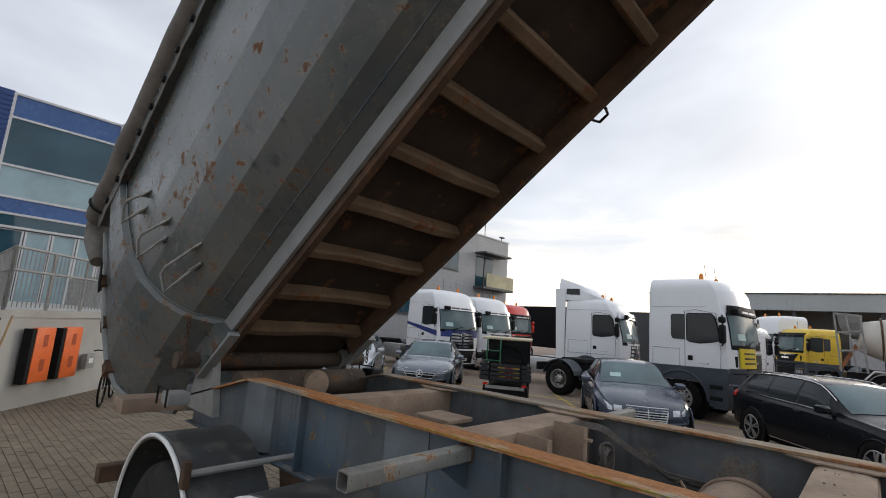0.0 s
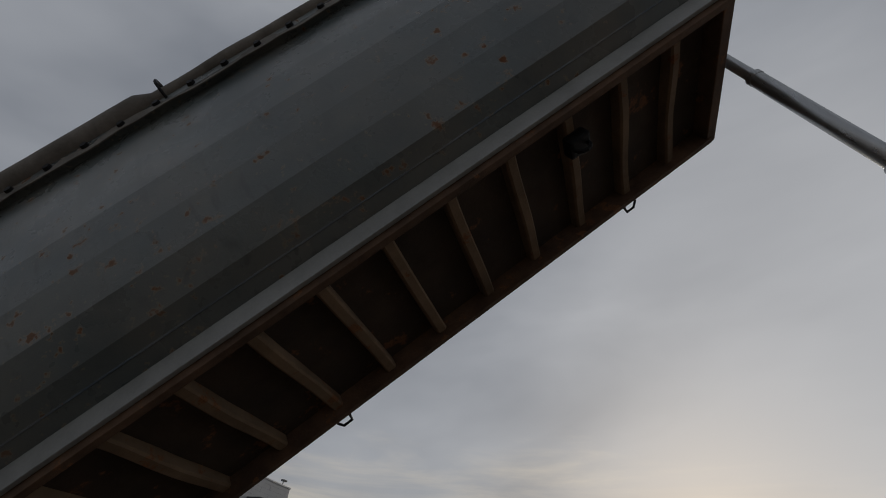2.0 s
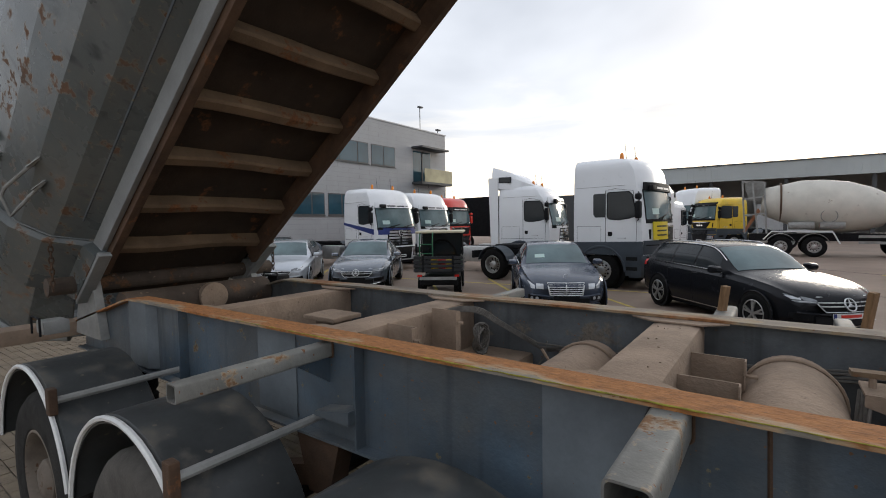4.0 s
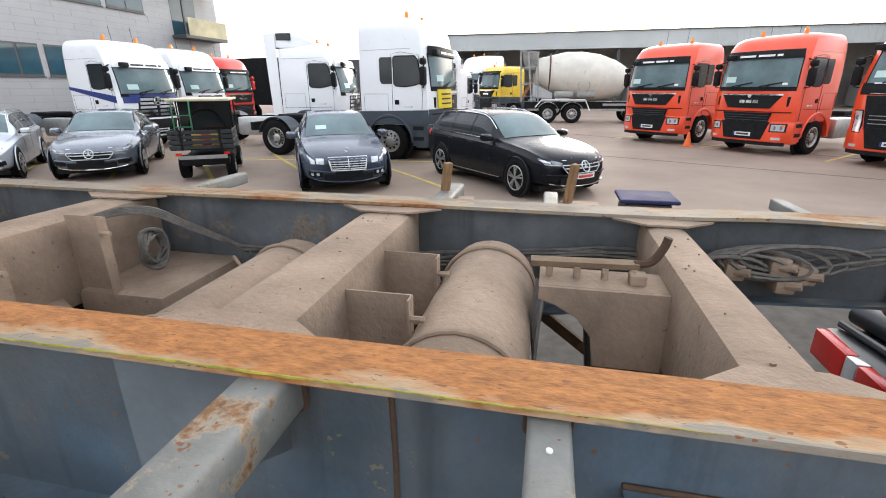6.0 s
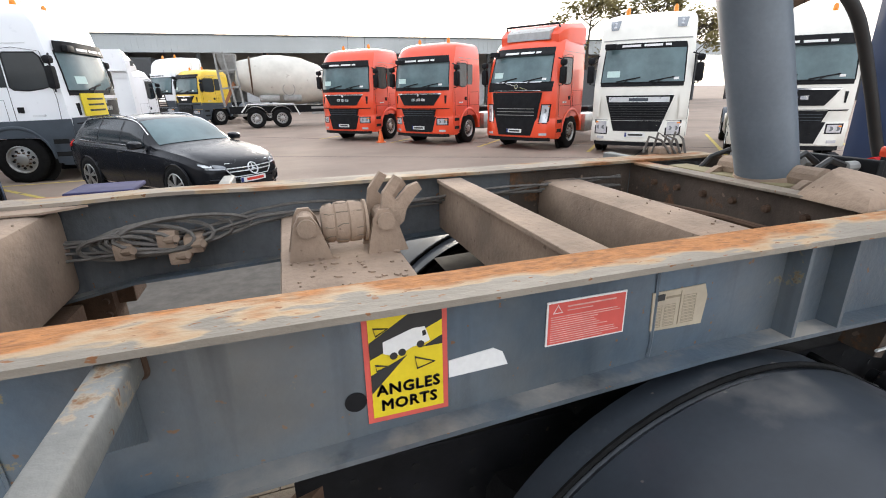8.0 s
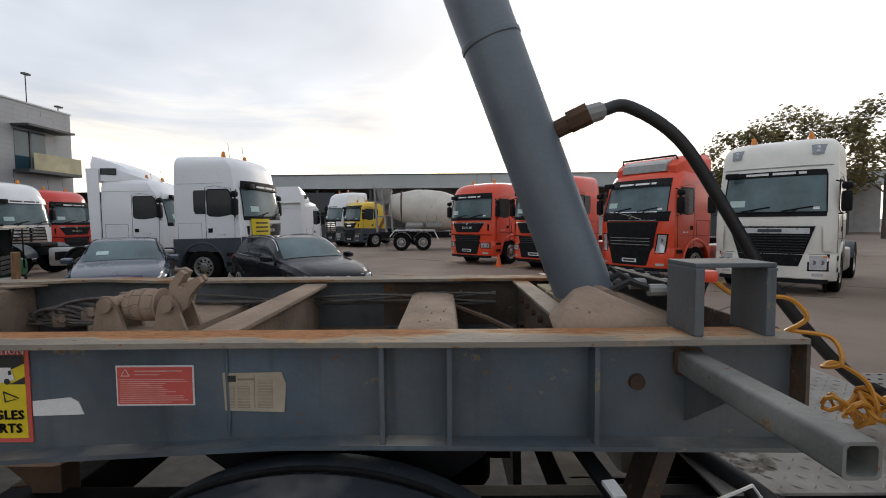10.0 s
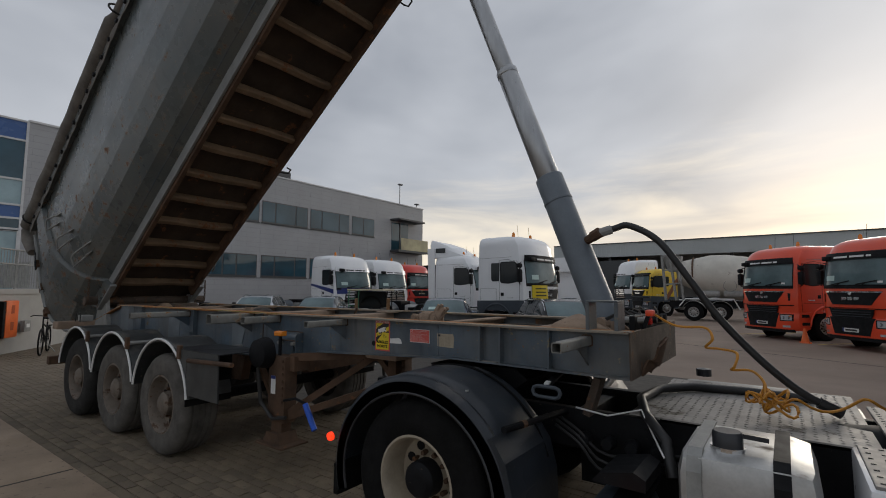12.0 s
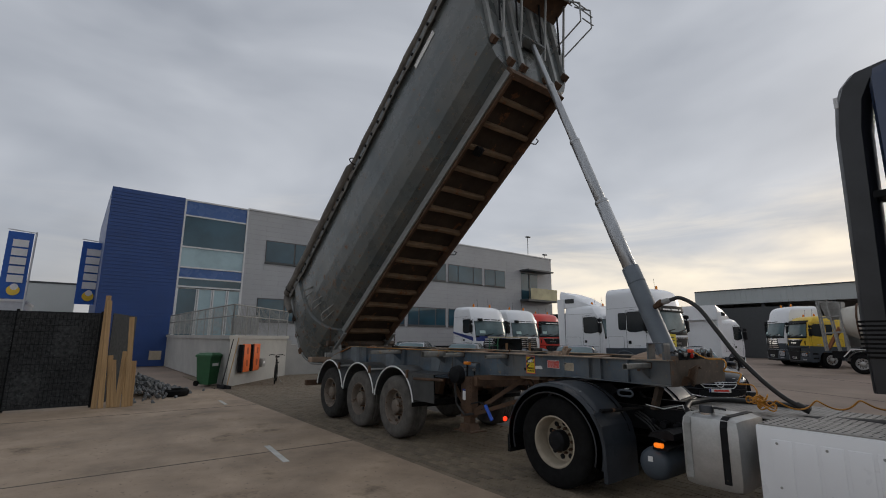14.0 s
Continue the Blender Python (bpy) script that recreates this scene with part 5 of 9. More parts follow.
    shift = [-0.85, -1.12, -1.2, -1.16, -1.08, -0.98, -0.86]
    sheet(bm, lambda t, k: ((U0 * (1 - t) + shift[k] * t), s * (SEC[k][0] * (1 - t) + rear[k][0] * t), SEC[k][1] * (1 - t) + rear[k][1] * t), [0, 0.5, 1], range(len(SEC)), (0, -s * 0.012, 0.003))
    part("rear_quarter", bm, BODY, tipper)
    bm = tube(B(), [(shift[k] - 0.01, s * (rear[k][0] + 0.005), rear[k][1]) for k in range(7)], 0.03, 8)
    part("rear_edge", bm, BODYRIM, tipper)
    for k in range(3):
        part("tail_hinge", box(B(), -1.24 + 0.1 * k, -1.14 + 0.1 * k, s * (1.03 + 0.04 * k), s * (1.1 + 0.04 * k), 0.5 + 0.45 * k, 0.62 + 0.45 * k, 0.01), RUSTY, tipper)
    # grab hooks
    for u, w, d in ((0.50, 1.36, 0.24), (0.70, 0.84, 0.30), (0.92, 0.40, 0.40)):
        y = s * lerp_table([(q[1], q[0]) for q in SEC], w)
        yl = s * lerp_table([(q[1], q[0]) for q in SEC], w - 0.06)
        p1, p2 = Vector((u, y, w)), Vector((u - 0.13, yl, w - 0.09))
        back = Vector((-d, s * 0.13, 0.05))
        bm = tube(B(), [p1, p1 + back * 0.6, p1 + back * 0.93, p1 + back * 1.02 + Vector((-0.04, 0, -0.02)), p2 + back * 0.9 + Vector((-0.05, 0, -0.03)), p2 + back * 0.72 + Vector((0, 0, -0.04)), p2 + back * 0.4 + Vector((0, 0, -0.02)), p2], 0.0125, 8)
        hk = part("rope_hook", bm, GALV, tipper, "bent round-bar rope hook", True)
        for p in (p1, p2):
            bm = B()
            vs = [bm.verts.new(p + Vector(q)) for q in ((0.02, 0, 0.0), (-0.11, s * 0.004, 0.03), (-0.09, s * 0.06, 0.0), (0.02, s * 0.004, -0.012), (-0.11, s * 0.006, 0.018), (-0.09, s * 0.062, -0.012))]
            for f in ((0, 1, 2), (3, 5, 4), (0, 3, 4, 1), (1, 4, 5, 2), (2, 5, 3, 0)):
                bm.faces.new([vs[i] for i in f])
            part("hook_plate", bm, GALV, hk)
    # hanging chain, link by link
    cb = Vector((0.34, s * 0.93, 0.10))
    bm = B()
    down = Vector((-math.sin(TH), 0, -math.cos(TH)))
    for k in range(9):
        c = cb + down * (0.042 * k)
        side_v = Vector((0, 1, 0)) if k % 2 else down.cross(Vector((0, 1, 0)))
        tube(bm, [c + down * (0.028 * math.cos(a)) + side_v * (0.014 * math.sin(a)) for a in lin(0, math.tau, 9)[:-1]], 0.006, 5, closed=True)
    part("chain", bm, RUSTY, tipper, "rusty hanging chain")
# floor colour holds the shade between the ribs as well as rust
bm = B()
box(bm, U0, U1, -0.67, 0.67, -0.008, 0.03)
part("floor_plate", bm, UNDER, tipper, "rusty underside plate with the shade between ribs in its colour")
for k in range(14):
    u = 0.50 + 0.51 * k
    bm = B()
    sheet(bm, lambda t, q: (u + [(-0.05, -0.01), (-0.045, -0.09), (-0.03, -0.105), (0.03, -0.105), (0.045, -0.09), (0.05, -0.01)][q][0], -0.60 + 1.20 * t, [(-0.05, -0.01), (-0.045, -0.09), (-0.03, -0.105), (0.03, -0.105), (0.045, -0.09), (0.05, -0.01)][q][1] - 0.012 * math.sin(t * 7 + k)), lin(0, 1, 8), range(6), (0, 0, 0.006))
    part("floor_rib", bm, RIB, tipper, "dusty pressed floor rib", True)
part("lock_bracket", box(B(), 6.02, 6.2, -0.42, -0.26, -0.2, -0.1, 0.02), BLACK, tipper)
part("lock_eye", tube(B(), [(6.11 + 0.06 * math.cos(a), -0.34, -0.2 + 0.06 * math.sin(a)) for a in lin(0, math.tau, 13)[:-1]], 0.018, 6, closed=True), BLACK, tipper)
for u in (3.45, 6.6):
    part("side_hook", tube(B(), [(u, 0.69, -0.1), (u, 0.8, -0.09), (u + 0.02, 0.86, -0.1), (u + 0.1, 0.86, -0.1), (u + 0.12, 0.78, -0.1)], 0.012, 6), BLACK, tipper)
# front wall with uprights
bm = B()
pts = [(-v, w) for v, w in SEC] + [(v, w) for v, w in reversed(SEC)]
a = [bm.verts.new((fwall(w) + 0.0, v, w)) for v, w in pts]
b = [bm.verts.new((fwall(w) + 0.014, v, w)) for v, w in pts]
bm.faces.new(a), bm.faces.new(b)
for k in range(len(pts)):
    bm.faces.new((a[k], a[(k + 1) % len(pts)], b[(k + 1) % len(pts)], b[k]))
part("front_wall", bm, BODY, tipper, "pale grey front wall")
part("front_beam", box(B(), U1 - 0.06, U1 + 0.05, -0.68, 0.68, -0.16, 0.05, 0.01), RUSTY, tipper)
for v in (-0.95, -0.62, -0.3, 0.3, 0.62, 0.95):
    bm = B()
    w0 = 0.1 if abs(v) < 0.8 else 0.4
    prism(bm, [(fwall(w0) + 0.014, w0), (fwall(w0) + 0.10, w0 + 0.03), (fwall(2.0) + 0.10, 2.0), (fwall(2.0) + 0.014, 2.06)], "xz", v - 0.04, v + 0.04)
    up = part("front_upright", bm, BODYRIM, tipper)
    part("foot_block", box(B(), fwall(w0) + 0.02, fwall(w0) + 0.14, v - 0.05, v + 0.05, w0 - 0.04, w0 + 0.08, 0.006), RUSTY, up)
part("front_top_rail", box(B(), fwall(2.06), fwall(2.06) + 0.12, -1.2, 1.2, 2.02, 2.15, 0.012), BODYRIM, tipper)
part("ram_cradle", box(B(), 7.95, 8.12, -0.25, 0.31, 0.62, 0.85, 0.02), BODY, tipper)
plat = part("catwalk", box(B(), 8.45, 8.92, -0.75, 1.0, 1.60, 1.63, 0.005), RUSTY, tipper, "brown steel catwalk platform")
for v in (-0.7, -0.25, 0.4, 0.95):
    part("catwalk_strut", tube(B(), [(fwall(0.5) + 0.1, v, 0.55), (8.82, v, 1.60)], 0.022, 6), BODYRIM, plat)
    part("catwalk_strut", tube(B(), [(fwall(0.9) + 0.1, v, 0.9), (8.60, v, 1.60)], 0.018, 6), BLACK, plat)
part("kick_plate", box(B(), 8.90, 8.92, -0.75, 1.0, 1.45, 1.95, 0.003), RUSTY, plat, "rusty sheet guard")
for v in (-0.6, -0.1, 0.4, 0.9):
    part("kick_rib", box(B(), 8.92, 8.94, v - 0.02, v + 0.02, 1.45, 1.95), RUSTY, plat)
lad = part("ladder_frame", tube(B(), [(8.04, 1.02, 0.85), (8.80, 1.05, 0.7), (9.02, 1.05, 1.0), (8.92, 1.02, 1.4)], 0.016, 6), BODYRIM, tipper, "folding access ladder")
part("ladder_frame", tube(B(), [(8.04, 0.7, 0.85), (8.80, 0.72, 0.7), (9.02, 0.72, 1.0), (8.92, 0.7, 1.4)], 0.016, 6), BODYRIM, tipper)
for p in ((8.85, 0.7), (8.95, 0.85), (9.00, 1.05), (8.96, 1.25)):
    part("rung", tube(B(), [(p[0], 0.72, p[1]), (p[0], 1.05, p[1])], 0.012, 6), BODYRIM, lad)
rl = part("hand_rail", tube(B(), [(8.92, 1.0, 1.8), (9.45, 1.05, 1.72), (9.45, 1.05, 1.5), (8.92, 1.0, 1.55)], 0.018, 6), BLACK, plat)
part("rail_stay", tube(B(), [(9.15, 1.02, 1.77), (9.20, 1.02, 1.53)], 0.014, 6), BLACK, rl)
# tailgate
bm = B()
tg = [(-0.62, -0.10, -0.85), (-0.86, 0.12, -1.12), (-1.0, 0.38, -1.2), (-1.08, 0.66, -1.16), (-1.12, 1.0, -1.08), (-1.14, 1.46, -0.98), (-1.16, 2.06, -0.86)]
sheet(bm, lambda k, t: (tg[k][2] - 0.05 * math.sin(t * math.pi), tg[k][0] * (1 - 2 * t), tg[k][1]), range(7), lin(0, 1, 9), (0.015, 0, 0))
part("tailgate", bm, BODY, tipper, "curved rear tailgate")
part("tarp_fold", tube(B(), [(-0.95, -1.2, 2.25), (-1.02, -1.21, 2.05), (-1.0, -1.2, 1.75)], [0.13, 0.12, 0.08], 12), TARP, tipper, "tarpaulin end hanging in a fold", True)
part("tie_rope", tube(B(), [(-0.9, -1.2, 1.7), (-0.85, -1.22, 1.4), (-0.92, -1.22, 1.28), (-0.95, -1.21, 1.4), (-0.88, -1.2, 1.65)], 0.01, 6), BLACK, tipper)
part("number_strip", box(B(), 6.5, 7.25, -1.212, -1.206, 1.8, 1.92), PLATEWHITE, tipper, "white marker strip")

# ---- tractor unit that carries the trailer ----
tractor = thing("tractor_unit", "navy blue two-axle tractor unit coupled under the trailer", "truck")
TX = 2.46
for yy in (YC - 0.40, YC + 0.40):
    part("frame_rail", box(B(), 1.35, 6.6, yy - 0.035, yy + 0.035, 0.70, 0.96, 0.006), BLACK, tractor)
    # bolt holes are flat dark discs, their shade given as colour
    bm = B()
    for k in range(26):
        for z in (0.76, 0.83, 0.90):
            lathe(bm, [(0, yy - 0.037), (0.012, yy - 0.037), (0.012, yy - 0.03)], 8, "y", (1.5 + k * 0.17, 0, z))
    tagged(part("rail_holes", bm, HOLESHADE, tractor), kind="stuff")
for x in (1.4, 3.2, 4.2, 5.4):
    part("frame_cross", box(B(), x, x + 0.1, YC - 0.37, YC + 0.37, 0.74, 0.92, 0.006), BLACK, tractor)
for yy, out in ((-1.22 + 0.15, -1), (1.34 - 0.15, 1)):
    wheel(tractor, (TX, yy - out * 0.05, 0.525), 0.525, 0.30, 0.295, RUBBER, RIM, out, 10, True, 0.17)
    wheel(tractor, (TX, yy - out * 0.38, 0.525), 0.525, 0.28, 0.30, RUBBER, BLACK, out, 0, False, 0.1)
part("axle", tube(B(), [(TX, -1.0, 0.525), (TX, 1.1, 0.525)], 0.09, 16), BLACK, tractor)
part("differential", lathe(B(), [(0.05, -0.2), (0.2, -0.12), (0.24, 0), (0.2, 0.12), (0.05, 0.2)], 20, "x", (TX, YC, 0.525)), BLACK, tractor, "", True)
for yy in (YC - 0.45, YC + 0.45):
    for x in (TX - 0.45, TX + 0.42):
        part("air_bellows", lathe(B(), [(0.1, 0.5), (0.13, 0.55), (0.13, 0.62), (0.11, 0.64), (0.13, 0.67), (0.13, 0.75), (0.1, 0.8)], 16, "z", (x, yy, 0)), RUBBER, tractor, "", True)
for y0, y1, out in ((-1.21, -0.58, -1), (0.70, 1.33, 1)):
    Rm, zc = 0.69, 0.525
    # fender: crown, rolled outer lip and side flaps
    prof = [(0.0, -0.115), (0.0, -0.035), (0.025, -0.012), (0.06, 0.0), (0.1, -0.004), (0.125, -0.014), (0.16, -0.002), (0.3, 0.006), (0.7, 0.008), (0.8, 0.006), (0.83, -0.012), (0.86, 0.0), (1.0, -0.004)]

    def fpt(a, k):
        f, d = prof[k]
        yv = (y0 + (y1 - y0) * f) if out < 0 else (y1 - (y1 - y0) * f)
        return (TX + (Rm + 0.045 + d) * math.cos(a), yv, zc + (Rm + d) * math.sin(a))
    fd = part("fender", sheet(B(), fpt, lin(radians(-16), radians(196), 44), range(13), (0, 0, -0.006)), FENDERMAT, tractor, "broad black plastic wheel fender", True)
    ye = y0 if out < 0 else y1
    part("fender_lip", tube(B(), [(TX + (Rm - 0.07) * math.cos(a), ye, zc + (Rm - 0.115) * math.sin(a)) for a in lin(radians(-16), radians(196), 36)], 0.009, 6), PLASTIC, fd)
    part("crown_line", tube(B(), [(TX + (Rm + 0.051) * math.cos(a), ye - out * 0.53, zc + (Rm + 0.006) * math.sin(a)) for a in lin(radians(15), radians(165), 30)], 0.008, 6), RUBBER, fd)
    part("front_skirt", prism(B(), [(TX + 0.60, 0.93), (TX + 0.69, 0.80), (TX + 0.735, 0.62), (TX + 0.745, 0.22), (TX + 0.70, 0.22), (TX + 0.69, 0.6), (TX + 0.64, 0.76), (TX + 0.55, 0.90)], "xz", y0 + 0.004, y1), FENDERMAT, fd, "flat fender skirt")
    # unseen half-disc, added to shut light out of the wheel arch
    part("inner_guard", prism(B(), [(TX + 0.68 * math.cos(a), zc + 0.66 * math.sin(a)) for a in lin(0, math.pi, 15)], "xz", (y1 - 0.012) if out < 0 else y0, y1 if out < 0 else (y0 + 0.012)), RUBBER, fd)
    part("rear_flap", box(B(), TX - 0.755, TX - 0.705, y0 + 0.02, y1, 0.28, 0.5, 0.01), RUBBER, fd)
    part("tail_lamp", lathe(B(), [(0, ye + out * 0.012), (0.028, ye + out * 0.012), (0.032, ye - out * 0.012), (0.0, ye - out * 0.012)], 16, "y", (1.685, 0, 0.69)), REDLIT, fd, "lit red tail lamp", True)
    bm = B()
    for a in (radians(60), radians(120)):
        lathe(bm, [(0, 0), (0.012, 0), (0.012, 0.01)], 8, "z", (TX + (Rm) * math.cos(a), ye - out * 0.14, zc + (Rm + 0.012) * math.sin(a)))
    part("rivets", bm, ALU, fd)
    part("stay", tube(B(), [(TX + 0.62, ye - out * 0.12, 0.95), (TX + 0.72, YC + out * 0.42, 0.93)], 0.022, 8), BLACK, fd)
    part("stay_ring", tube(B(), [(TX + 0.645, ye - out * 0.3, 0.945), (TX + 0.65, ye - out * 0.34, 0.944)], 0.025, 8), RUSTY, fd, "rusty clamp")
# fifth wheel
fw = part("fifth_wheel", prism(B(), [(TX - 0.45, 1.16), (TX + 0.35, 1.19), (TX + 0.45, 1.12), (TX + 0.35, 1.05), (TX - 0.3, 1.05)], "xz", YC - 0.48, YC + 0.48), BLACK, tractor, "greasy black fifth wheel coupling")
for yy in (YC - 0.4, YC + 0.4):
    part("pedestal", prism(B(), [(TX - 0.3, 0.96), (TX + 0.3, 0.96), (TX + 0.12, 1.07), (TX - 0.12, 1.07)], "xz", yy - 0.06, yy + 0.06), BLACK, fw)
hx = [(3.215 + sx * 0.06 + 0.032 * math.cos(radians(a)), 1.135 + 0.032 * math.sin(radians(a))) for sx, aa in ((1, (-90, -45, 0, 45, 90)), (-1, (90, 135, 180, 225, 270))) for a in aa]
part("release_handle", tube(B(), [(x, -0.78, z) for x, z in hx], 0.0125, 8, closed=True), CABGREY, fw, "grey looped release handle", True)
part("handle_bar", bar(B(), (3.2, -0.77, 1.16), (3.14, -0.3, 1.2), 0.045, 0.015), BLACK, fw)
part("handle_tag", bar(B(), (3.195, -0.735, 1.172), (3.187, -0.675, 1.178), 0.032, 0.016), PLATEWHITE, fw)
for x in lin(3.35, 3.8, 4):
    part("valve", lathe(B(), [(0.0, -0.52), (0.035, -0.52), (0.045, -0.5), (0.045, -0.45), (0.03, -0.44), (0.03, -0.41)], 12, "y", (x, 0, 0.8)), BLACK, tractor, "", True)
for k in range(3):
    part("pipe", tube(B(), smooth_line([(3.15, -0.45 - 0.02 * k, 0.92 - 0.03 * k), (3.32, -0.52, 0.86 - 0.04 * k), (3.5, -0.47 - 0.015 * k, 0.72 - 0.05 * k), (3.95, -0.45, 0.8 - 0.04 * k)], 4), 0.01, 6), HOSE, tractor)
part("frame_bracket", bar(B(), (3.44, -0.42, 1.2), (3.36, -0.42, 0.95), 0.12, 0.05), NECKMAT, tractor, "rust-brown bracket under the neck")
at = part("air_reservoir", lathe(B(), [(0.0, -1.12), (0.06, -1.115), (0.12, -1.095), (0.155, -1.06), (0.165, -1.0), (0.165, -0.55), (0.12, -0.5), (0.0, -0.49)], 24, "y", (3.66, 0, 0.5)), CABGREY, tractor, "dark cylindrical air reservoir", True)
part("label", box(B(), 3.63, 3.68, -1.125, -1.119, 0.53, 0.58), PLATEWHITE, at)
part("side_lamp", box(B(), 3.70, 3.79, -1.13, -1.08, 0.675, 0.72, 0.015), AMBERLIT, at, "lit amber side lamp", True)
part("lamp_bracket", bar(B(), (3.75, -1.09, 0.66), (3.75, -0.45, 0.70), 0.16, 0.02), BLACK, at)
part("lamp_shelf", prism(B(), [(3.56, 0.74), (3.84, 0.74), (3.84, 0.8), (3.78, 0.83), (3.6, 0.79)], "xz", -0.98, -0.62), BLACK, at)
# wall, gearbox and shaft are unseen, added to block light under the tractor
part("inner_wall", box(B(), 3.22, 5.7, -0.2, -0.19, 0.42, 0.92), BLACK, tractor)
part("gearbox", lathe(B(), [(0.08, 3.6), (0.16, 3.7), (0.24, 4.3), (0.3, 4.9), (0.34, 5.6)], 16, "x", (0, YC, 0.72)), BLACK, tractor, "", True)
part("propshaft", tube(B(), [(TX + 0.2, YC, 0.55), (3.65, YC, 0.7)], 0.06, 12), BLACK, tractor)
part("far_tank", box(B(), 3.72, 4.9, 0.66, 1.3, 0.42, 0.9, 0.08), ALU, tractor, "aluminium tank on the far side", True)
# fuel tank
tank = part("fuel_tank", box(B(), 4.02, 4.55, -1.22, -0.56, 0.42, 1.06, 0.1), ALU, tractor, "brushed aluminium fuel tank", True)
for x in (4.10, 4.42):
    bm = B()
    o = 0.006
    pts = [(-1.22 - o, 0.5), (-1.22 - o, 0.98), (-1.195, 1.04), (-1.14, 1.06 + o), (-0.6, 1.06 + o), (-0.6, 1.06), (-1.14, 1.06), (-1.19, 1.034), (-1.22, 0.98), (-1.22, 0.5)]
    prism(bm, pts, "yz", x - 0.03, x + 0.03)
    part("tank_strap", bm, BLACK if x > 4.3 else GALV, tank)
part("filler_neck", lathe(B(), [(0.07, 1.055), (0.07, 1.075), (0.066, 1.075), (0.0, 1.075)], 20, "z", (4.22, -1.06, 0)), CHROME, tank)
cap = part("filler_cap", lathe(B(), [(0.062, 1.07), (0.062, 1.13), (0.055, 1.14), (0.0, 1.14)], 20, "z", (4.22, -1.06, 0)), PLASTIC, tank, "black filler cap", True)
part("cap_lever", bar(B(), (4.25, -1.04, 1.125), (4.37, -1.0, 1.11), 0.035, 0.02), PLASTIC, cap)
# white side cover with pressed panels
cover = part("side_cover", box(B(), 4.68, 6.0, -1.24, -0.62, 0.45, 1.05, 0.02), WHITE, tractor, "white pressed side cover", True)
for k in range(7):
    x = 4.86 + k * 0.165
    part("panel_press", box(B(), x - 0.07, x + 0.07, -1.246, -1.23, 0.5, 0.95, 0.007), WHITE, cover, "", True)
    if k % 2 == 0:
        for z in (0.58, 0.92):
            part("bolt", lathe(B(), [(0, -1.253), (0.009, -1.253), (0.011, -1.245)], 10, "y", (x - 0.03, 0, z)), GALV, cover)


def tread(x0, x1, y0, y1, z, parent, nx, ny, nm):
    pl = part(nm, box(B(), x0, x1, y0, y1, z - 0.02, z, 0.004), DECKALU, parent, "perforated aluminium step plate")
    bm = B()
    for i in range(nx):
        for j in range(ny):
            x, y = x0 + (x1 - x0) * (i + 0.5) / nx, y0 + (y1 - y0) * (j + 0.5) / ny
            r = 0.009
            box(bm, x - r, x + r, y - 0.0045, y + 0.0045, z, z + 0.0025)
    tagged(part("tread_pattern", bm, BLACK if nm == "step_plate" else GALV, pl), kind="stuff")
    return pl


tread(4.70, 5.98, -1.22, -0.64, 1.062, tractor, 24, 7, "step_plate")
tread(4.86, 5.7, -0.45, 0.6, 1.02, tractor, 14, 16, "step_plate")
# chequer plate deck behind the cab
deck = part("chequer_deck", box(B(), 3.62, 4.82, -0.42, 1.05, 0.985, 0.995, 0.002), DECKALU, tractor, "round-cornered chequer plate deck")
bm = B()
for i in range(22):
    for j in range(26):
        x, y = 3.66 + i * 0.053, -0.39 + j * 0.055
        s_ = 1 if (i + j) % 2 else -1
        m = Matrix.Translation((x, y, 0.9962)) @ Matrix.Rotation(s_ * 0.78, 4, "Z")
        vs = [bm.verts.new(m @ Vector(p)) for p in ((-0.018, 0, 0), (0, -0.004, 0), (0.018, 0, 0), (0, 0.004, 0), (0, 0, 0.003))]
        for a, b in ((0, 1), (1, 2), (2, 3), (3, 0)):
            bm.faces.new((vs[a], vs[b], vs[4]))
tagged(part("chequer_pattern", bm, DECKALU, deck), kind="stuff")
part("deck_rim", tube(B(), [(3.62, 0.9, 0.99), (3.6, 0.3, 0.99), (3.64, -0.15, 0.99), (3.8, -0.45, 0.98)], 0.012, 6), BLACK, deck)
part("far_step", box(B(), 3.7, 4.5, 1.06, 1.28, 0.88, 0.975, 0.03), GALV, tractor, "", True)
part("far_tank_cap", lathe(B(), [(0.06, 1.03), (0.06, 1.09), (0.0, 1.1)], 16, "z", (3.85, 1.15, 0)), PLASTIC, tractor)
part("deck_hose", tube(B(), [(3.9, -0.62, 0.72), (3.86, -0.55, 0.9), (3.72, -0.42, 1.0), (3.62, -0.1, 1.03), (3.66, 0.3, 1.035), (3.85, 0.55, 1.03), (4.2, 0.66, 1.02), (4.6, 0.62, 1.02)], 0.032, 10), HOSE, tractor, "ribbed black hose looped over the deck", True)
part("cable_tie", tube(B(), [(3.3, -0.5, 1.0), (3.5, -0.47, 0.97), (3.7, -0.44, 1.03), (3.78, -0.5, 0.9), (3.86, -0.62, 0.82)], 0.006, 5), PLATEWHITE, tractor)
# far tail light cluster behind the frame
tl = part("tail_light", box(B(), 1.38, 1.60, 0.46, 0.98, 0.80, 0.95, 0.02), PLASTIC, tractor, "black tail light cluster with red and white lenses", True)
part("red_lens", box(B(), 1.33, 1.385, 0.47, 0.64, 0.82, 0.95, 0.012), REDLENS, tl, "red lens", True)
part("clear_lens", box(B(), 1.33, 1.385, 0.645, 0.72, 0.82, 0.95, 0.01), LAMPGLASS, tl, "", True)
part("red_lens", box(B(), 1.33, 1.385, 0.725, 0.96, 0.82, 0.95, 0.012), REDLENS, tl, "", True)
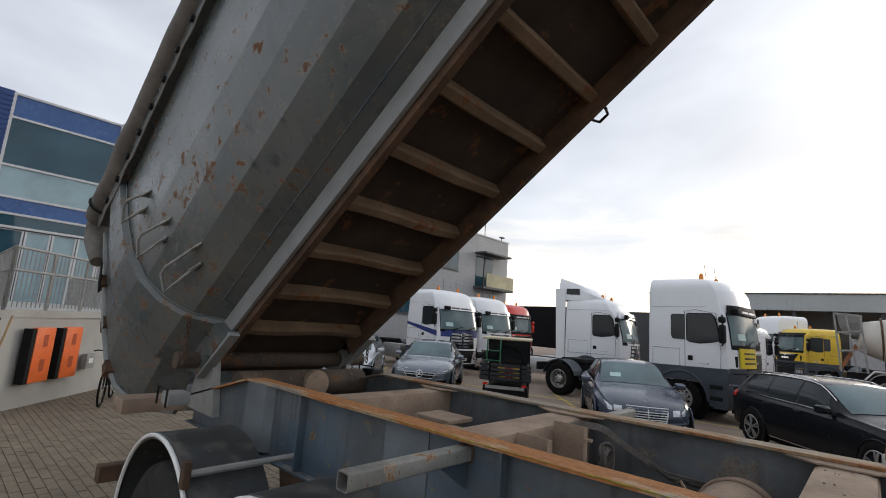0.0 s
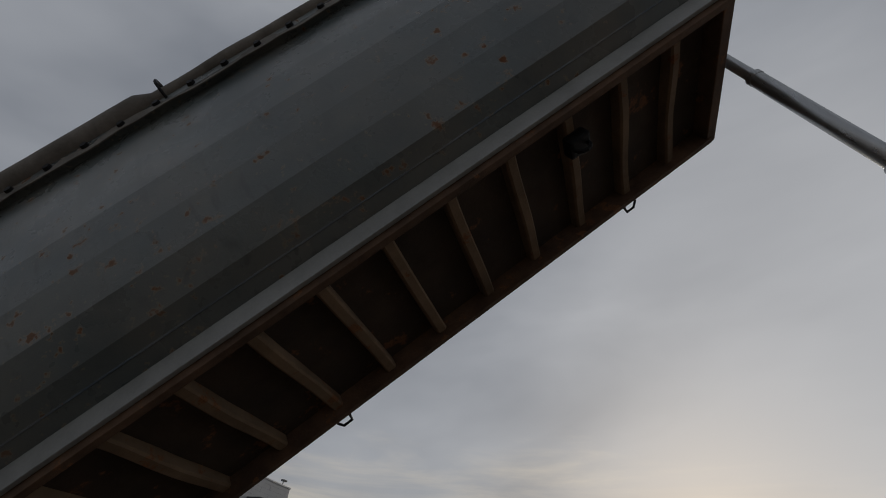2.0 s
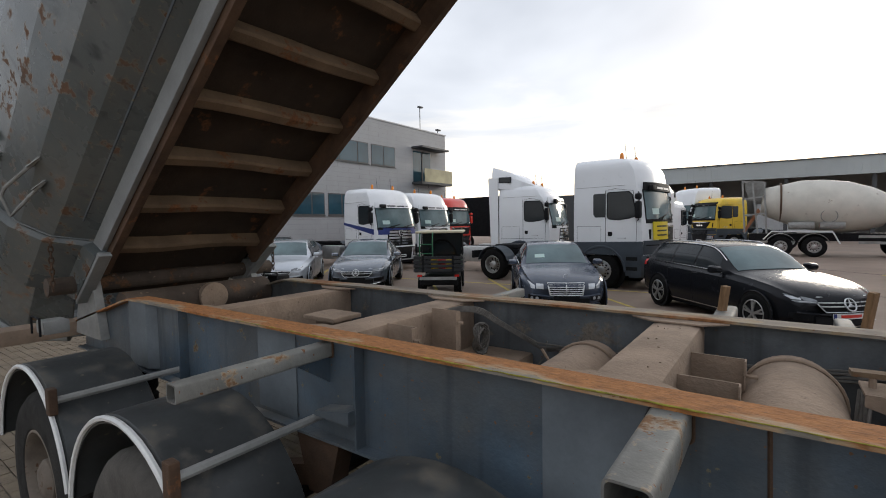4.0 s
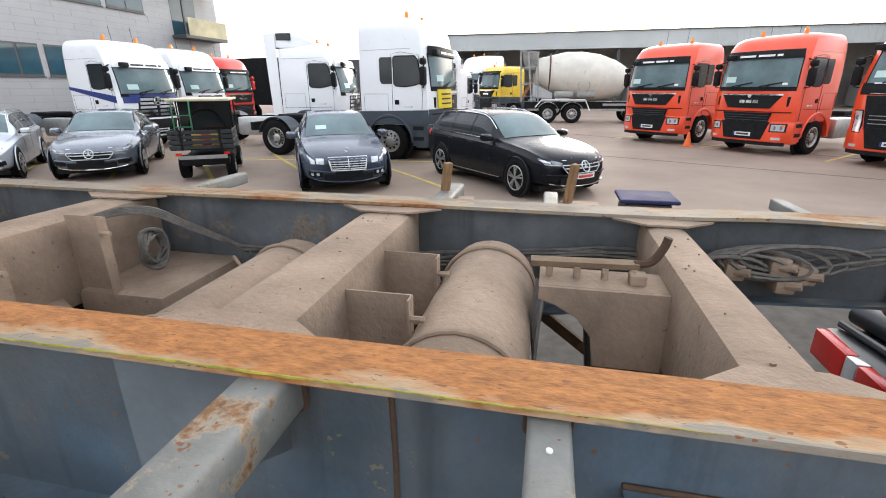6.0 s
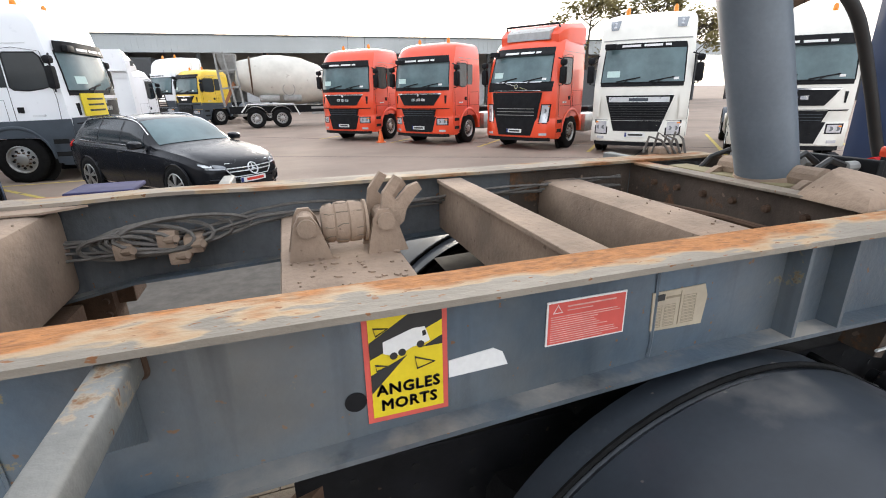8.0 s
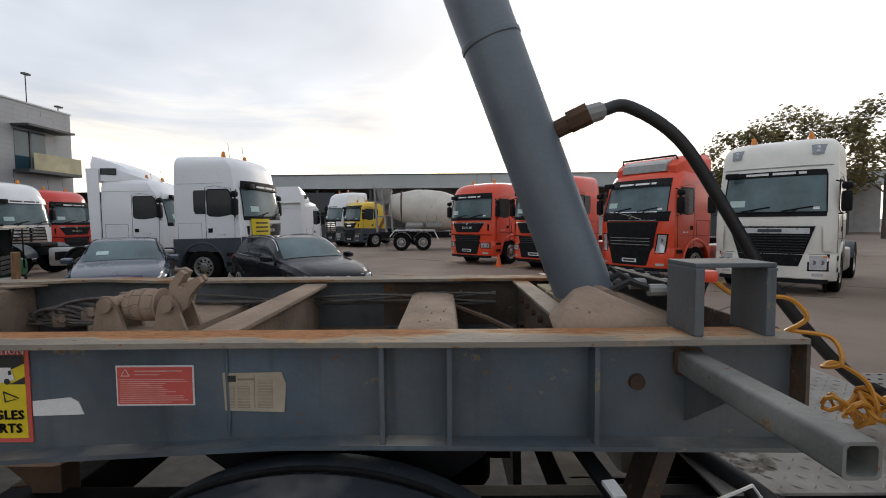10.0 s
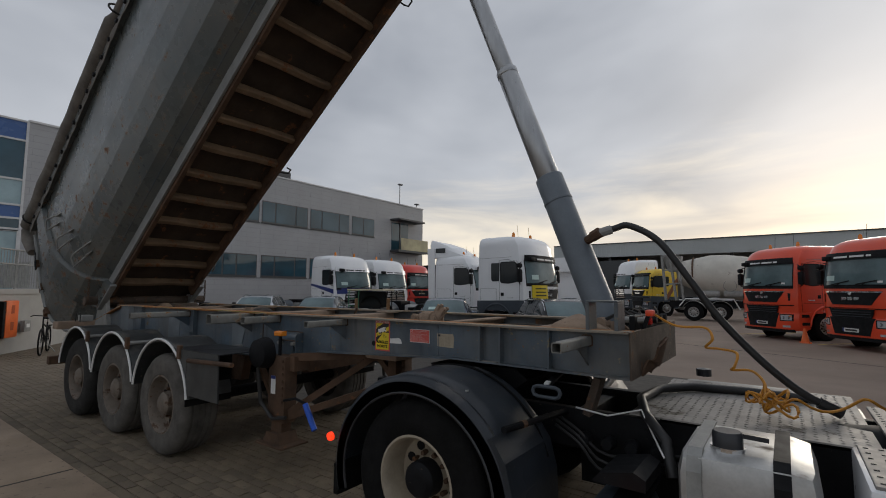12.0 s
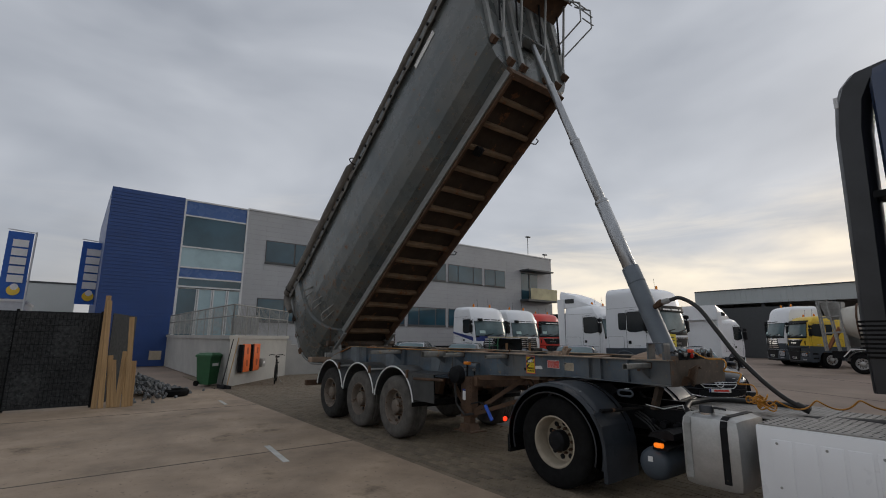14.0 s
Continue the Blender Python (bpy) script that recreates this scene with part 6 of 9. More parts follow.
part("light_roll", tube(B(), [(1.54, 1.04, 1.0), (1.66, 0.42, 1.0)], 0.055, 14), PLASTIC, tl, "", True)
part("light_rod", tube(B(), [(1.44, 0.98, 0.97), (1.52, 0.46, 0.97)], 0.018, 8), PLASTIC, tl)
for y in (0.55, 0.88):
    part("light_clip", box(B(), 1.55, 1.68, y - 0.03, y + 0.03, 1.04, 1.07, 0.006), PLASTIC, tl)
part("plate_band", box(B(), 1.34, 1.37, 0.5, 0.6, 0.72, 0.79), STRIPEBLUE, tl)
part("light_arm", bar(B(), (1.5, 0.5, 0.85), (1.45, YC + 0.43, 0.85), 0.05, 0.05), BLACK, tl)
# cab: only its back and the air intake stack come into view
cab = part("cab_shell", box(B(), 5.72, 7.9, YC - 1.24, YC + 1.24, 1.0, 3.95, 0.14), NAVY, tractor, "navy blue sleeper cab", True)
for z0, z1, y0, y1 in ((1.55, 2.1, -0.2, 0.95), (2.25, 2.75, -0.2, 0.95)):
    pr = [(y0, z0 + 0.08), (y0 + 0.08, z0), (y1 - 0.25, z0), (y1, z0 + 0.2), (y1, z1 - 0.06), (y1 - 0.06, z1), (y0 + 0.06, z1), (y0, z1 - 0.06)]
    part("back_pressing", tube(B(), [(5.714, y, z) for y, z in pr], 0.016, 6, closed=True), NAVY, cab)
part("cab_chassis", box(B(), 5.75, 8.0, YC - 1.1, YC + 1.1, 0.45, 1.0, 0.05), BLACK, tractor)
for yy, out in ((-1.22 + 0.16, -1), (1.34 - 0.16, 1)):
    wheel(tractor, (6.55, yy, 0.525), 0.525, 0.31, 0.30, RUBBER, RIM, out, 8, True, 0.06)
st = part("air_intake", loft(B(), [[(x + dx, YC - 0.86 + dy, z) for dx, dy in ((-r, -w * 0.7), (-r * 0.7, -w), (r * 0.6, -w), (r, -w * 0.6), (r, w * 0.6), (r * 0.6, w), (-r * 0.7, w), (-r, w * 0.7))] for x, z, r, w in ((5.50, 1.35, 0.08, 0.11), (5.50, 1.62, 0.085, 0.12), (5.51, 1.95, 0.10, 0.13), (5.55, 3.5, 0.11, 0.15), (5.58, 3.75, 0.115, 0.16), (5.64, 3.9, 0.13, 0.17), (5.75, 3.99, 0.16, 0.17), (5.95, 4.02, 0.2, 0.16))]), PLASTIC, tractor, "black plastic air intake stack", True)
for k in range(9):
    part("bellows_ring", box(B(), 5.395, 5.605, YC - 0.99, YC - 0.73, 1.62 + 0.035 * k, 1.637 + 0.035 * k, 0.004), RUBBER, st)
part("intake_slot", prism(B(), [(5.425, 2.1), (5.435, 2.1), (5.455, 3.2), (5.445, 3.2)], "xz", YC - 0.93, YC - 0.89), BLACK, st)
part("stack_hole", box(B(), 5.47, 5.5, YC - 1.035, YC - 1.02, 3.72, 3.82, 0.004), FRAMEWHITE, st)
part("stack_clamp", box(B(), 5.44, 5.75, YC - 0.98, YC - 0.74, 2.9, 2.96, 0.01), BLACK, st)
part("grab_handle", tube(B(), [(5.70, 0.1, 1.3), (5.55, 0.1, 1.32), (5.5, 0.2, 1.36), (5.5, 0.9, 1.4)], 0.025, 8), BLACK, cab)
part("work_lamp", lathe(B(), [(0, 5.66), (0.05, 5.66), (0.06, 5.70), (0.04, 5.72)], 14, "x", (0, 0.55, 1.42)), CHROME, cab)
part("coupling_block", box(B(), 5.5, 5.6, -0.3, -0.18, 1.08, 1.2, 0.02), BLACK, tractor, "", True)
# supply hoses from tractor to ram and trailer
hs = [hf + Vector((0.1, -0.03, 0.05)), Vector((3.42, 0.08, 2.255)), Vector((3.53, 0.1, 2.27)), Vector((3.73, 0.1, 2.14)), Vector((3.92, 0.1, 1.86)), Vector((4.10, 0.11, 1.58)), Vector((4.33, 0.13, 1.31)), Vector((4.52, 0.15, 1.14)), Vector((4.68, 0.18, 1.05))]


hz = thing("hydraulic_hose", "thick black hydraulic hose arching from ram to tractor deck", "hose")
part("hose", tube(B(), smooth_line(hs), 0.025, 12), HOSE, hz, "", True)
part("ferrule", tube(B(), [hs[0], hs[0] + (hs[1] - hs[0]) * 0.8], 0.037, 10), GALV, hz)
part("hose_end", tube(B(), [(4.6, 0.165, 1.09), (4.71, 0.185, 1.035)], 0.036, 10), HOSE, hz)
al = thing("air_line", "coiled yellow-orange air line strung to the trailer", "hose")
drop = smooth_line([(3.72, -0.14, 1.62), (3.86, -0.1, 1.54), (4.03, -0.1, 1.535), (4.075, -0.14, 1.47), (4.03, -0.1, 1.41), (4.1, -0.05, 1.40), (4.20, -0.1, 1.385), (4.19, -0.16, 1.31), (4.17, -0.1, 1.28), (4.27, -0.04, 1.275), (4.335, -0.1, 1.22), (4.34, -0.14, 1.13), (4.4, -0.05, 1.10)], 8)
part("line", tube(B(), drop, 0.0085, 6), AIRLINE, al, "", True)
wave = [Vector((4.4 + 1.25 * t, 0.0 + 0.25 * t, 1.075 + 0.12 * t)) + Vector((0.02 * math.cos(t * 24), 0.05 * math.cos(t * 24 + 1), 0.045 * math.sin(t * 24))) for t in lin(0, 1, 70)]
part("line", tube(B(), wave, 0.0085, 6), AIRLINE, al, "", True)
bm = B()
for k in range(7):
    a0 = k * 0.9
    tube(bm, [Vector((4.36, -0.08, 1.065 + 0.016 * k)) + Vector((math.cos(a0), math.sin(a0), 0)) * 0.05 + Vector((0.085 * math.cos(a) * math.cos(a0) - 0.035 * math.sin(a) * math.sin(a0), 0.085 * math.cos(a) * math.sin(a0) + 0.035 * math.sin(a) * math.cos(a0), 0.035 * math.sin(a * 2))) for a in lin(0, math.tau, 17)[:-1]], 0.0085, 6, closed=True)
tagged(part("tangle", bm, AIRLINE, al), kind="stuff")

# ---- parked trucks ----


def truck(name, label, m, style, paint, lower=None, height=3.35, stripe=False, visor_bars=True, lights=True, axles=1, roof_fairing=False, scale=1.0, plate=True, sign=False):
    """A cab-over tractor; x forward from the bumper, y to its left. style sets the face: man, actros, volvo or daf."""
    t = thing(name, label, "truck", m @ Matrix.Scale(scale, 4), "parked trucks")
    lower = lower or paint
    H, HW, XB = height, 1.22, -2.25
    rake = {"man": 0.0, "actros": 0.05, "volvo": 0.08, "daf": 0.05}[style]
    prof = [(0.95, -0.02), (1.3, 0.0), (1.85, -0.02), (2.3, -0.08 - rake), (2.8, -0.17 - rake * 2), (H - 0.42, -0.24 - rake * 2.4), (H - 0.24, -0.34 - rake * 2.4), (H - 0.12, -0.47 - rake * 2.4), (H - 0.04, -0.68 - rake * 2.4), (H, -1.0 - rake * 2.4)]
    wid = [(0.95, HW - 0.02), (1.3, HW), (2.3, HW), (2.9, HW - 0.03), (H - 0.3, HW - 0.06), (H - 0.16, HW - 0.1), (H - 0.07, HW - 0.18), (H - 0.02, HW - 0.3), (H, HW - 0.46)]

    def xf(z):
        return lerp_table(prof, z)

    def hw(z):
        return lerp_table(wid, z)

    def face(z, y, off=0.0):
        return (xf(z) - 0.28 * abs(y / hw(z)) ** 4 + off, y, z)

    def sec(z):
        w = hw(z)
        front = [(xf(z) - 0.28 * abs(q) ** 4, q * w, z) for q in lin(-1, 1, 29)]
        return [(XB + 0.12, w, z), (XB + 0.035, w - 0.03, z), (XB, w - 0.12, z), (XB, -w + 0.12, z), (XB + 0.035, -w + 0.03, z), (XB + 0.12, -w, z)] + front

    zs = [0.95, 1.1, 1.3, 1.6, 1.85, 2.1, 2.3, 2.55, 2.8, H - 0.42, H - 0.3, H - 0.22, H - 0.15, H - 0.1, H - 0.06, H - 0.03, H - 0.01, H]
    shell = part("cab", loft(B(), [sec(z) for z in zs]), paint, t, "", True)

    def panel(nm, z0, z1, w0, w1, mtl, off=0.012, parent=t, lbl="", n=24, yc=0.0):
        bm = B()
        sheet(bm, lambda z, q: face(z, yc + q * (w0 + (w1 - w0) * (z - z0) / (z1 - z0)), off), lin(z0, z1, 6), lin(-1, 1, n), (-0.03, 0, 0))
        return part(nm, bm, mtl, parent, lbl, True)

    ws0, ws1 = {"man": (1.92, 2.72), "actros": (1.78, 2.62), "volvo": (2.0, 2.78), "daf": (1.95, 2.82)}[style]
    sw_ = 1.04 if style in ("daf", "volvo") else 1.12
    scr = panel("windscreen", ws0, ws1, sw_, sw_ - 0.04, SCREEN, 0.014, lbl="dark tinted windscreen")
    rim = [face(ws0, sw_ * q, 0.016) for q in lin(-1, 1, 13)] + [face(z, sw_ - 0.04 * (z - ws0) / (ws1 - ws0), 0.016) for z in lin(ws0, ws1, 6)[1:]] + [face(ws1, (sw_ - 0.04) * q, 0.016) for q in lin(1, -1, 13)] + [face(z, -sw_ + 0.04 * (z - ws0) / (ws1 - ws0), 0.016) for z in lin(ws1, ws0, 6)[1:-1]]
    part("screen_seal", tube(B(), rim, 0.016, 5, closed=True), BLACK, scr)
    panel("scuttle", ws0 - 0.1, ws0 + 0.02, sw_, sw_, BLACK, 0.012)
    vo = 0.02 if style == "daf" else 0.075
    for y in (-0.62, 0.2):
        part("wiper", bar(B(), face(ws0 + 0.02, y, 0.035), face(ws0 + 0.13, y + 0.6, 0.032), 0.02, 0.03), BLACK, scr)
        part("wiper_arm", bar(B(), face(ws0 - 0.05, y + 0.1, 0.04), face(ws0 + 0.08, y + 0.32, 0.036), 0.02, 0.02), BLACK, scr)
    panel("dash_card", ws0 + 0.14, ws0 + 0.3, 0.17, 0.17, PAPER, 0.017, scr, n=4, yc=-0.72)
    panel("dash_card", ws0 + 0.06, ws0 + 0.12, 0.06, 0.06, PLATEWHITE, 0.017, scr, n=3, yc=0.85)
    vis = panel("sun_visor", ws1 - 0.02, ws1 + (0.12 if style == "daf" else 0.2), sw_ - 0.02, sw_ - 0.06, WHITE if style == "actros" and paint is WHITE else BLACK, vo, lbl="sun visor strip with lettering bars")
    if visor_bars:
        for y, w in ((-0.62, 0.16), (-0.22, 0.5), (0.38, 0.52)):
            bm = B()
            sheet(bm, lambda z, q: face(z, -y * 0.9 + q * w * 0.45, vo + 0.004), lin(ws1 + 0.03, ws1 + 0.085, 2), lin(-1, 1, 4), (-0.004, 0, 0))
            part("lettering_bar", bm, PLATEWHITE if style != "actros" or paint is not WHITE else INK, vis)
    if lower is not paint:
        panel("lower_face", 0.98, 1.36, 1.19, 1.19, lower, 0.010)
        for s in (-1, 1):
            part("lower_side", prism(B(), [(-0.26, 0.96), (-0.26, 1.34), (XB, 1.30), (XB, 0.96)], "xz", s * HW - 0.012, s * HW + 0.012), lower, t, "grey plastic lower cab side")
    if sign:
        sg = panel("yellow_sign", 1.38, 1.86, 0.42, 0.42, STICKYELLOW, 0.07, yc=-0.55, lbl="yellow warning plate with dark bars")
        for z in (1.48, 1.6, 1.72):
            panel("sign_bar", z, z + 0.04, 0.3, 0.3, INK, 0.076, sg, yc=-0.55)
    # face
    if style == "man":
        g = panel("grille", 1.34, 1.74, 0.62, 0.9, BLACK, 0.02, lbl="black trapezoid grille")
        panel("chrome_bar", 1.70, 1.735, 0.9, 0.9, CHROME, 0.028, g)
        panel("badge_bar", 1.48, 1.57, 0.08, 0.08, CHROME, 0.024, g, yc=-0.2, n=3)
        panel("badge_bar", 1.48, 1.57, 0.08, 0.08, CHROME, 0.024, g, n=3)
        panel("badge_bar", 1.48, 1.57, 0.08, 0.08, CHROME, 0.024, g, yc=0.2, n=3)
        part("emblem", lathe(B(), [(0, 0.0), (0.05, 0.0), (0.06, -0.02)], 14, "x", (xf(1.68) + 0.035, 0, 1.68)), CHROME, g)
        panel("lower_grille", 0.93, 1.22, 0.62, 0.72, BLACK, 0.055)
        for z in (1.0, 1.07, 1.14):
            panel("grille_bar", z, z + 0.012, 0.62, 0.64, CABGREY, 0.06, g)
        for s in (-1, 1):
            panel("cheek_slot", 1.40, 1.66, 0.02, 0.035, BLACK, 0.012, n=3, yc=s * 1.02)
            panel("cheek_crease", 1.22, 1.25, 0.2, 0.22, BLACK, 0.012, n=6, yc=s * 0.92)
        panel("lower_crease", 1.235, 1.25, 1.1, 1.1, BLACK, 0.014)
    elif style == "actros":
        g = panel("grille", 1.02, 1.68, 0.78, 0.66, BLACK, 0.012, lbl="grille with chrome-edged slats")
        for k in range(5):
            z = 1.07 + k * 0.125
            for s in (-1, 1):
                panel("slat", z, z + 0.075, 0.34 - 0.012 * k, 0.33 - 0.012 * k, paint if paint is not WHITE else CHROME, 0.03, g, n=5, yc=s * (0.39 - 0.012 * k))
        part("star_ring", tube(B(), [(xf(1.55) + 0.06, 0.13 * math.cos(a), 1.55 + 0.13 * math.sin(a)) for a in lin(0, math.tau, 25)[:-1]], 0.014, 6, closed=True), CHROME, g)
        for k in range(3):
            a = radians(90 + 120 * k)
            part("star_arm", bar(B(), (xf(1.55) + 0.06, 0, 1.55), (xf(1.55) + 0.06, 0.13 * math.cos(a), 1.55 + 0.13 * math.sin(a)), 0.02, 0.02), CHROME, g)
        panel("face_band", 1.68, 1.80, 0.9, 0.95, BLACK if lower is not paint else STRIPEBLUE if stripe else paint, 0.015)
    elif style == "volvo":
        panel("upper_band", 1.74, 2.02, 1.1, 1.12, BLACK, 0.014)
        g = panel("grille", 0.92, 1.72, 0.72, 0.86, BLACK, 0.05, lbl="large black mesh grille")
        for z in (1.05, 1.15, 1.24):
            panel("grille_bar", z, z + 0.018, 0.66, 0.66, GALV, 0.06, g)
        panel("chrome_bar", 2.0, 2.02, 0.8, 0.8, CHROME, 0.03)
        panel("chrome_bar", 1.76, 1.78, 0.8, 0.8, CHROME, 0.03)
        part("diagonal", bar(B(), face(1.80, 0.38, 0.025), face(1.99, -0.4, 0.02), 0.02, 0.03), CHROME, g)
        part("emblem", lathe(B(), [(0.045, 0.0), (0.07, 0.0), (0.07, -0.02)], 16, "x", (xf(1.9) + 0.04, 0, 1.89), False), CHROME, g)
    else:
        g = panel("grille", 0.97, 1.62, 0.66, 0.86, BLACK, 0.03, lbl="black slatted grille")
        for k in range(7):
            panel("slat", 1.0 + k * 0.065, 1.02 + k * 0.065, 0.64 + 0.02 * k, 0.64 + 0.02 * k, PLASTIC, 0.046, g)
        panel("logo_bar", 1.45, 1.58, 0.76, 0.76, BRIGHT, 0.05, g, "bright bar across the grille")
        panel("logo_letters", 1.475, 1.555, 0.24, 0.24, CABGREY, 0.055, g)
        for s in (-1, 1):
            panel("corner_deflector", 1.05, 1.62, 0.07, 0.09, paint, 0.06, n=6, yc=s * 1.08)
            rl_ = panel("roof_lamp", H - 0.46, H - 0.22, 0.1, 0.14, CARLAMP, 0.02, n=6, yc=s * 0.82, lbl="smoked roof lamp")
            for dz in (-0.05, 0.05):
                o = face(H - 0.34 + dz, s * 0.82, 0.03)
                part("lamp_lens", lathe(B(), [(0.0, o[0] + 0.015), (0.035, o[0] + 0.01), (0.042, o[0] - 0.03)], 12, "x", (0, o[1], o[2])), LAMPGLASS, rl_, "", True)
        panel("roof_crease", ws1 + 0.2, ws1 + 0.225, 1.1, 1.1, GALV, 0.012)
    # bumper with lamps
    bx = lambda z, y: (0.04 - 0.34 * abs(y / HW) ** 4, y, z)
    bm = B()
    loft(bm, [[(-0.62, HW, z), (-0.62, -HW, z)] + [(0.04 - o - 0.34 * abs(q) ** 4, q * HW, z) for q in lin(-1, 1, 15)] for z, o in ((0.36, 0.06), (0.42, 0.0), (0.85, -0.01), (0.97, 0.02))])
    bp = part("bumper", bm, lower if style != "actros" or lower is not paint else lower, t, "", True)
    ow = 0.66 if style == "daf" else 0.72
    bm = sheet(B(), lambda z, q: (bx(z, q * (ow - (0.97 - z) * 0.3))[0] + 0.012, q * (ow - (0.97 - z) * 0.3), z), lin(0.69 if style == "daf" else 0.46, 0.965, 5), lin(-1, 1, 8), (-0.03, 0, 0))
    part("bumper_opening", bm, BLACK, bp)
    bm = sheet(B(), lambda z, q: (bx(z, q * 1.1)[0] + 0.006 - 0.02, q * 1.1, z), lin(0.30, 0.40, 2), lin(-1, 1, 9), (-0.05, 0, 0))
    part("lower_lip", bm, BLACK, bp)
    if plate:
        pl = part("number_plate", box(B(), 0.045, 0.06, -0.26, 0.26, 0.54, 0.65), PLATEWHITE, bp)
        part("plate_bar", box(B(), 0.06, 0.063, -0.17, 0.2, 0.57, 0.62), INK, pl)
        part("plate_band", box(B(), 0.06, 0.0625, -0.26, -0.215, 0.54, 0.65), STRIPEBLUE, pl)
    for s in (-1, 1):
        HLW = 0.1 if style == "volvo" else 0.15
        z0, z1 = {"man": (0.72, 0.9), "actros": (0.6, 0.92), "volvo": (0.85, 1.35), "daf": (0.62, 0.95)}[style]
        bm = sheet(B(), lambda z, q: ((bx(z, s * (0.92 + q * HLW))[0] if z < 0.96 else face(z, s * (0.92 + q * HLW + (z - 0.9) * 0.12))[0]) + 0.014, s * (0.92 + q * HLW + (max(0, z - 0.9) * 0.12)), z), lin(z0, z1, 3), lin(-1, 1, 6), (-0.02, 0, 0))
        hl = part("headlamp", bm, LAMPGLASS, bp, "clear headlamp", True)
        bm = sheet(B(), lambda z, q: ((bx(z, s * (0.92 + q * (HLW + 0.035)))[0] if z < 0.96 else face(z, s * (0.92 + q * (HLW + 0.035) + (z - 0.9) * 0.12))[0]) + 0.009, s * (0.92 + q * (HLW + 0.035) + (max(0, z - 0.9) * 0.12)), z), lin(z0 - 0.03, z1 + 0.03, 3), lin(-1, 1, 8), (-0.02, 0, 0))
        part("lamp_surround", bm, BLACK, hl)
        for q in (-0.5, 0.45):
            zc_ = (z0 + z1) / 2 if style != "volvo" else z0 + (0.13 if q < 0 else 0.34)
            yc_ = s * (0.92 + (q * HLW if style != "volvo" else max(0, zc_ - 0.9) * 0.12))
            xc_ = (bx(zc_, yc_)[0] if zc_ < 0.96 else face(zc_, yc_)[0]) + 0.017
            part("reflector", lathe(B(), [(0.0, xc_ - 0.004), (0.04, xc_), (0.055, xc_ + 0.003), (0.055, xc_ - 0.01)], 14, "x", (0, yc_, zc_)), CARLAMP, hl, "", True)
        part("indicator", sheet(B(), lambda z, q: ((bx(z, s * (0.92 + HLW * (0.8 + 0.25 * q)))[0] if z < 0.96 else face(z, s * (0.92 + HLW * 0.8 + (z - 0.9) * 0.12))[0]) + 0.018, s * (0.92 + HLW * (0.8 + 0.25 * q) + (max(0, z - 0.9) * 0.12)), z), [z1 - 0.05, z1 - 0.015], lin(-1, 1, 3), (-0.01, 0, 0)), AMBER, hl)
        part("fog_lamp", sheet(B(), lambda z, q: (bx(z, s * (0.92 + q * 0.1))[0] + 0.012, s * (0.92 + q * 0.1), z), lin(0.47, 0.54, 2), lin(-1, 1, 4), (-0.02, 0, 0)), LAMPGLASS, bp)
        # mirrors
        for z0, z1 in ((1.95, 2.42), (2.45, 2.62)):
            mr = part("mirror", box(B(), -0.42, -0.26, s * 1.36 - 0.1, s * 1.36 + 0.1, z0, z1, 0.07), BLACK if paint is not REDDEEP else paint, t, "", True)
        part("mirror_arm", tube(B(), [(-0.4, s * 1.16, 2.66), (-0.32, s * 1.36, 2.6), (-0.34, s * 1.36, 1.92), (-0.42, s * 1.18, 1.9)], 0.02, 6), BLACK, t)
        part("kerb_mirror", box(B(), 0.0 - 0.2, 0.02 - 0.1, s * 0.85 - 0.15, s * 0.85 + 0.15, ws1 - 0.02, ws1 + 0.12, 0.03), BLACK, t, "", True) if s < 0 else None
        # side window, door lines, handle
        ys = s * (HW + 0.002)
        yg = s * (HW - 0.004)
        win = prism(B(), [(-0.46, 2.02), (-0.44, 2.1), (-0.55, 2.6), (-0.63, 2.68), (-1.18, 2.68), (-1.22, 2.64), (-1.22, 2.0), (-1.16, 1.95), (-0.9, 1.93), (-0.62, 1.97)], "xz", yg - 0.012, yg + 0.012)
        part("window_seal", tube(B(), [(-0.46, yg, 2.02), (-0.44, yg, 2.1), (-0.55, yg, 2.6), (-0.63, yg, 2.68), (-1.18, yg, 2.68), (-1.22, yg, 2.64), (-1.22, yg, 2.0), (-1.16, yg, 1.95), (-0.9, yg, 1.93), (-0.62, yg, 1.97)], 0.02, 5, closed=True), BLACK, t)
        part("side_window", win, SIDEGLASS, t, "", False)
        part("quarter_window", prism(B(), [(-1.27, 2.0), (-1.27, 2.66), (-1.58, 2.66), (-1.62, 2.62), (-1.62, 2.08), (-1.56, 2.0)], "xz", yg - 0.011, yg + 0.011), SIDEGLASS, t) if style in ("man", "daf") else None
        part("door_seam", tube(B(), [(-0.45, ys, 1.0), (-0.42, ys, 1.75), (-0.52, ys, 2.7), (-1.0, ys, 2.78), (-1.27, ys, 2.74), (-1.27, ys, 1.0)], 0.006, 4), BLACK, t)
        part("door_handle", box(B(), -1.2, -1.08, ys - 0.015, ys + 0.015, 1.48, 1.6, 0.008), BLACK, t)
        part("body_crease", tube(B(), [(-0.5, ys, 1.32), (XB + 0.12, ys, 1.30)], 0.006, 4), BLACK, t)
        part("roof_crease", tube(B(), [(-0.75, s * hw(2.86), 2.86), (XB + 0.12, s * hw(2.86), 2.84)], 0.007, 4), GALV, t)
        part("side_badge", box(B(), -0.95, -0.7, ys - 0.006, ys + 0.006, 1.40, 1.44), BRIGHT, t)
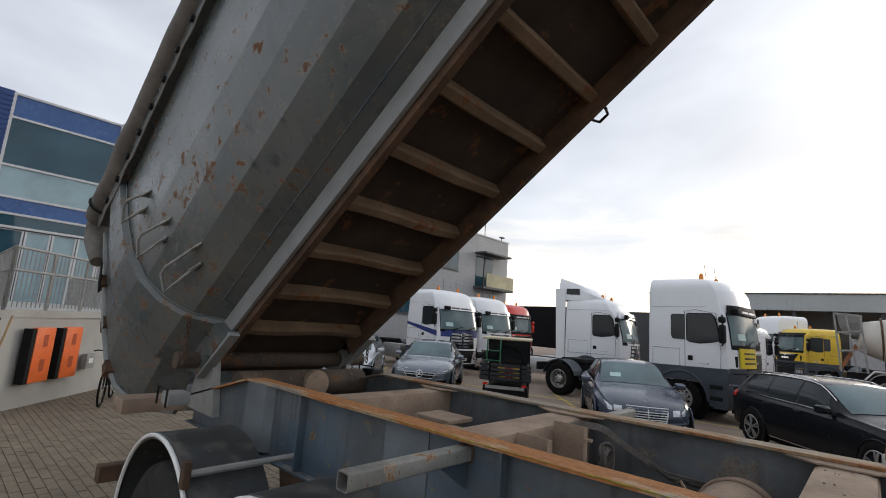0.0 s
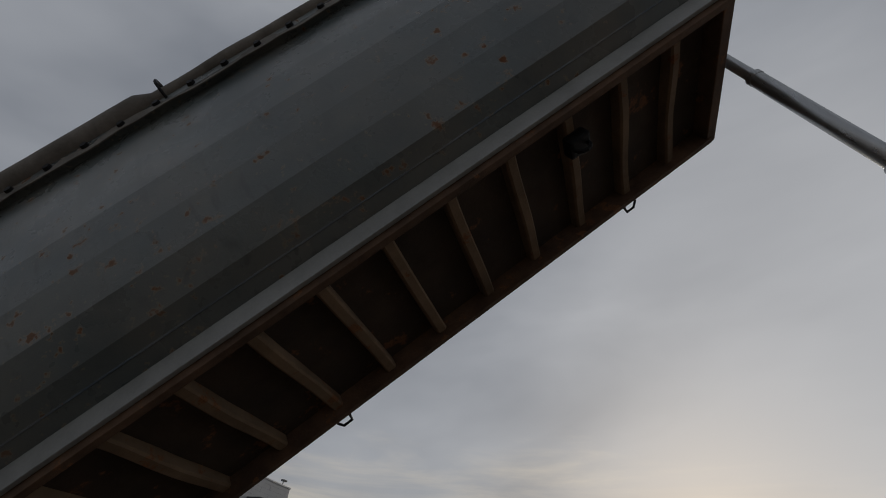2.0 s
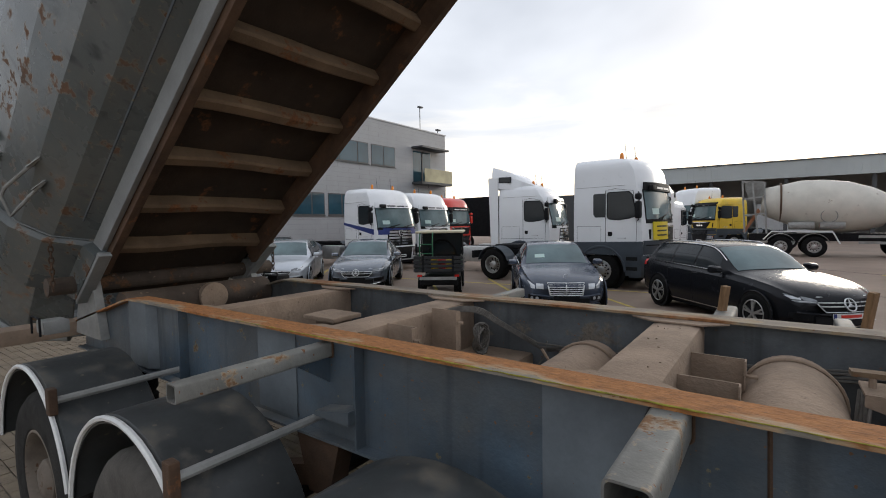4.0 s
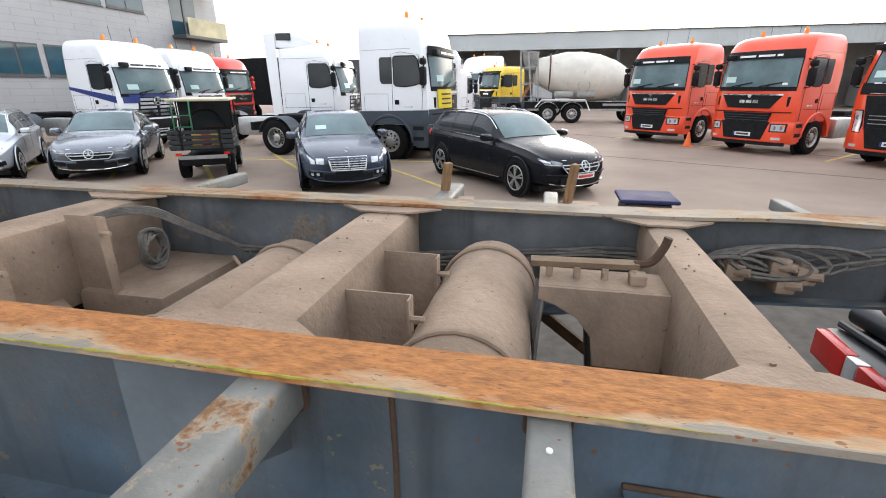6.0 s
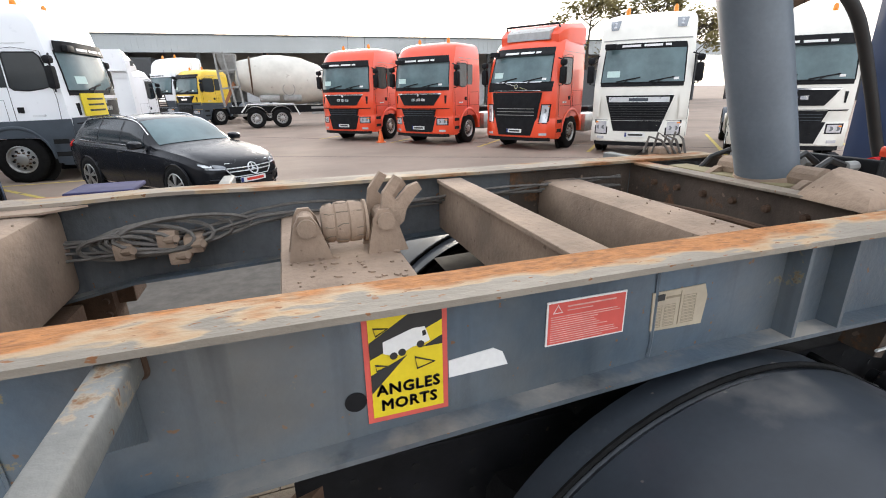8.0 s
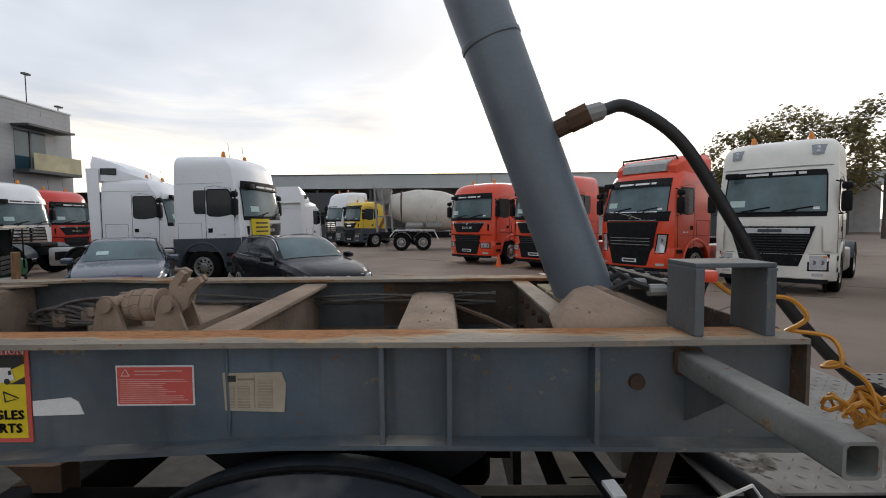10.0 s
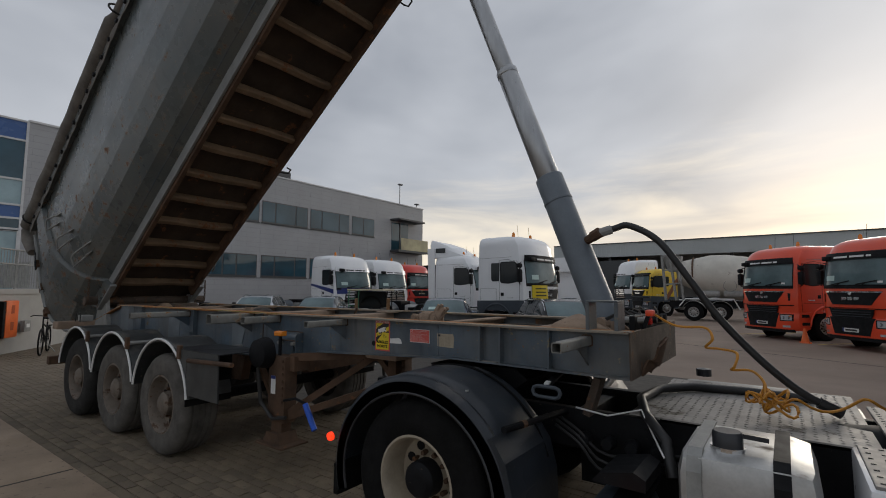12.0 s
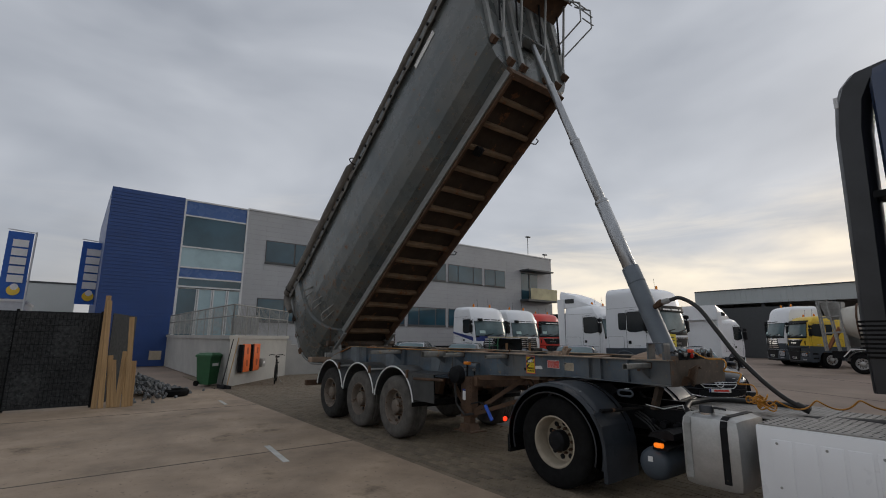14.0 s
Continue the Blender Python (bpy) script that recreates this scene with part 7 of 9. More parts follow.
        part("side_locker", tube(B(), [(-1.4, ys, 1.28), (-1.4, ys, 1.75), (-2.1, ys, 1.75), (-2.1, ys, 1.28)], 0.005, 4), BLACK, t)
        if stripe:
            part("side_stripe", prism(B(), [(-0.3, 1.5), (-0.3, 1.72), (-2.2, 2.02), (-2.2, 1.92)], "xz", ys + s * 0.004, ys + s * 0.008), STRIPEBLUE, t)
            part("front_stripe", sheet(B(), lambda z, q: face(z, s * (0.6 + q * 0.5), 0.02), lin(1.5, 1.7, 2), lin(0, 1, 4), (-0.01, 0, 0)), STRIPEBLUE, t)
        # wheel arch, steps and rear fairing
        low = CABGREY if lower is not paint or paint in (WHITE,) else lower
        arch = [(-1.4 + 0.64 * math.cos(a), 0.5 + 0.64 * math.sin(a)) for a in lin(0, math.pi, 12)]
        wa = part("wheel_arch", prism(B(), [(-0.6, 0.5), (-0.6, 1.0), (-2.2, 1.0), (-2.2, 0.5)] + [(x, z) for x, z in reversed(arch)], "xz", ys - s * 0.25, ys - s * 0.0), low, t)
        part("arch_flare", sheet(B(), lambda a, v: (-1.4 + (0.64 + 0.05 * v) * math.cos(a), ys + s * (0.03 - 0.03 * abs(v * 2 - 1) ** 3), 0.5 + (0.64 + 0.1 * v) * math.sin(a)), lin(0.05, math.pi - 0.05, 18), [0, 0.25, 0.5, 0.75, 1], (0, -s * 0.02, 0)), low, wa, "", True)
        # flat near-black disc behind the wheel paints the shade inside the arch
        part("wheel_well", lathe(B(), [(0.0, ys - s * 0.235), (0.63, ys - s * 0.235), (0.63, ys - s * 0.25)], 24, "y", (-1.4, 0, 0.5)), HOLESHADE, wa)
        # step recesses are flat near-black plates, their shade painted on
        for zz in (0.55, 0.82):
            part("step_slot", box(B(), -0.7, -0.4, min(ys - s * 0.004, ys + s * 0.006), max(ys - s * 0.004, ys + s * 0.006), zz, zz + 0.1, 0.0), HOLESHADE, wa)
        part("step", box(B(), -0.72, -0.35, ys - s * 0.25 if s > 0 else ys, ys if s > 0 else ys + 0.25, 0.4, 0.98, 0.02), low, t)
        wheel(t, (-1.4, s * (HW - 0.16), 0.51), 0.51, 0.3, 0.29, RUBBER, ALU, s, 10, True, 0.05, n=24)
        for a in range(axles):
            xr = -5.1 - a * 1.35
            wheel(t, (xr, s * (HW - 0.2), 0.51), 0.51, 0.38, 0.29, RUBBER, ALU, s, 10, True, 0.14, n=24)
            part("rear_fender", sheet(B(), lambda a_, v: (xr + 0.6 * math.cos(a_), s * (0.65 + 0.57 * v), 0.52 + 0.6 * math.sin(a_)), lin(0.25, math.pi - 0.25, 12), [0, 1], (0, 0, -0.02)), CABGREY, t)
        part("fuel_tank", box(B(), -3.9, -2.6, min(s * 0.65, s * 1.2), max(s * 0.65, s * 1.2), 0.4, 1.0, 0.08), ALU, t, "", True)
        part("frame_rail", box(B(), -6.0 - (axles - 1) * 1.3, -0.6, s * 0.42 - 0.04, s * 0.42 + 0.04, 0.72, 0.98), BLACK, t)
        if roof_fairing:
            part("side_fairing", prism(B(), [(XB, 1.05), (XB, H + 0.3), (XB - 0.38, H + 0.3), (XB - 0.3, 1.05)], "xz", ys - s * 0.05, ys), paint, t)
    part("engine_tunnel", box(B(), -2.2, -0.4, -0.6, 0.6, 0.5, 1.0), BLACK, t)
    part("fifth_wheel", box(B(), -5.5, -4.6, -0.45, 0.45, 1.0, 1.15, 0.04), BLACK, t)
    part("rear_lamp", box(B(), -6.02, -5.98, -1.1, -0.6, 0.75, 0.9, 0.01), REDLENS, t)
    part("rear_lamp", box(B(), -6.02, -5.98, 0.6, 1.1, 0.75, 0.9, 0.01), REDLENS, t)
    part("tail_bar", box(B(), -6.0, -5.9, -1.15, 1.15, 0.7, 0.95, 0.02), BLACK, t)
    if roof_fairing:
        bm = B()
        loft(bm, [[(x, -w, H - 0.12), (x, -w, H - 0.1 + h * 0.7), (x, -w + 0.12, H - 0.1 + h), (x, w - 0.12, H - 0.1 + h), (x, w, H - 0.1 + h * 0.7), (x, w, H - 0.12)] for x, h, w in ((-0.85, 0.04, 0.85), (-1.3, 0.3, 1.02), (-1.8, 0.58, 1.1), (-2.5, 0.82, 1.16))])
        part("roof_spoiler", bm, paint, t, "", True)
        part("spoiler_window", box(B(), -2.25, -1.75, -1.14, -1.09, H + 0.1, H + 0.32, 0.02), SIDEGLASS, t)
    if lights:
        for y in (-0.6, 0.6):
            bc = part("beacon", lathe(B(), [(0.06, H - 0.03), (0.06, H + 0.03), (0.05, H + 0.12), (0.02, H + 0.16), (0, H + 0.16)], 12, "z", (-1.05, y, 0)), AMBER, t, "amber roof beacon", True)
        for y in (-0.35, 0.45):
            part("aerial", tube(B(), [(-1.0, y, H - 0.05), (-1.05, y, H + 0.45)], 0.006, 4), BLACK, t)
    if style == "volvo":
        part("high_roof", loft(B(), [[(x, -w, H - 0.2), (x, -w, H + h * 0.6), (x, -w + 0.14, H + h), (x, w - 0.14, H + h), (x, w, H + h * 0.6), (x, w, H - 0.2)] for x, h, w in ((-0.70, 0.02, 0.98), (-0.86, 0.2, 1.06), (-1.1, 0.32, 1.12), (-2.23, 0.42, 1.16))]), paint, t, "", True)
        part("light_box", loft(B(), [[(x, -w, H + z0), (x, -w, H + z1), (x, w, H + z1), (x, w, H + z0)] for x, z0, z1, w in ((-0.62, -0.12, 0.1, 0.72), (-0.95, -0.1, 0.25, 0.78))]), ALU, t, "silver roof light box", True)
        part("roof_bar", tube(B(), [(-0.95, -0.95, H + 0.1), (-0.85, -0.88, H + 0.32), (-0.85, 0.88, H + 0.32), (-0.95, 0.95, H + 0.1)], 0.03, 8), BLACK, t)
    return t


def at(x, y, h, s=1.0):
    """Pose of a truck whose front axle stands at (x, y)."""
    a = radians(h)
    return pose(x + 1.4 * s * math.cos(a), y + 1.4 * s * math.sin(a), -0.03, 0, 0, h)


truck("tractor_truck", "orange-red cab-over tractor truck with black grille, parked", at(4.76, 19.31, -135.6, 1.04), "man", REDPAINT, height=3.38, scale=1.04)
truck("tractor_truck", "orange-red cab-over tractor truck beside a traffic cone", at(7.21, 16.48, -141, 1.04), "man", REDPAINT, height=3.38, scale=1.04)
truck("tractor_truck", "red high-roof tractor truck with tall mesh grille", at(9.73, 13.5, -147, 1.04), "volvo", REDPAINT, height=3.32, axles=2, scale=1.04)
truck("tractor_truck", "cream-white high-roof tractor truck with slatted grille", at(11.84, 10.82, -135, 1.03), "daf", OFFWHITE, height=3.75, scale=1.03)
truck("tractor_truck", "white cab-over tractor truck at the end of the row", at(14.54, 8.45, -135.6, 1.03), "man", OFFWHITE, height=3.5, scale=1.03)
truck("tractor_truck", "tall white tractor truck with grey lower cab, side-on", at(-4.38, 13.42, -5, 1.07), "man", WHITE, CABGREY, height=3.65, scale=1.07, sign=True)
truck("tractor_truck", "white tractor truck with roof spoiler, behind another", at(-8.64, 15.99, 8, 1.06), "actros", WHITE, height=3.3, roof_fairing=True, scale=1.06)
truck("tractor_truck", "white tractor truck with blue waist stripe and beacons", pose(-13.6, 13.5, 0, 0, 0, -4), "actros", WHITE, height=3.45, stripe=True, scale=1.04)
truck("tractor_truck", "plain white tractor truck with sun visor", pose(-14.2, 17.2, 0, 0, 0, -4), "actros", WHITE, height=3.45, scale=1.04)
truck("tractor_truck", "red tractor truck among white ones", pose(-15.3, 21.0, 0, 0, 0, -4), "man", REDDEEP, height=3.5, scale=1.0)
truck("tractor_truck", "white tractor truck seen from behind, no trailer", pose(-4.6, 22.5, 0, 0, 0, 80), "actros", WHITE, height=3.2, roof_fairing=True, scale=0.9)
truck("tractor_truck", "white truck with dark grille under the hall roof", pose(-6.2, 34.7, -0.03, 0, 0, -139), "actros", WHITE, CABGREY, height=3.65, scale=1.15)
truck("mixer_chassis", "yellow concrete mixer truck cab with dark grille", pose(-4.4, 33.0, -0.03, 0, 0, -139), "man", YELLOW, CABGREY, height=3.2, scale=1.06)

# black box trailer behind the trucks
bt = thing("box_trailer", "black curtain-sided box trailer parked behind trucks", "trailer", pose(-13.5, 26.5, 0, 0, 0, -8), "parked trucks")
part("box_body", box(B(), -10, 0, -1.25, 1.25, 1.05, 3.75, 0.03), BLACK, bt)
for k in range(6):
    part("side_letter", box(B(), -0.5, -0.22, -1.262, -1.254, 1.5 + k * 0.3, 1.72 + k * 0.3), GALV, bt)
part("deflector", box(B(), 0.0, 0.5, -1.1, 1.1, 1.2, 3.2, 0.1), CABGREY, bt, "", True)
for x in (-9, -7.7, -6.4):
    for s in (-1, 1):
        wheel(bt, (x, s * 1.05, 0.52), 0.52, 0.38, 0.28, RUBBER, GALV, s, 0, False, 0.1, n=20)

# ---- concrete mixer ----
mixer = thing("concrete_mixer_truck", "white-drum concrete mixer truck, dirty, parked side-on", "mixer truck", pose(-0.1, 29.4, -0.03, 0, 0, 2))
prof = [(0.28, -0.9), (0.72, -0.85), (0.9, -0.3), (1.24, 0.7), (1.34, 1.6), (1.32, 2.6), (1.08, 3.6), (0.8, 4.2), (0.4, 4.4)]
bm = lathe(B(), prof, 36, "x")
bmesh.ops.transform(bm, matrix=Matrix.Translation((0.05, 0, 2.85)) @ Matrix.Rotation(radians(7), 4, "Y"), verts=bm.verts)
drum = part("drum", bm, mat("dirty_white_drum", (0.62, 0.59, 0.52), 0.55, var=0.12, scale=1.2, spots=0.66, spot_col=(0.4, 0.35, 0.28), spot_scale=2), mixer, "dirty white mixing drum", True)
part("drum_band", tube(B(), [(0.0, 1.0 * math.cos(a), 2.87 + 1.0 * math.sin(a)) for a in lin(0, math.tau, 33)[:-1]], 0.05, 6, closed=True), RUSTY, drum)
part("drum_hatch", tube(B(), [(1.95 + 0.33 * math.cos(a), -1.29, 2.1 + 0.33 * math.sin(a)) for a in lin(0, math.tau, 21)[:-1]], 0.02, 6, closed=True), GALV, drum)
hop = part("hopper", loft(B(), [[(x - w, -w, z), (x + w, -w, z), (x + w, w, z), (x - w, w, z)] for x, w, z in ((-1.1, 0.3, 3.0), (-1.15, 0.45, 3.6), (-1.15, 0.5, 4.0))], False), GALV, mixer, "dirty feed hopper")
part("chute", loft(B(), [[(-1.0 - 0.0, -0.25, 2.6), (-1.0, 0.25, 2.6), (-0.9, 0.25, 2.4), (-0.9, -0.25, 2.4)], [(-1.7, -0.2, 1.3), (-1.7, 0.2, 1.3), (-1.6, 0.2, 1.2), (-1.6, -0.2, 1.2)]]), mat("orange_dirty_chute", (0.35, 0.14, 0.06), 0.7, var=0.3), mixer)
for x0, z0, x1, z1 in ((-1.6, 1.2, -1.75, 4.1), (-1.0, 1.2, -1.3, 4.1), (-0.6, 1.2, -0.75, 3.9), (-1.6, 2.2, -0.6, 2.3), (-1.7, 3.1, -0.7, 3.2), (-1.75, 4.05, -0.7, 3.95)):
    for y in (-0.75, -0.2):
        part("tower_bar", bar(B(), (x0, y, z0), (x1, y, z1), 0.08, 0.08), GALV, mixer)
part("frame", box(B(), -1.4, 7.2, -0.45, 0.45, 0.8, 1.2), BLACK, mixer)
part("side_guard", box(B(), 3.1, 4.5, -1.2, -1.14, 0.7, 0.82), GALV, mixer)
part("side_guard", box(B(), 3.1, 4.5, -1.2, -1.14, 1.0, 1.12), GALV, mixer)
for k, x in enumerate((0.0, 1.4)):
    part("mudguard", sheet(B(), lambda a_, v: (x + 0.66 * math.cos(a_), -1.22 + 0.6 * v, 0.55 + 0.66 * math.sin(a_)), lin(0.35, math.pi - 0.35, 12), [0, 1], (0, 0, -0.02)), GALV, mixer)
part("guard_frame", tube(B(), [(-0.75, -1.22, 0.9), (-0.4, -1.22, 1.32), (2.1, -1.22, 1.32), (2.4, -1.22, 0.7)], 0.04, 6), PLATEWHITE, mixer)
for x in (0.0, 1.4, 4.8, 6.3):
    for s in (-1, 1):
        wheel(mixer, (x, s * 1.05, 0.53), 0.53, 0.32, 0.3, RUBBER, ALU, s, 10, True, 0.08, n=24)
for x, L in ((0.3, 1.1), (1.6, 1.0)):
    part("water_tank", lathe(B(), [(0.02, x), (0.18, x + 0.02), (0.2, x + 0.1), (0.2, x + L - 0.1), (0.18, x + L), (0.02, x + L)], 16, "x", (0, -1.0, 1.62)), GALV, mixer, "", True)
part("cab", box(B(), 5.6, 7.6, -1.22, 1.22, 1.0, 3.05, 0.12), WHITE, mixer, "", True)
part("cab_window", box(B(), 6.4, 7.3, -1.24, -1.2, 1.9, 2.7, 0.02), SIDEGLASS, mixer)
part("front_sphere", lathe(B(), [(0, -0.45), (0.3, -0.34), (0.44, 0.0), (0.3, 0.34), (0, 0.45)], 20, "y", (5.25, -0.4, 3.0)), WHITE, mixer, "", True)

# ---- parked cars ----


def car(name, label, m, paint, wagon=False, classic=False, plate=False, card=True, length=4.65, scale=1.0):
    """A saloon or estate; x forward, origin under the front axle. One skin of sections carries glass, lamps and trim."""
    c = thing(name, label, "car", m @ Matrix.Scale(scale, 4), "parked cars")
    F, R = 0.82, -(length - 0.82)
    wb = -2.84
    # x, half width, sill, belt height, half width at the belt, crown height, half width of the crown
    st = [(F, 0.66, 0.40, 0.56, 0.58, 0.60, 0.50), (F - 0.03, 0.72, 0.30, 0.63, 0.64, 0.68, 0.55), (F - 0.1, 0.77, 0.25, 0.68, 0.69, 0.735, 0.6), (F - 0.26, 0.83, 0.22, 0.735, 0.75, 0.795, 0.66), (F - 0.55, 0.875, 0.2, 0.80, 0.79, 0.865, 0.70), (0.0, 0.895, 0.2, 0.845, 0.81, 0.91, 0.72), (-0.3, 0.9, 0.19, 0.885, 0.82, 0.95, 0.735), (-0.52, 0.9, 0.19, 0.905, 0.825, 0.985, 0.735),
          (-0.72, 0.9, 0.19, 0.915, 0.825, 1.09, 0.715), (-0.98, 0.9, 0.19, 0.925, 0.825, 1.245, 0.67), (-1.25, 0.9, 0.19, 0.935, 0.825, 1.375, 0.625), (-1.5, 0.9, 0.19, 0.94, 0.825, 1.425, 0.605), (-2.0, 0.9, 0.19, 0.95, 0.825, 1.45, 0.595)]
    if wagon:
        st += [(-2.7, 0.9, 0.19, 0.965, 0.82, 1.44, 0.59), (-3.2, 0.895, 0.2, 0.985, 0.805, 1.41, 0.58), (R + 0.42, 0.88, 0.22, 1.0, 0.79, 1.36, 0.57), (R + 0.22, 0.86, 0.25, 1.0, 0.77, 1.18, 0.6), (R + 0.08, 0.83, 0.3, 0.96, 0.74, 1.0, 0.64), (R + 0.02, 0.76, 0.38, 0.8, 0.68, 0.84, 0.6)]
    else:
        st += [(-2.45, 0.9, 0.19, 0.96, 0.82, 1.42, 0.59), (-2.8, 0.9, 0.19, 0.97, 0.81, 1.32, 0.59), (-3.1, 0.895, 0.2, 0.98, 0.80, 1.17, 0.62), (-3.35, 0.885, 0.22, 0.985, 0.79, 1.045, 0.66), (R + 0.35, 0.87, 0.24, 0.98, 0.78, 1.02, 0.68), (R + 0.1, 0.83, 0.3, 0.93, 0.74, 0.97, 0.64), (R + 0.02, 0.76, 0.4, 0.78, 0.68, 0.82, 0.6)]

    def at_x(x):
        """Section values at x, eased between the stations."""
        for a in range(len(st) - 1):
            if x >= st[a + 1][0] or a == len(st) - 2:
                p0, p1, p2, p3 = st[max(a - 1, 0)], st[a], st[a + 1], st[min(a + 2, len(st) - 1)]
                h = p1[0] - p2[0]
                t = min(1, max(0, (p1[0] - x) / h))
                o = []
                for k in range(1, 7):
                    m1 = (p2[k] - p0[k]) / max(1e-6, p0[0] - p2[0]) * h if a else p2[k] - p1[k]
                    m2 = (p3[k] - p1[k]) / max(1e-6, p1[0] - p3[0]) * h if a < len(st) - 2 else p2[k] - p1[k]
                    o.append((2 * t ** 3 - 3 * t * t + 1) * p1[k] + (t ** 3 - 2 * t * t + t) * m1 + (3 * t * t - 2 * t ** 3) * p2[k] + (t ** 3 - t * t) * m2)
                return o
        return st[-1][1:]

    def S(x, u, off=0.0):
        """A point of the skin: u runs 0 at the sill, 6 at the belt, 8 at the roof edge, 11 on the centre line, and on to 22."""
        s = -1 if u <= 11 else 1
        u = u if u <= 11 else 22 - u
        w, zs, zb, wbl, zr, wr = at_x(x)
        d = zb - zs
        P = [(0.0, zs), (0.8 * w, zs), (0.965 * w, zs + min(0.08, d * 0.2)), (w, zs + min(0.24, d * 0.45)), (w, max(zb - 0.17, zs + d * 0.6)), (0.985 * w, max(zb - 0.055, zs + d * 0.85)), (wbl, zb), ((wbl + wr) / 2 + 0.025, zb + (zr - zb) * 0.52), (wr, zr - 0.03), (wr * 0.8, zr - 0.006), (wr * 0.4, zr + 0.006), (0.0, zr + 0.009)]
        k = min(10, int(u))
        f = u - k
        y, z = P[k][0] + (P[k + 1][0] - P[k][0]) * f, P[k][1] + (P[k + 1][1] - P[k][1]) * f
        n = Vector((P[k + 1][1] - P[k][1], -(P[k + 1][0] - P[k][0])))
        n = n.normalized() if n.length > 1e-6 else Vector((0, 1))
        y, z = y + n.x * off, z + n.y * off
        bow = lerp_table([(R, -0.2), (R + 0.6, -0.08), (-2.6, 0.0), (-1.6, 0.02), (-0.6, 0.13), (0.2, 0.12), (0.5, 0.2), (F, 0.34)], x)
        slope = 1.0 if -1.3 < x < -0.55 and u > 8 else 0.0
        return Vector((x - bow * (y / 0.9) ** 2 + off * 0.8 * slope + (off if x > F - 0.05 else 0), s * y, z))

    us = [0, 0.5, 1, 1.5, 2, 2.5, 3, 3.4, 3.8, 4, 4.4, 4.8, 5, 5.5, 6, 6.5, 7, 7.5, 8, 8.5, 9, 9.5, 10, 10.5, 11]
    us = us + [22 - u for u in reversed(us[1:-1])]
    xs = sorted({round(F + (R + 0.02 - F) * k / 54, 4) for k in range(55)} | {F - 0.015, F - 0.03}, reverse=True)
    body = part("body", loft(B(), [[S(x, u) for u in us] for x in xs]), paint, c, "", True)

    def panel(nm, xa, xb, ua, ub, mtl, parent, off=0.006, nx=8, nu=7, lbl="", skew=0.0):
        bm = sheet(B(), lambda x, f: S(x + skew * f, ua + (ub - ua) * f, off), lin(xa, xb, nx), lin(0, 1, nu), (0, 0, -0.004))
        return part(nm, bm, mtl, parent, lbl, True)

    def skin(y, z, off):
        """The frontmost point of the skin at a given y and height."""
        x = F
        while x > -0.5:
            w, zs, zb, wbl, zr, wr = at_x(x)
            hw = lerp_table([(zs, 0.8 * w), (zs + (zb - zs) * 0.3, w), (zs + (zb - zs) * 0.7, w), (zb, wbl), (zr, wr * 0.8)], z)
            if zs <= z <= zr and hw >= abs(y):
                break
            x -= 0.008
        bow = lerp_table([(0.2, 0.12), (0.5, 0.2), (F, 0.34)], x)
        return Vector((x - bow * (y / 0.9) ** 2 + off, y, z))

    panel("windscreen", -0.56, -1.27, 8.25, 13.75, SCREEN, c, 0.008, 9, 13, "tinted windscreen")
    if card:
        panel("window_card", -0.74, -0.86, 9.3, 10.1, PAPER, c, 0.014, 3, 3)
    if wagon:
        panel("rear_screen", R + 0.4, R + 0.2, 8.4, 13.6, SIDEGLASS, c, 0.008, 4, 9)
    else:
        panel("rear_screen", -2.62, -3.28, 8.4, 13.6, SIDEGLASS, c, 0.008, 6, 9)
    xe = R + 0.62 if wagon else -3.02
    cuts = ((-0.98, -1.66), (-1.72, -2.46), (-2.52, xe))
    for s in (-1, 1):
        side = (lambda u: u) if s < 0 else (lambda u: 22 - u)
        for k, (a, b) in enumerate(cuts):
            panel("side_window", a, b, side(6.2), side(7.86), SIDEGLASS, c, 0.005, 7, 6, "", 0.0)
        part("front_quarter", sheet(B(), lambda f, g: S(-0.80 - 0.18 * f, side(6.2 + 1.5 * g * f), 0.005), lin(0.05, 1, 5), lin(0, 1, 4), (0, 0, -0.004)), SIDEGLASS, c, "", True)
        part("window_trim", tube(B(), [S(x, side(6.08), 0.006) for x in lin(-0.78, xe - 0.06, 16)], 0.012, 5), CHROME, c)
        part("window_trim", tube(B(), [S(x, side(7.98), 0.004) for x in lin(-0.86, xe, 18)], 0.013, 5), CHROME if wagon else BLACK, c)
        if wagon:
            part("roof_rail", tube(B(), [S(x, side(8.45), 0.035 if -3.2 < x < -1.55 else 0.005) for x in lin(-1.45, -3.35, 12)], 0.013, 6), CHROME, c)
        mr = part("door_mirror", loft(B(), [[(x, s * 0.99 + y * w_, 1.0 + z * h_) for y, z in ((-1, -0.7), (-0.6, -1), (0.7, -1), (1, -0.5), (0.9, 0.7), (0.5, 1), (-0.6, 1), (-1, 0.7))] for x, w_, h_ in ((-0.74, 0.05, 0.03), (-0.79, 0.095, 0.06), (-0.86, 0.11, 0.07), (-0.92, 0.105, 0.068))]), paint, c, "", True)
        part("mirror_foot", bar(B(), (-0.88, s * 0.84, 0.95), (-0.86, s * 0.95, 0.97), 0.06, 0.03), BLACK, mr)
        for x in (-0.78, -1.68, -2.5):
            part("door_seam", tube(B(), [S(x + 0.04 if u < 4 else x, side(u), 0.001) for u in (2.2, 2.8, 3.4, 4, 4.6, 5.2, 5.9)], 0.004, 4), BLACK, c)
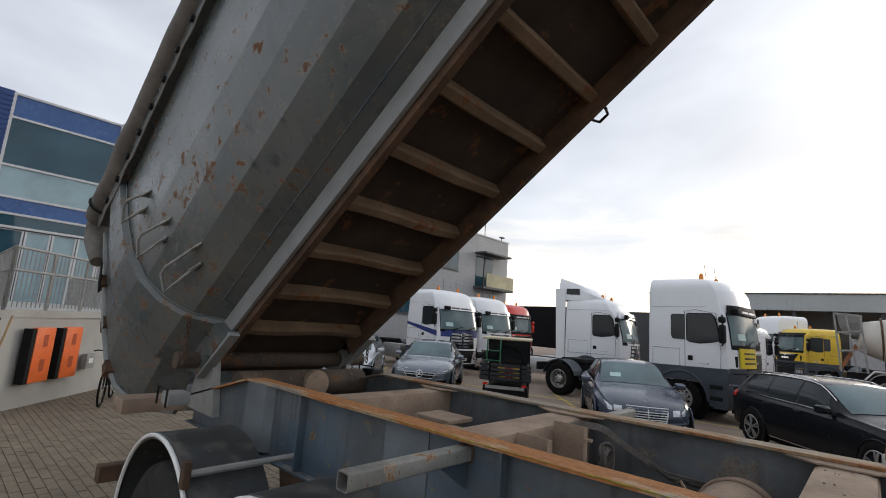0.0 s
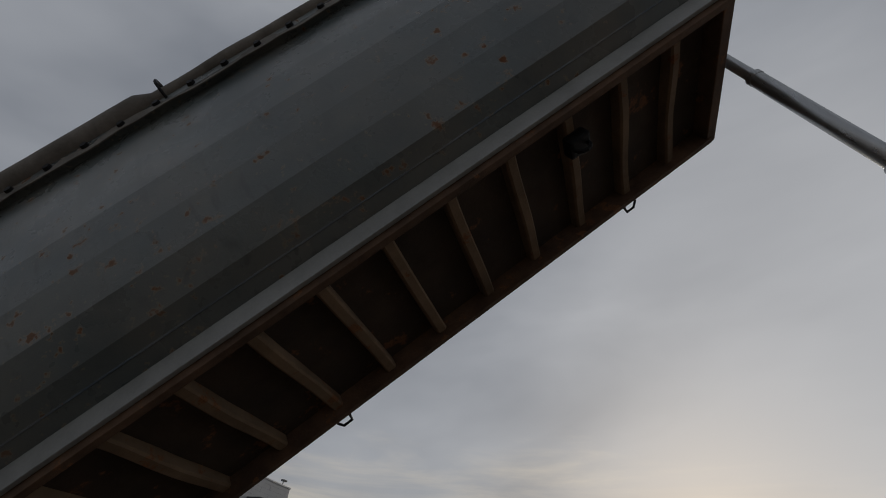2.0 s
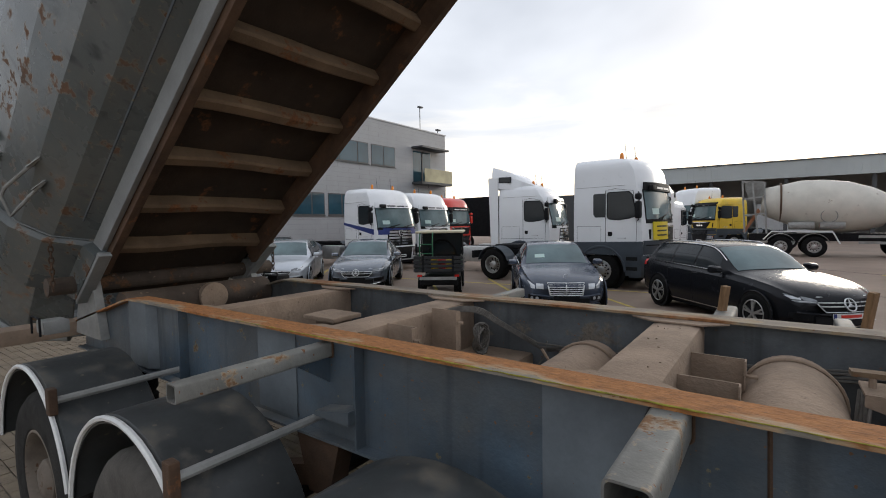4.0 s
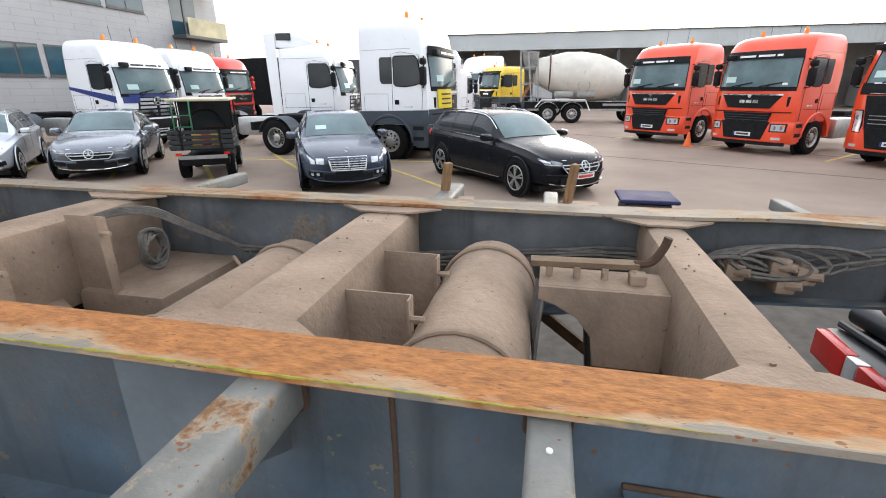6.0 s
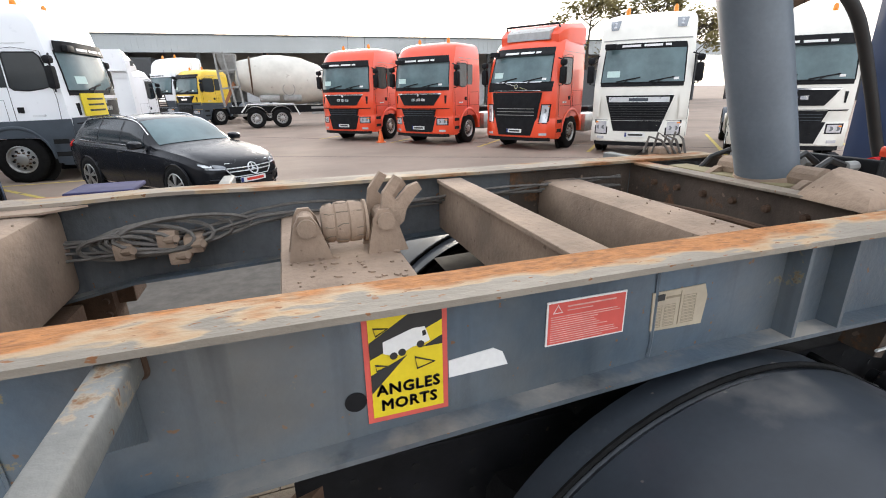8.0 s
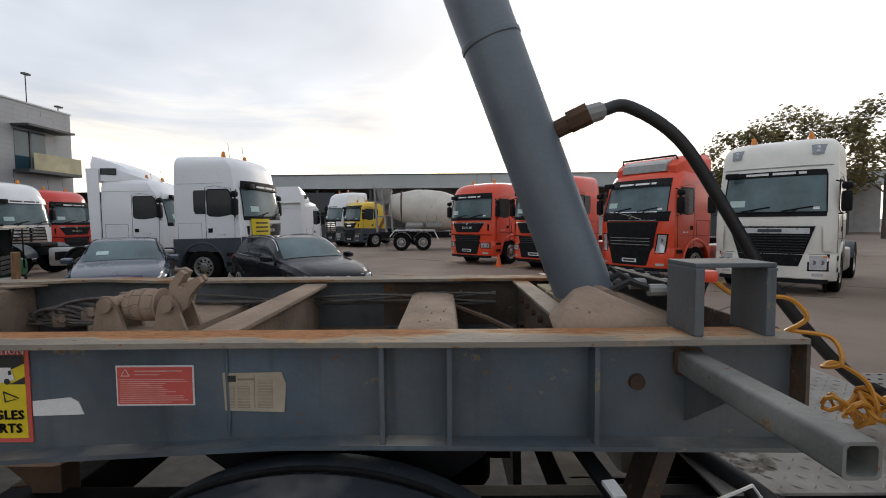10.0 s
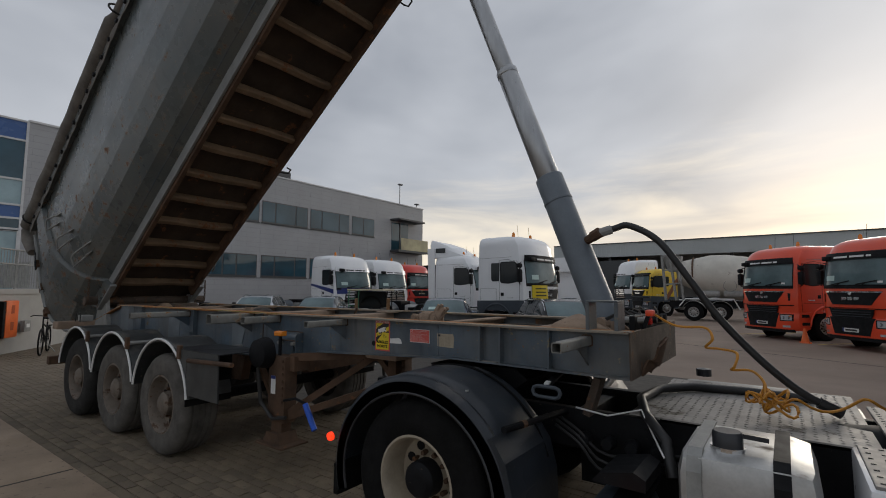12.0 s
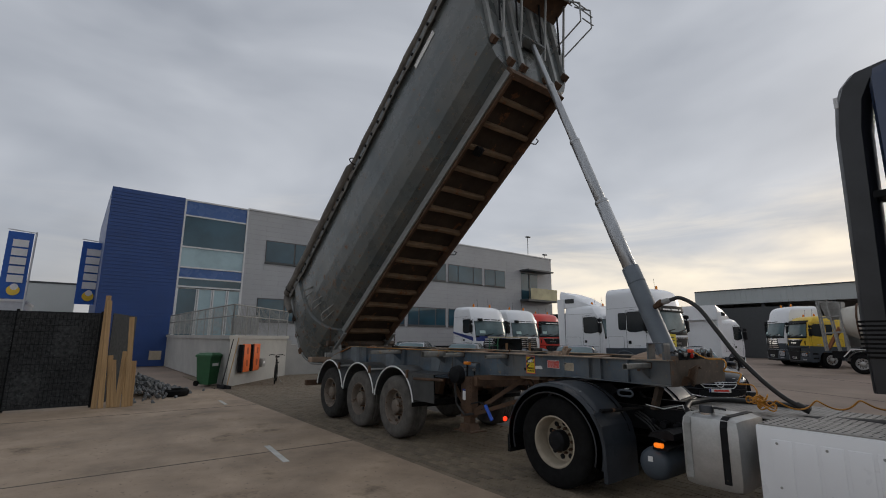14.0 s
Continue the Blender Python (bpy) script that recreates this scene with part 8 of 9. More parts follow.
        for x in (-1.44, -2.28):
            part("door_handle", tube(B(), [S(x, side(4.75), 0.012), S(x - 0.02, side(4.75), 0.025), S(x - 0.18, side(4.75), 0.025), S(x - 0.2, side(4.75), 0.012)], 0.012, 6), paint, c)
        part("body_crease", tube(B(), [S(x, side(4.95), 0.0) for x in lin(-0.2, R + 0.5, 24)], 0.006, 5), paint, c)
        part("sill_trim", tube(B(), [S(x, side(1.9), 0.008) for x in lin(-0.45, wb + 0.45, 12)], 0.014, 5), CHROME if wagon else BLACK, c)
        for x in (0.0, wb):
            yo_ = s * (at_x(x)[0] + 0.004)
            # no arch is cut: a near-black disc paints the shade round the wheel
            part("wheel_well", lathe(B(), [(0.0, yo_), (0.372, yo_), (0.372, yo_ - s * 0.03)], 32, "y", (x, 0, 0.335)), HOLESHADE, c)
            part("arch_lip", tube(B(), [(x + 0.378 * math.cos(a), yo_, 0.335 + 0.378 * math.sin(a)) for a in lin(-0.35, math.pi + 0.35, 26)], 0.014, 6), paint, c)
            yw = s * (abs(yo_) - 0.09)
            wheel(c, (x, yw, 0.33), 0.33, 0.225, 0.235, RUBBER, BLACK, s, 0, False, 0.03, n=32)
            yf = yw + s * 0.117
            for k in range(5):
                a = k * math.tau / 5 + 0.3
                bm = B()
                for d in (-0.16, 0.16):
                    bar(bm, (x + 0.03 * math.cos(a), yf, 0.33 + 0.03 * math.sin(a)), (x + 0.222 * math.cos(a + d), yf - s * 0.008, 0.33 + 0.222 * math.sin(a + d)), 0.022, 0.03)
                part("spoke", bm, ALU, c)
            part("rim_edge", tube(B(), [(x + 0.226 * math.cos(a), yf - s * 0.008, 0.33 + 0.226 * math.sin(a)) for a in lin(0, math.tau, 29)[:-1]], 0.011, 5, closed=True), ALU, c)
            part("hub_cap", lathe(B(), [(0.0, yf + s * 0.012), (0.04, yf + s * 0.01), (0.045, yf - s * 0.01)], 12, "y", (x, 0, 0.33)), ALU, c)
        # lamps that wrap the corner of the nose
        def lamp(nm, q0, q1, zl, zu, mtl, off, lbl="", par=c):
            return part(nm, sheet(B(), lambda q, f: skin(s * (0.45 + 0.4 * q), zl(q) + (zu(q) - zl(q)) * f, off), lin(q0, q1, 12), lin(0, 1, 5), (-0.02, 0, 0)), mtl, par, lbl, True)
        if classic:
            hl = lamp("headlamp", 0.42, 1.0, lambda q: 0.565 + 0.03 * q, lambda q: 0.70 + 0.04 * q, LAMPGLASS, 0.012, "clear headlamp")
            lamp("headlamp", 0.0, 0.36, lambda q: 0.575 + 0.02 * q, lambda q: 0.685, LAMPGLASS, 0.012, "clear headlamp")
        else:
            hl = lamp("headlamp", 0.0, 1.0, lambda q: 0.60 + 0.02 * q, lambda q: 0.655 + 0.09 * q ** 0.7, CARLAMP, 0.012, "smoked headlamp")
            lamp("lamp_strip", 0.05, 0.9, lambda q: 0.612 + 0.02 * q, lambda q: 0.624 + 0.02 * q, LAMPGLASS, 0.018, "", hl)
            lamp("lamp_reflector", 0.45, 0.8, lambda q: 0.645 + 0.02 * q, lambda q: 0.69 + 0.02 * q, LAMPGLASS, 0.017, "", hl)
        lamp("fog_intake", 0.1, 0.75, lambda q: 0.33, lambda q: 0.43 + 0.03 * q, BLACK, 0.012)
        if classic:
            for q in (0.3, 0.55):
                o = skin(s * (0.45 + 0.4 * q), 0.385, 0.014)
                part("fog_lamp", lathe(B(), [(0.0, o.x + 0.012), (0.03, o.x + 0.008), (0.038, o.x - 0.02)], 14, "x", (0, o.y, o.z)), LAMPGLASS, c, "", True)
        panel("tail_lamp", R + 0.03, R + 0.3, side(4.4), side(5.8), REDLENS, c, 0.008, 4, 4)

    def nose(y, z, off):
        return (F - 0.34 * (y / 0.9) ** 2 - 0.04 - max(0, z - 0.56) * 0.55 + off, y, z)
    gw = 0.43 if not classic else 0.36
    z0, z1 = (0.47, 0.695) if not classic else (0.46, 0.70)

    def gwide(z):
        f = (z - z0) / (z1 - z0)
        return gw * (0.8 + 0.25 * math.sin(f * 2.2)) if not classic else gw * (0.9 + 0.12 * f)
    gr = part("grille", sheet(B(), lambda z, q: nose(q * gwide(z), z, 0.055), lin(z0, z1, 6), lin(-1, 1, 13), (-0.05, 0, 0)), BLACK, c, "black grille with bright bars", True)
    part("grille_rim", tube(B(), [nose(q * gwide(z0), z0, 0.058) for q in lin(-1, 1, 9)] + [nose(gwide(z), z, 0.058) for z in lin(z0, z1, 6)[1:]] + [nose(q * gwide(z1), z1, 0.058) for q in lin(1, -1, 9)[1:]] + [nose(-gwide(z), z, 0.058) for z in lin(z1, z0, 6)[1:-1]], 0.014 if classic else 0.009, 6, closed=True), BRIGHT, gr)
    for k in range(5 if classic else 2):
        z = z0 + 0.035 + k * 0.042 if classic else 0.56 + k * 0.055
        part("grille_bar", tube(B(), [nose(q * gwide(z), z, 0.066) for q in lin(-0.98, 0.98, 11)], 0.011, 5), BRIGHT, gr, "bright bar")
    if classic:
        part("grille_spine", tube(B(), [nose(0, z, 0.068) for z in lin(z0, z1, 4)], 0.012, 5), BRIGHT, gr)
        part("bonnet_star", tube(B(), [(0.66, 0.04 * math.cos(a), 0.83 + 0.04 * math.sin(a)) for a in lin(0, math.tau, 13)[:-1]], 0.005, 5, closed=True), CHROME, c)
    else:
        o = Vector(nose(0, 0.59, 0.085))
        part("star_ring", tube(B(), [o + Vector((-0.5 * 0.09 * math.sin(a), 0.09 * math.cos(a), 0.09 * math.sin(a))) for a in lin(0, math.tau, 25)[:-1]], 0.011, 6, closed=True), BRIGHT, gr)
        for k in range(3):
            a = radians(90 + 120 * k)
            part("star_arm", tube(B(), [o, o + Vector((-0.045 * math.sin(a), 0.088 * math.cos(a), 0.088 * math.sin(a)))], [0.014, 0.006], 6), BRIGHT, gr)
    part("lower_intake", sheet(B(), lambda z, q: nose(q * 0.47, z, 0.052), lin(0.27, 0.39, 3), lin(-1, 1, 9), (-0.05, 0, 0)), BLACK, c, "", True)
    part("bumper_trim", tube(B(), [nose(q * 0.66, 0.245 + 0.05 * abs(q) ** 3, 0.055) for q in lin(-1, 1, 15)], 0.013, 5), CHROME if not classic else paint, c)
    part("bumper_fold", tube(B(), [nose(q * 0.7, 0.425 + 0.03 * abs(q) ** 2, 0.045) for q in lin(-1, 1, 15)], 0.02, 6), paint, c)
    pl = part("number_plate", sheet(B(), lambda z, q: nose(q * 0.26, z, 0.075), [0.365, 0.45], lin(-1, 1, 5), (-0.012, 0, 0)), PLATEWHITE if plate else BLACK, c)
    if plate:
        part("plate_bar", sheet(B(), lambda z, q: nose(0.03 + q * 0.18, z, 0.078), [0.385, 0.43], lin(-1, 1, 5), (-0.003, 0, 0)), REDDEEP, pl)
        part("plate_band", sheet(B(), lambda z, q: nose(-0.235 + q * 0.022, z, 0.078), [0.368, 0.447], [-1, 1], (-0.003, 0, 0)), STRIPEBLUE, pl)
    part("underside", box(B(), R + 0.3, 0.5, -0.75, 0.75, 0.14, 0.24), BLACK, c)
    return c


car("car", "silver estate car with dark windows, parked in the row", pose(-13.05, 7.0, 0, 0, 0, -47), CARSILVER, wagon=True, card=False, scale=1.03)
car("car", "grey metallic saloon car parked nose out", pose(-10.65, 8.2, 0, 0, 0, -55), CARGREY, card=False, scale=1.03)
car("car", "dark blue-grey saloon car with a card behind the windscreen", pose(-4.15, 8.05, 0, 0, 0, -60), CARBLUE, classic=True, length=4.8, scale=1.03)
car("car", "black estate car with chrome roof rails", pose(0.2, 8.45, 0, 0, 0, -48), CARBLACK, wagon=True, plate=True, card=False, scale=1.04)
car("car", "dark hatchback parked by the building", pose(-18.5, 10.5, 0, 0, 0, -40), CARBLACK, wagon=True, card=True)

# ---- utility cart ----
cart = thing("utility_cart", "dark utility cart with beige roof and slatted tailboard", "cart", pose(-7.85, 8.5, 0, 0, 0, 121))
part("chassis", box(B(), -0.35, 2.3, -0.52, 0.52, 0.32, 0.5, 0.03), BLACK, cart, "", True)
for x in (0.0, 1.75):
    for s in (-1, 1):
        wheel(cart, (x, s * 0.50, 0.27), 0.27, 0.2, 0.14, RUBBER, GALV, s, 0, False, 0.04, n=24)
part("bed_floor", box(B(), -0.55, 0.7, -0.64, 0.64, 0.70, 0.74), BLACK, cart)
for k in range(4):
    part("tail_slat", box(B(), -0.57, -0.54, -0.66, 0.66, 0.72 + 0.11 * k, 0.80 + 0.11 * k, 0.005), PLASTIC, cart)
    for s in (-1, 1):
        part("side_slat", box(B(), -0.54, 0.7, s * 0.655 - 0.012, s * 0.655 + 0.012, 0.72 + 0.11 * k, 0.80 + 0.11 * k, 0.005), PLASTIC, cart)
for y in (-0.4, 0.4):
    part("slat_post", box(B(), -0.585, -0.57, y - 0.03, y + 0.03, 0.7, 1.15), BLACK, cart)
part("front_cowl", box(B(), 1.5, 2.35, -0.56, 0.56, 0.5, 0.95, 0.1), CARTGREEN, cart, "", True)
part("seat", box(B(), 0.75, 1.15, -0.55, 0.55, 0.7, 1.2, 0.06), BLACK, cart, "", True)
part("canopy", box(B(), -0.2, 1.95, -0.66, 0.66, 1.74, 1.80, 0.03), CANVAS, cart, "beige canopy roof", True)
for x, y in ((0.72, -0.6), (0.72, 0.6), (1.85, -0.58), (1.85, 0.58)):
    part("roof_post", tube(B(), [(x, y, 0.7), (x - 0.05, y, 1.75)], 0.018, 6), BLACK, cart)
part("rear_hoop", tube(B(), [(0.7, 0.42 * math.cos(a), 1.08 + 0.45 * math.sin(a)) for a in lin(0, math.pi, 15)], 0.02, 6), BLACK, cart)
part("rear_pane", box(B(), 0.735, 0.745, -0.58, 0.58, 1.1, 1.72), SIDEGLASS, cart)
for y in (0.5, 0.15):
    part("green_trolley_bar", tube(B(), [(-0.45, y, 0.75), (-0.5, y, 1.5), (-0.42, y, 1.72), (-0.3, y - 0.0, 1.76)], 0.016, 6), CARTGREEN, cart, "green trolley leaning in the bed")
for z in (0.95, 1.2, 1.45):
    part("green_trolley_rung", tube(B(), [(-0.48, 0.5, z), (-0.48, 0.15, z)], 0.013, 6), CARTGREEN, cart)
for y, mt in ((-0.3, YELLOW), (-0.1, REDDEEP), (0.1, YELLOW)):
    part("tool", box(B(), -0.5, -0.2, y - 0.1, y + 0.1, 0.76, 1.1, 0.04), mt, cart, "", True)
for s in (-1, 1):
    part("rear_light", box(B(), -0.575, -0.56, s * 0.5 - 0.06, s * 0.5 + 0.06, 0.58, 0.64), REDLENS, cart)
part("bumper", box(B(), -0.6, -0.56, -0.5, 0.5, 0.5, 0.58), GALV, cart)

# ---- yard markings, cone, trees ----
rng = random.Random(9)
for k in range(7):
    a = radians(-48)
    o = Vector((-16.5 + 2.75 * k * math.cos(radians(8)), 8.6 + 0.15 * k, -0.027))
    d = Vector((math.cos(a), math.sin(a), 0))
    bm = B()
    bar(bm, o - d * 4.6, o + d * 1.2, 0.1, 0.004)
    solid("bay_line", bm, PAINTLINE, "worn yellow parking bay line on the yard", "road marking", group="bay lines", kind="structure")
for k in range(6):
    a = radians(-132)
    o = Vector((6.3 + 2.5 * (k - 1), 18.0 - 2.85 * (k - 1), -0.027))
    d = Vector((math.cos(a), math.sin(a), 0))
    bm = bar(B(), o - d * 6, o + d * 1.5, 0.11, 0.004)
    solid("bay_line", bm, PAINTLINE, "worn yellow parking bay line on the yard", "road marking", group="bay lines", kind="structure")
for p, q in (((-18, 5.2), (-2.5, 6.8)), ((-18, 10.6), (-0.5, 12.2))):
    solid("bay_line", bar(B(), (*p, -0.027), (*q, -0.027), 0.1, 0.004), PAINTLINE, "worn yellow line along the parking bays", "road marking", group="bay lines", kind="structure")
for p, q in (((-2, 24), (22, 4)), ((3, 3), (18, 16)), ((-30, 30), (12, 9))):
    solid("slab_joint", bar(B(), (*p, -0.029), (*q, -0.029), 0.04, 0.004), JOINT, "dark joint between concrete yard slabs", "joint", group="slab joints", kind="structure")
cone = thing("traffic_cone", "orange traffic cone standing by the red trucks", "cone", pose(4.95, 17.2, -0.03))
part("cone_body", lathe(B(), [(0.13, 0.03), (0.03, 0.5), (0.0, 0.5)], 20, "z"), ORANGE, cone, "", True)
part("cone_foot", box(B(), -0.17, 0.17, -0.17, 0.17, 0.0, 0.03, 0.008), ORANGE, cone)


def tree(m, h, seed, label):
    r = random.Random(seed)
    t = thing("tree", label, "tree", m)
    bm = B()
    tube(bm, [(0, 0, 0), (0.05, 0.03, h * 0.25), (0.0, 0.1, h * 0.5), (0.15, 0, h * 0.8)], [0.24, 0.2, 0.13, 0.04], 8)
    tips = []
    for k in range(16):
        z = h * r.uniform(0.28, 0.8)
        a, L_ = r.uniform(0, math.tau), h * r.uniform(0.15, 0.32)
        q = Vector((math.cos(a) * L_, math.sin(a) * L_, z + L_ * r.uniform(0.3, 0.9)))
        tube(bm, [(0, 0, z), q * 0.5 + Vector((0, 0, z * 0.5)), q], [0.07, 0.045, 0.015], 5)
        tips.append(q)
    part("trunk", bm, BARK, t)
    vs, fs = [], []
    for q in tips * 3 + [Vector((0, 0, h * 0.85))] * 5:
        c = q + Vector((r.gauss(0, 0.3), r.gauss(0, 0.3), r.gauss(0, 0.3)))
        for _ in range(60):
            p = c + Vector((r.gauss(0, 0.45), r.gauss(0, 0.45), r.gauss(0, 0.4)))
            u = Vector((r.gauss(0, 1), r.gauss(0, 1), r.gauss(0, 1))).normalized() * r.uniform(0.13, 0.26)
            v = u.orthogonal().normalized() * u.length * 0.6
            b = len(vs)
            vs += [p - u, p + v, p + u, p - v]
            fs.append((b, b + 1, b + 2, b + 3))
    me = bpy.data.meshes.new("crown")
    me.from_pydata(vs, [], fs)
    me.materials.append(FOLIAGE)
    new("crown", me).parent = t
    return t


tree(pose(30, 40.5, 0), 10.4, 1, "autumn tree with thin brown-green crown beyond the yard")
tree(pose(35, 38, 0), 10.8, 2, "autumn tree with loose crown beyond the yard")
tree(pose(41, 39, 0), 9.5, 3, "tree with sparse yellowing leaves far off")
tree(pose(-62, -12, 0), 6.5, 4, "low dark tree far behind the flags")
tree(pose(46, 60, 0), 8.5, 5, "small bare-topped tree behind the hall")

# ---- office building ----
FX = -25.3
office = thing("office_building", "two-storey grey clad office building with a deep blue end block", "building")
core = part("grey_block", box(B(), FX - 14, FX, 2.4, 33.5, 0.0, 10.0), CLAD, office, "grey panel cladding")
bm = B()
for z in lin(0.4, 9.7, 29):
    box(bm, FX - 0.001, FX + 0.006, 2.42, 33.48, z, z + 0.012)
rg = random.Random(3)
for i, z in enumerate(lin(0.4, 9.7, 29)[:-1]):
    for k in range(15):
        y = 2.6 + k * 2.1 + (1.05 if i % 2 else 0)
        if y < 33.4:
            box(bm, FX - 0.001, FX + 0.006, y, y + 0.01, z, z + 0.33)
part("cladding_joints", bm, CLADJOINT, core)
part("coping", box(B(), FX - 14, FX + 0.06, 2.38, 33.56, 9.98, 10.08), FRAMEWHITE, office)
blue = part("blue_block", box(B(), FX - 14, FX + 0.02, -5.05, -1.33, 0.0, 10.05), BLUECLAD, office, "deep blue ribbed cladding")
bm = B()
for z in lin(0.2, 9.8, 49):
    box(bm, FX + 0.019, FX + 0.045, -5.05, -1.34, z, z + 0.08, 0.0)
part("cladding_ribs", bm, BLUECLAD, blue)
part("vent_grille", box(B(), FX + 0.02, FX + 0.09, -2.3, -1.7, 0.35, 0.85, 0.01), TAN, blue)
part("entrance_core", box(B(), FX - 14, FX - 0.3, -1.33, 2.4, 0.0, 10.0), HALLDARK, office)
for z0, z1, mtl, nm in ((9.05, 9.95, BLUEPANEL, "spandrel"), (7.1, 8.95, WINDOW, "pane"), (5.85, 7.0, LIGHTGLASS, "pane"), (5.2, 5.75, BLUEPANEL, "spandrel"), (4.68, 5.1, WINDOW, "pane")):
    part(nm, box(B(), FX - 0.06, FX - 0.03, -1.26, 2.33, z0, z1), mtl, office)
for z in (9.0, 7.05, 5.8, 5.15, 4.63, 9.97):
    part("mullion", box(B(), FX - 0.08, FX + 0.02, -1.33, 2.4, z - 0.045, z + 0.045), FRAMEWHITE, office)
for y in (-1.3, 2.37):
    part("mullion", box(B(), FX - 0.08, FX + 0.03, y - 0.05, y + 0.05, 1.7, 10.0), FRAMEWHITE, office)
for k, (y0, y1) in enumerate(((-1.25, -0.2), (-0.1, 0.65), (0.75, 1.5), (1.6, 2.3))):
    dr = part("entrance_door", box(B(), FX - 0.05, FX - 0.02, y0, y1, 1.75, 4.5), LIGHTGLASS if k else WINDOW, office)
    part("door_frame", tube(B(), [(FX, y0, 1.75), (FX, y0, 4.52), (FX, y1, 4.52), (FX, y1, 1.75)], 0.05, 4), FRAMEWHITE, dr)
for y, z in ((-0.3, 6.0), (0.25, 6.0), (1.2, 6.0), (-0.8, 6.0)):
    ch = part("office_chair", box(B(), FX - 0.9, FX - 0.4, y - 0.22, y + 0.22, z, z + 0.12, 0.03), FRAMEGREY, office)


def window_band(y0, y1, z0, z1, cuts):
    w = part("window", box(B(), FX - 0.1, FX + 0.012, y0, y1, z0, z1), FRAMEGREY, office, "ribbon window with dark frames")
    n = len(cuts)
    edges = [y0 + (y1 - y0) * sum(cuts[:i]) / sum(cuts) for i in range(n + 1)]
    for a, b in zip(edges, edges[1:]):
        part("pane", box(B(), FX + 0.013, FX + 0.022, a + 0.06, b - 0.06, z0 + 0.1, z1 - 0.08), WINDOW, w)
    part("sill", box(B(), FX, FX + 0.08, y0 - 0.03, y1 + 0.03, z0 - 0.05, z0), FRAMEGREY, w)


window_band(3.7, 8.3, 6.55, 8.1, (2, 1, 1.6))
window_band(12.0, 15.05, 6.5, 8.1, (1, 1.3, 1))
window_band(15.25, 19.2, 6.5, 8.1, (1, 1.6, 1))
window_band(19.45, 23.5, 6.5, 8.1, (1, 1.6, 1))
window_band(23.8, 26.5, 6.5, 8.1, (1, 1))
window_band(3.4, 7.4, 2.65, 4.2, (2, 1, 1.4))
window_band(11.0, 15.0, 2.65, 4.2, (1.6, 1, 1.6))
window_band(15.3, 19.2, 2.65, 4.2, (1, 1.6, 1))
window_band(19.5, 26.0, 2.65, 4.2, (1, 1.6, 1, 1.6))
part("balcony_recess", box(B(), FX - 0.05, FX + 0.015, 28.8, 31.2, 5.5, 8.15), WINDOW, office)
part("balcony_post", box(B(), FX, FX + 0.06, 29.9, 30.05, 5.5, 8.15), FRAMEGREY, office)
bal = part("balcony_slab", box(B(), FX, FX + 1.1, 28.6, 33.0, 5.3, 5.5, 0.01), FRAMEGREY, office)
part("balcony_glass", box(B(), FX + 1.06, FX + 1.08, 29.0, 33.0, 5.5, 6.6), mat("yellowish_balcony_glass", (0.42, 0.38, 0.22), 0.08, var=0.3, scale=0.8), bal)
part("canopy", box(B(), FX, FX + 1.2, 28.6, 32.4, 8.3, 8.45, 0.01), FRAMEGREY, office)
part("penthouse", box(B(), FX - 9, FX - 1.5, 12.0, 18.6, 10.0, 11.0), FRAMEGREY, office)
for y, h in ((30.6, 2.1), (14.9, 1.5), (33.2, 0.5)):
    ms = part("roof_mast", tube(B(), [(FX - 0.6, y, 10.0), (FX - 0.6, y, 10 + h)], 0.035, 6), FRAMEGREY, office)
    part("mast_lamp", box(B(), FX - 0.7, FX - 0.4, y - 0.25, y + 0.25, 10 + h, 10.12 + h, 0.02), FRAMEGREY, ms)

# ---- raised entrance platform ----
dockp = [(-11.35, -1.5), (-15.2, 1.9), (FX, 1.9), (FX, -1.5)]
dock = thing("entrance_platform", "pale cast concrete entrance platform with steel railing", "platform")
part("concrete_wall", prism(B(), dockp, "xy", 0.0, 1.62), CONCRETE, dock)
part("top_slab", prism(B(), [(-11.28, -1.56), (-15.18, 1.98), (FX, 1.98), (FX, -1.56)], "xy", 1.62, 1.76), CONCRETE, dock)
for k in range(8):
    part("stair_step", box(B(), -19.5, -15.4, 1.9 + 0.29 * k, 2.2 + 0.29 * k, 0.0, 1.55 - 0.19 * k), CONCRETE, dock)
FA, FB = Vector((-11.4, -1.45, 0)), Vector((-15.15, 1.85, 0))
runs = [(FA, Vector((-25.0, -1.45, 0)), 9), (FA, FB, 5)]
for p, q, n in runs:
    for k in range(n + 1):
        o = p.lerp(q, k / n)
        part("railing_post", tube(B(), [(o.x, o.y, 1.75), (o.x, o.y, 2.85)], 0.03, 6), GALV, dock)
    for z in (2.85, 2.45):
        part("railing_bar", tube(B(), [(p.x, p.y, z), (q.x, q.y, z)], 0.024, 6), GALV, dock)
    m = n * 9
    for k in range(m):
        o = p.lerp(q, (k + 0.5) / m)
        part("baluster", tube(B(), [(o.x, o.y, 1.8), (o.x, o.y, 2.83)], 0.011, 4), GALV, dock)
for k in range(14):
    o = Vector((-16.5 - 0.35 * k, 0.9, 0))
    part("screen_slat", box(B(), o.x, o.x + 0.2, 0.88, 0.94, 1.8, 2.7), GALV, dock)

# face of the platform: barriers, switch box, tools, bicycle
fd_ = (FB - FA).normalized()
fn_ = Vector((fd_.y, -fd_.x, 0))
if fn_.x < 0:
    fn_ = -fn_


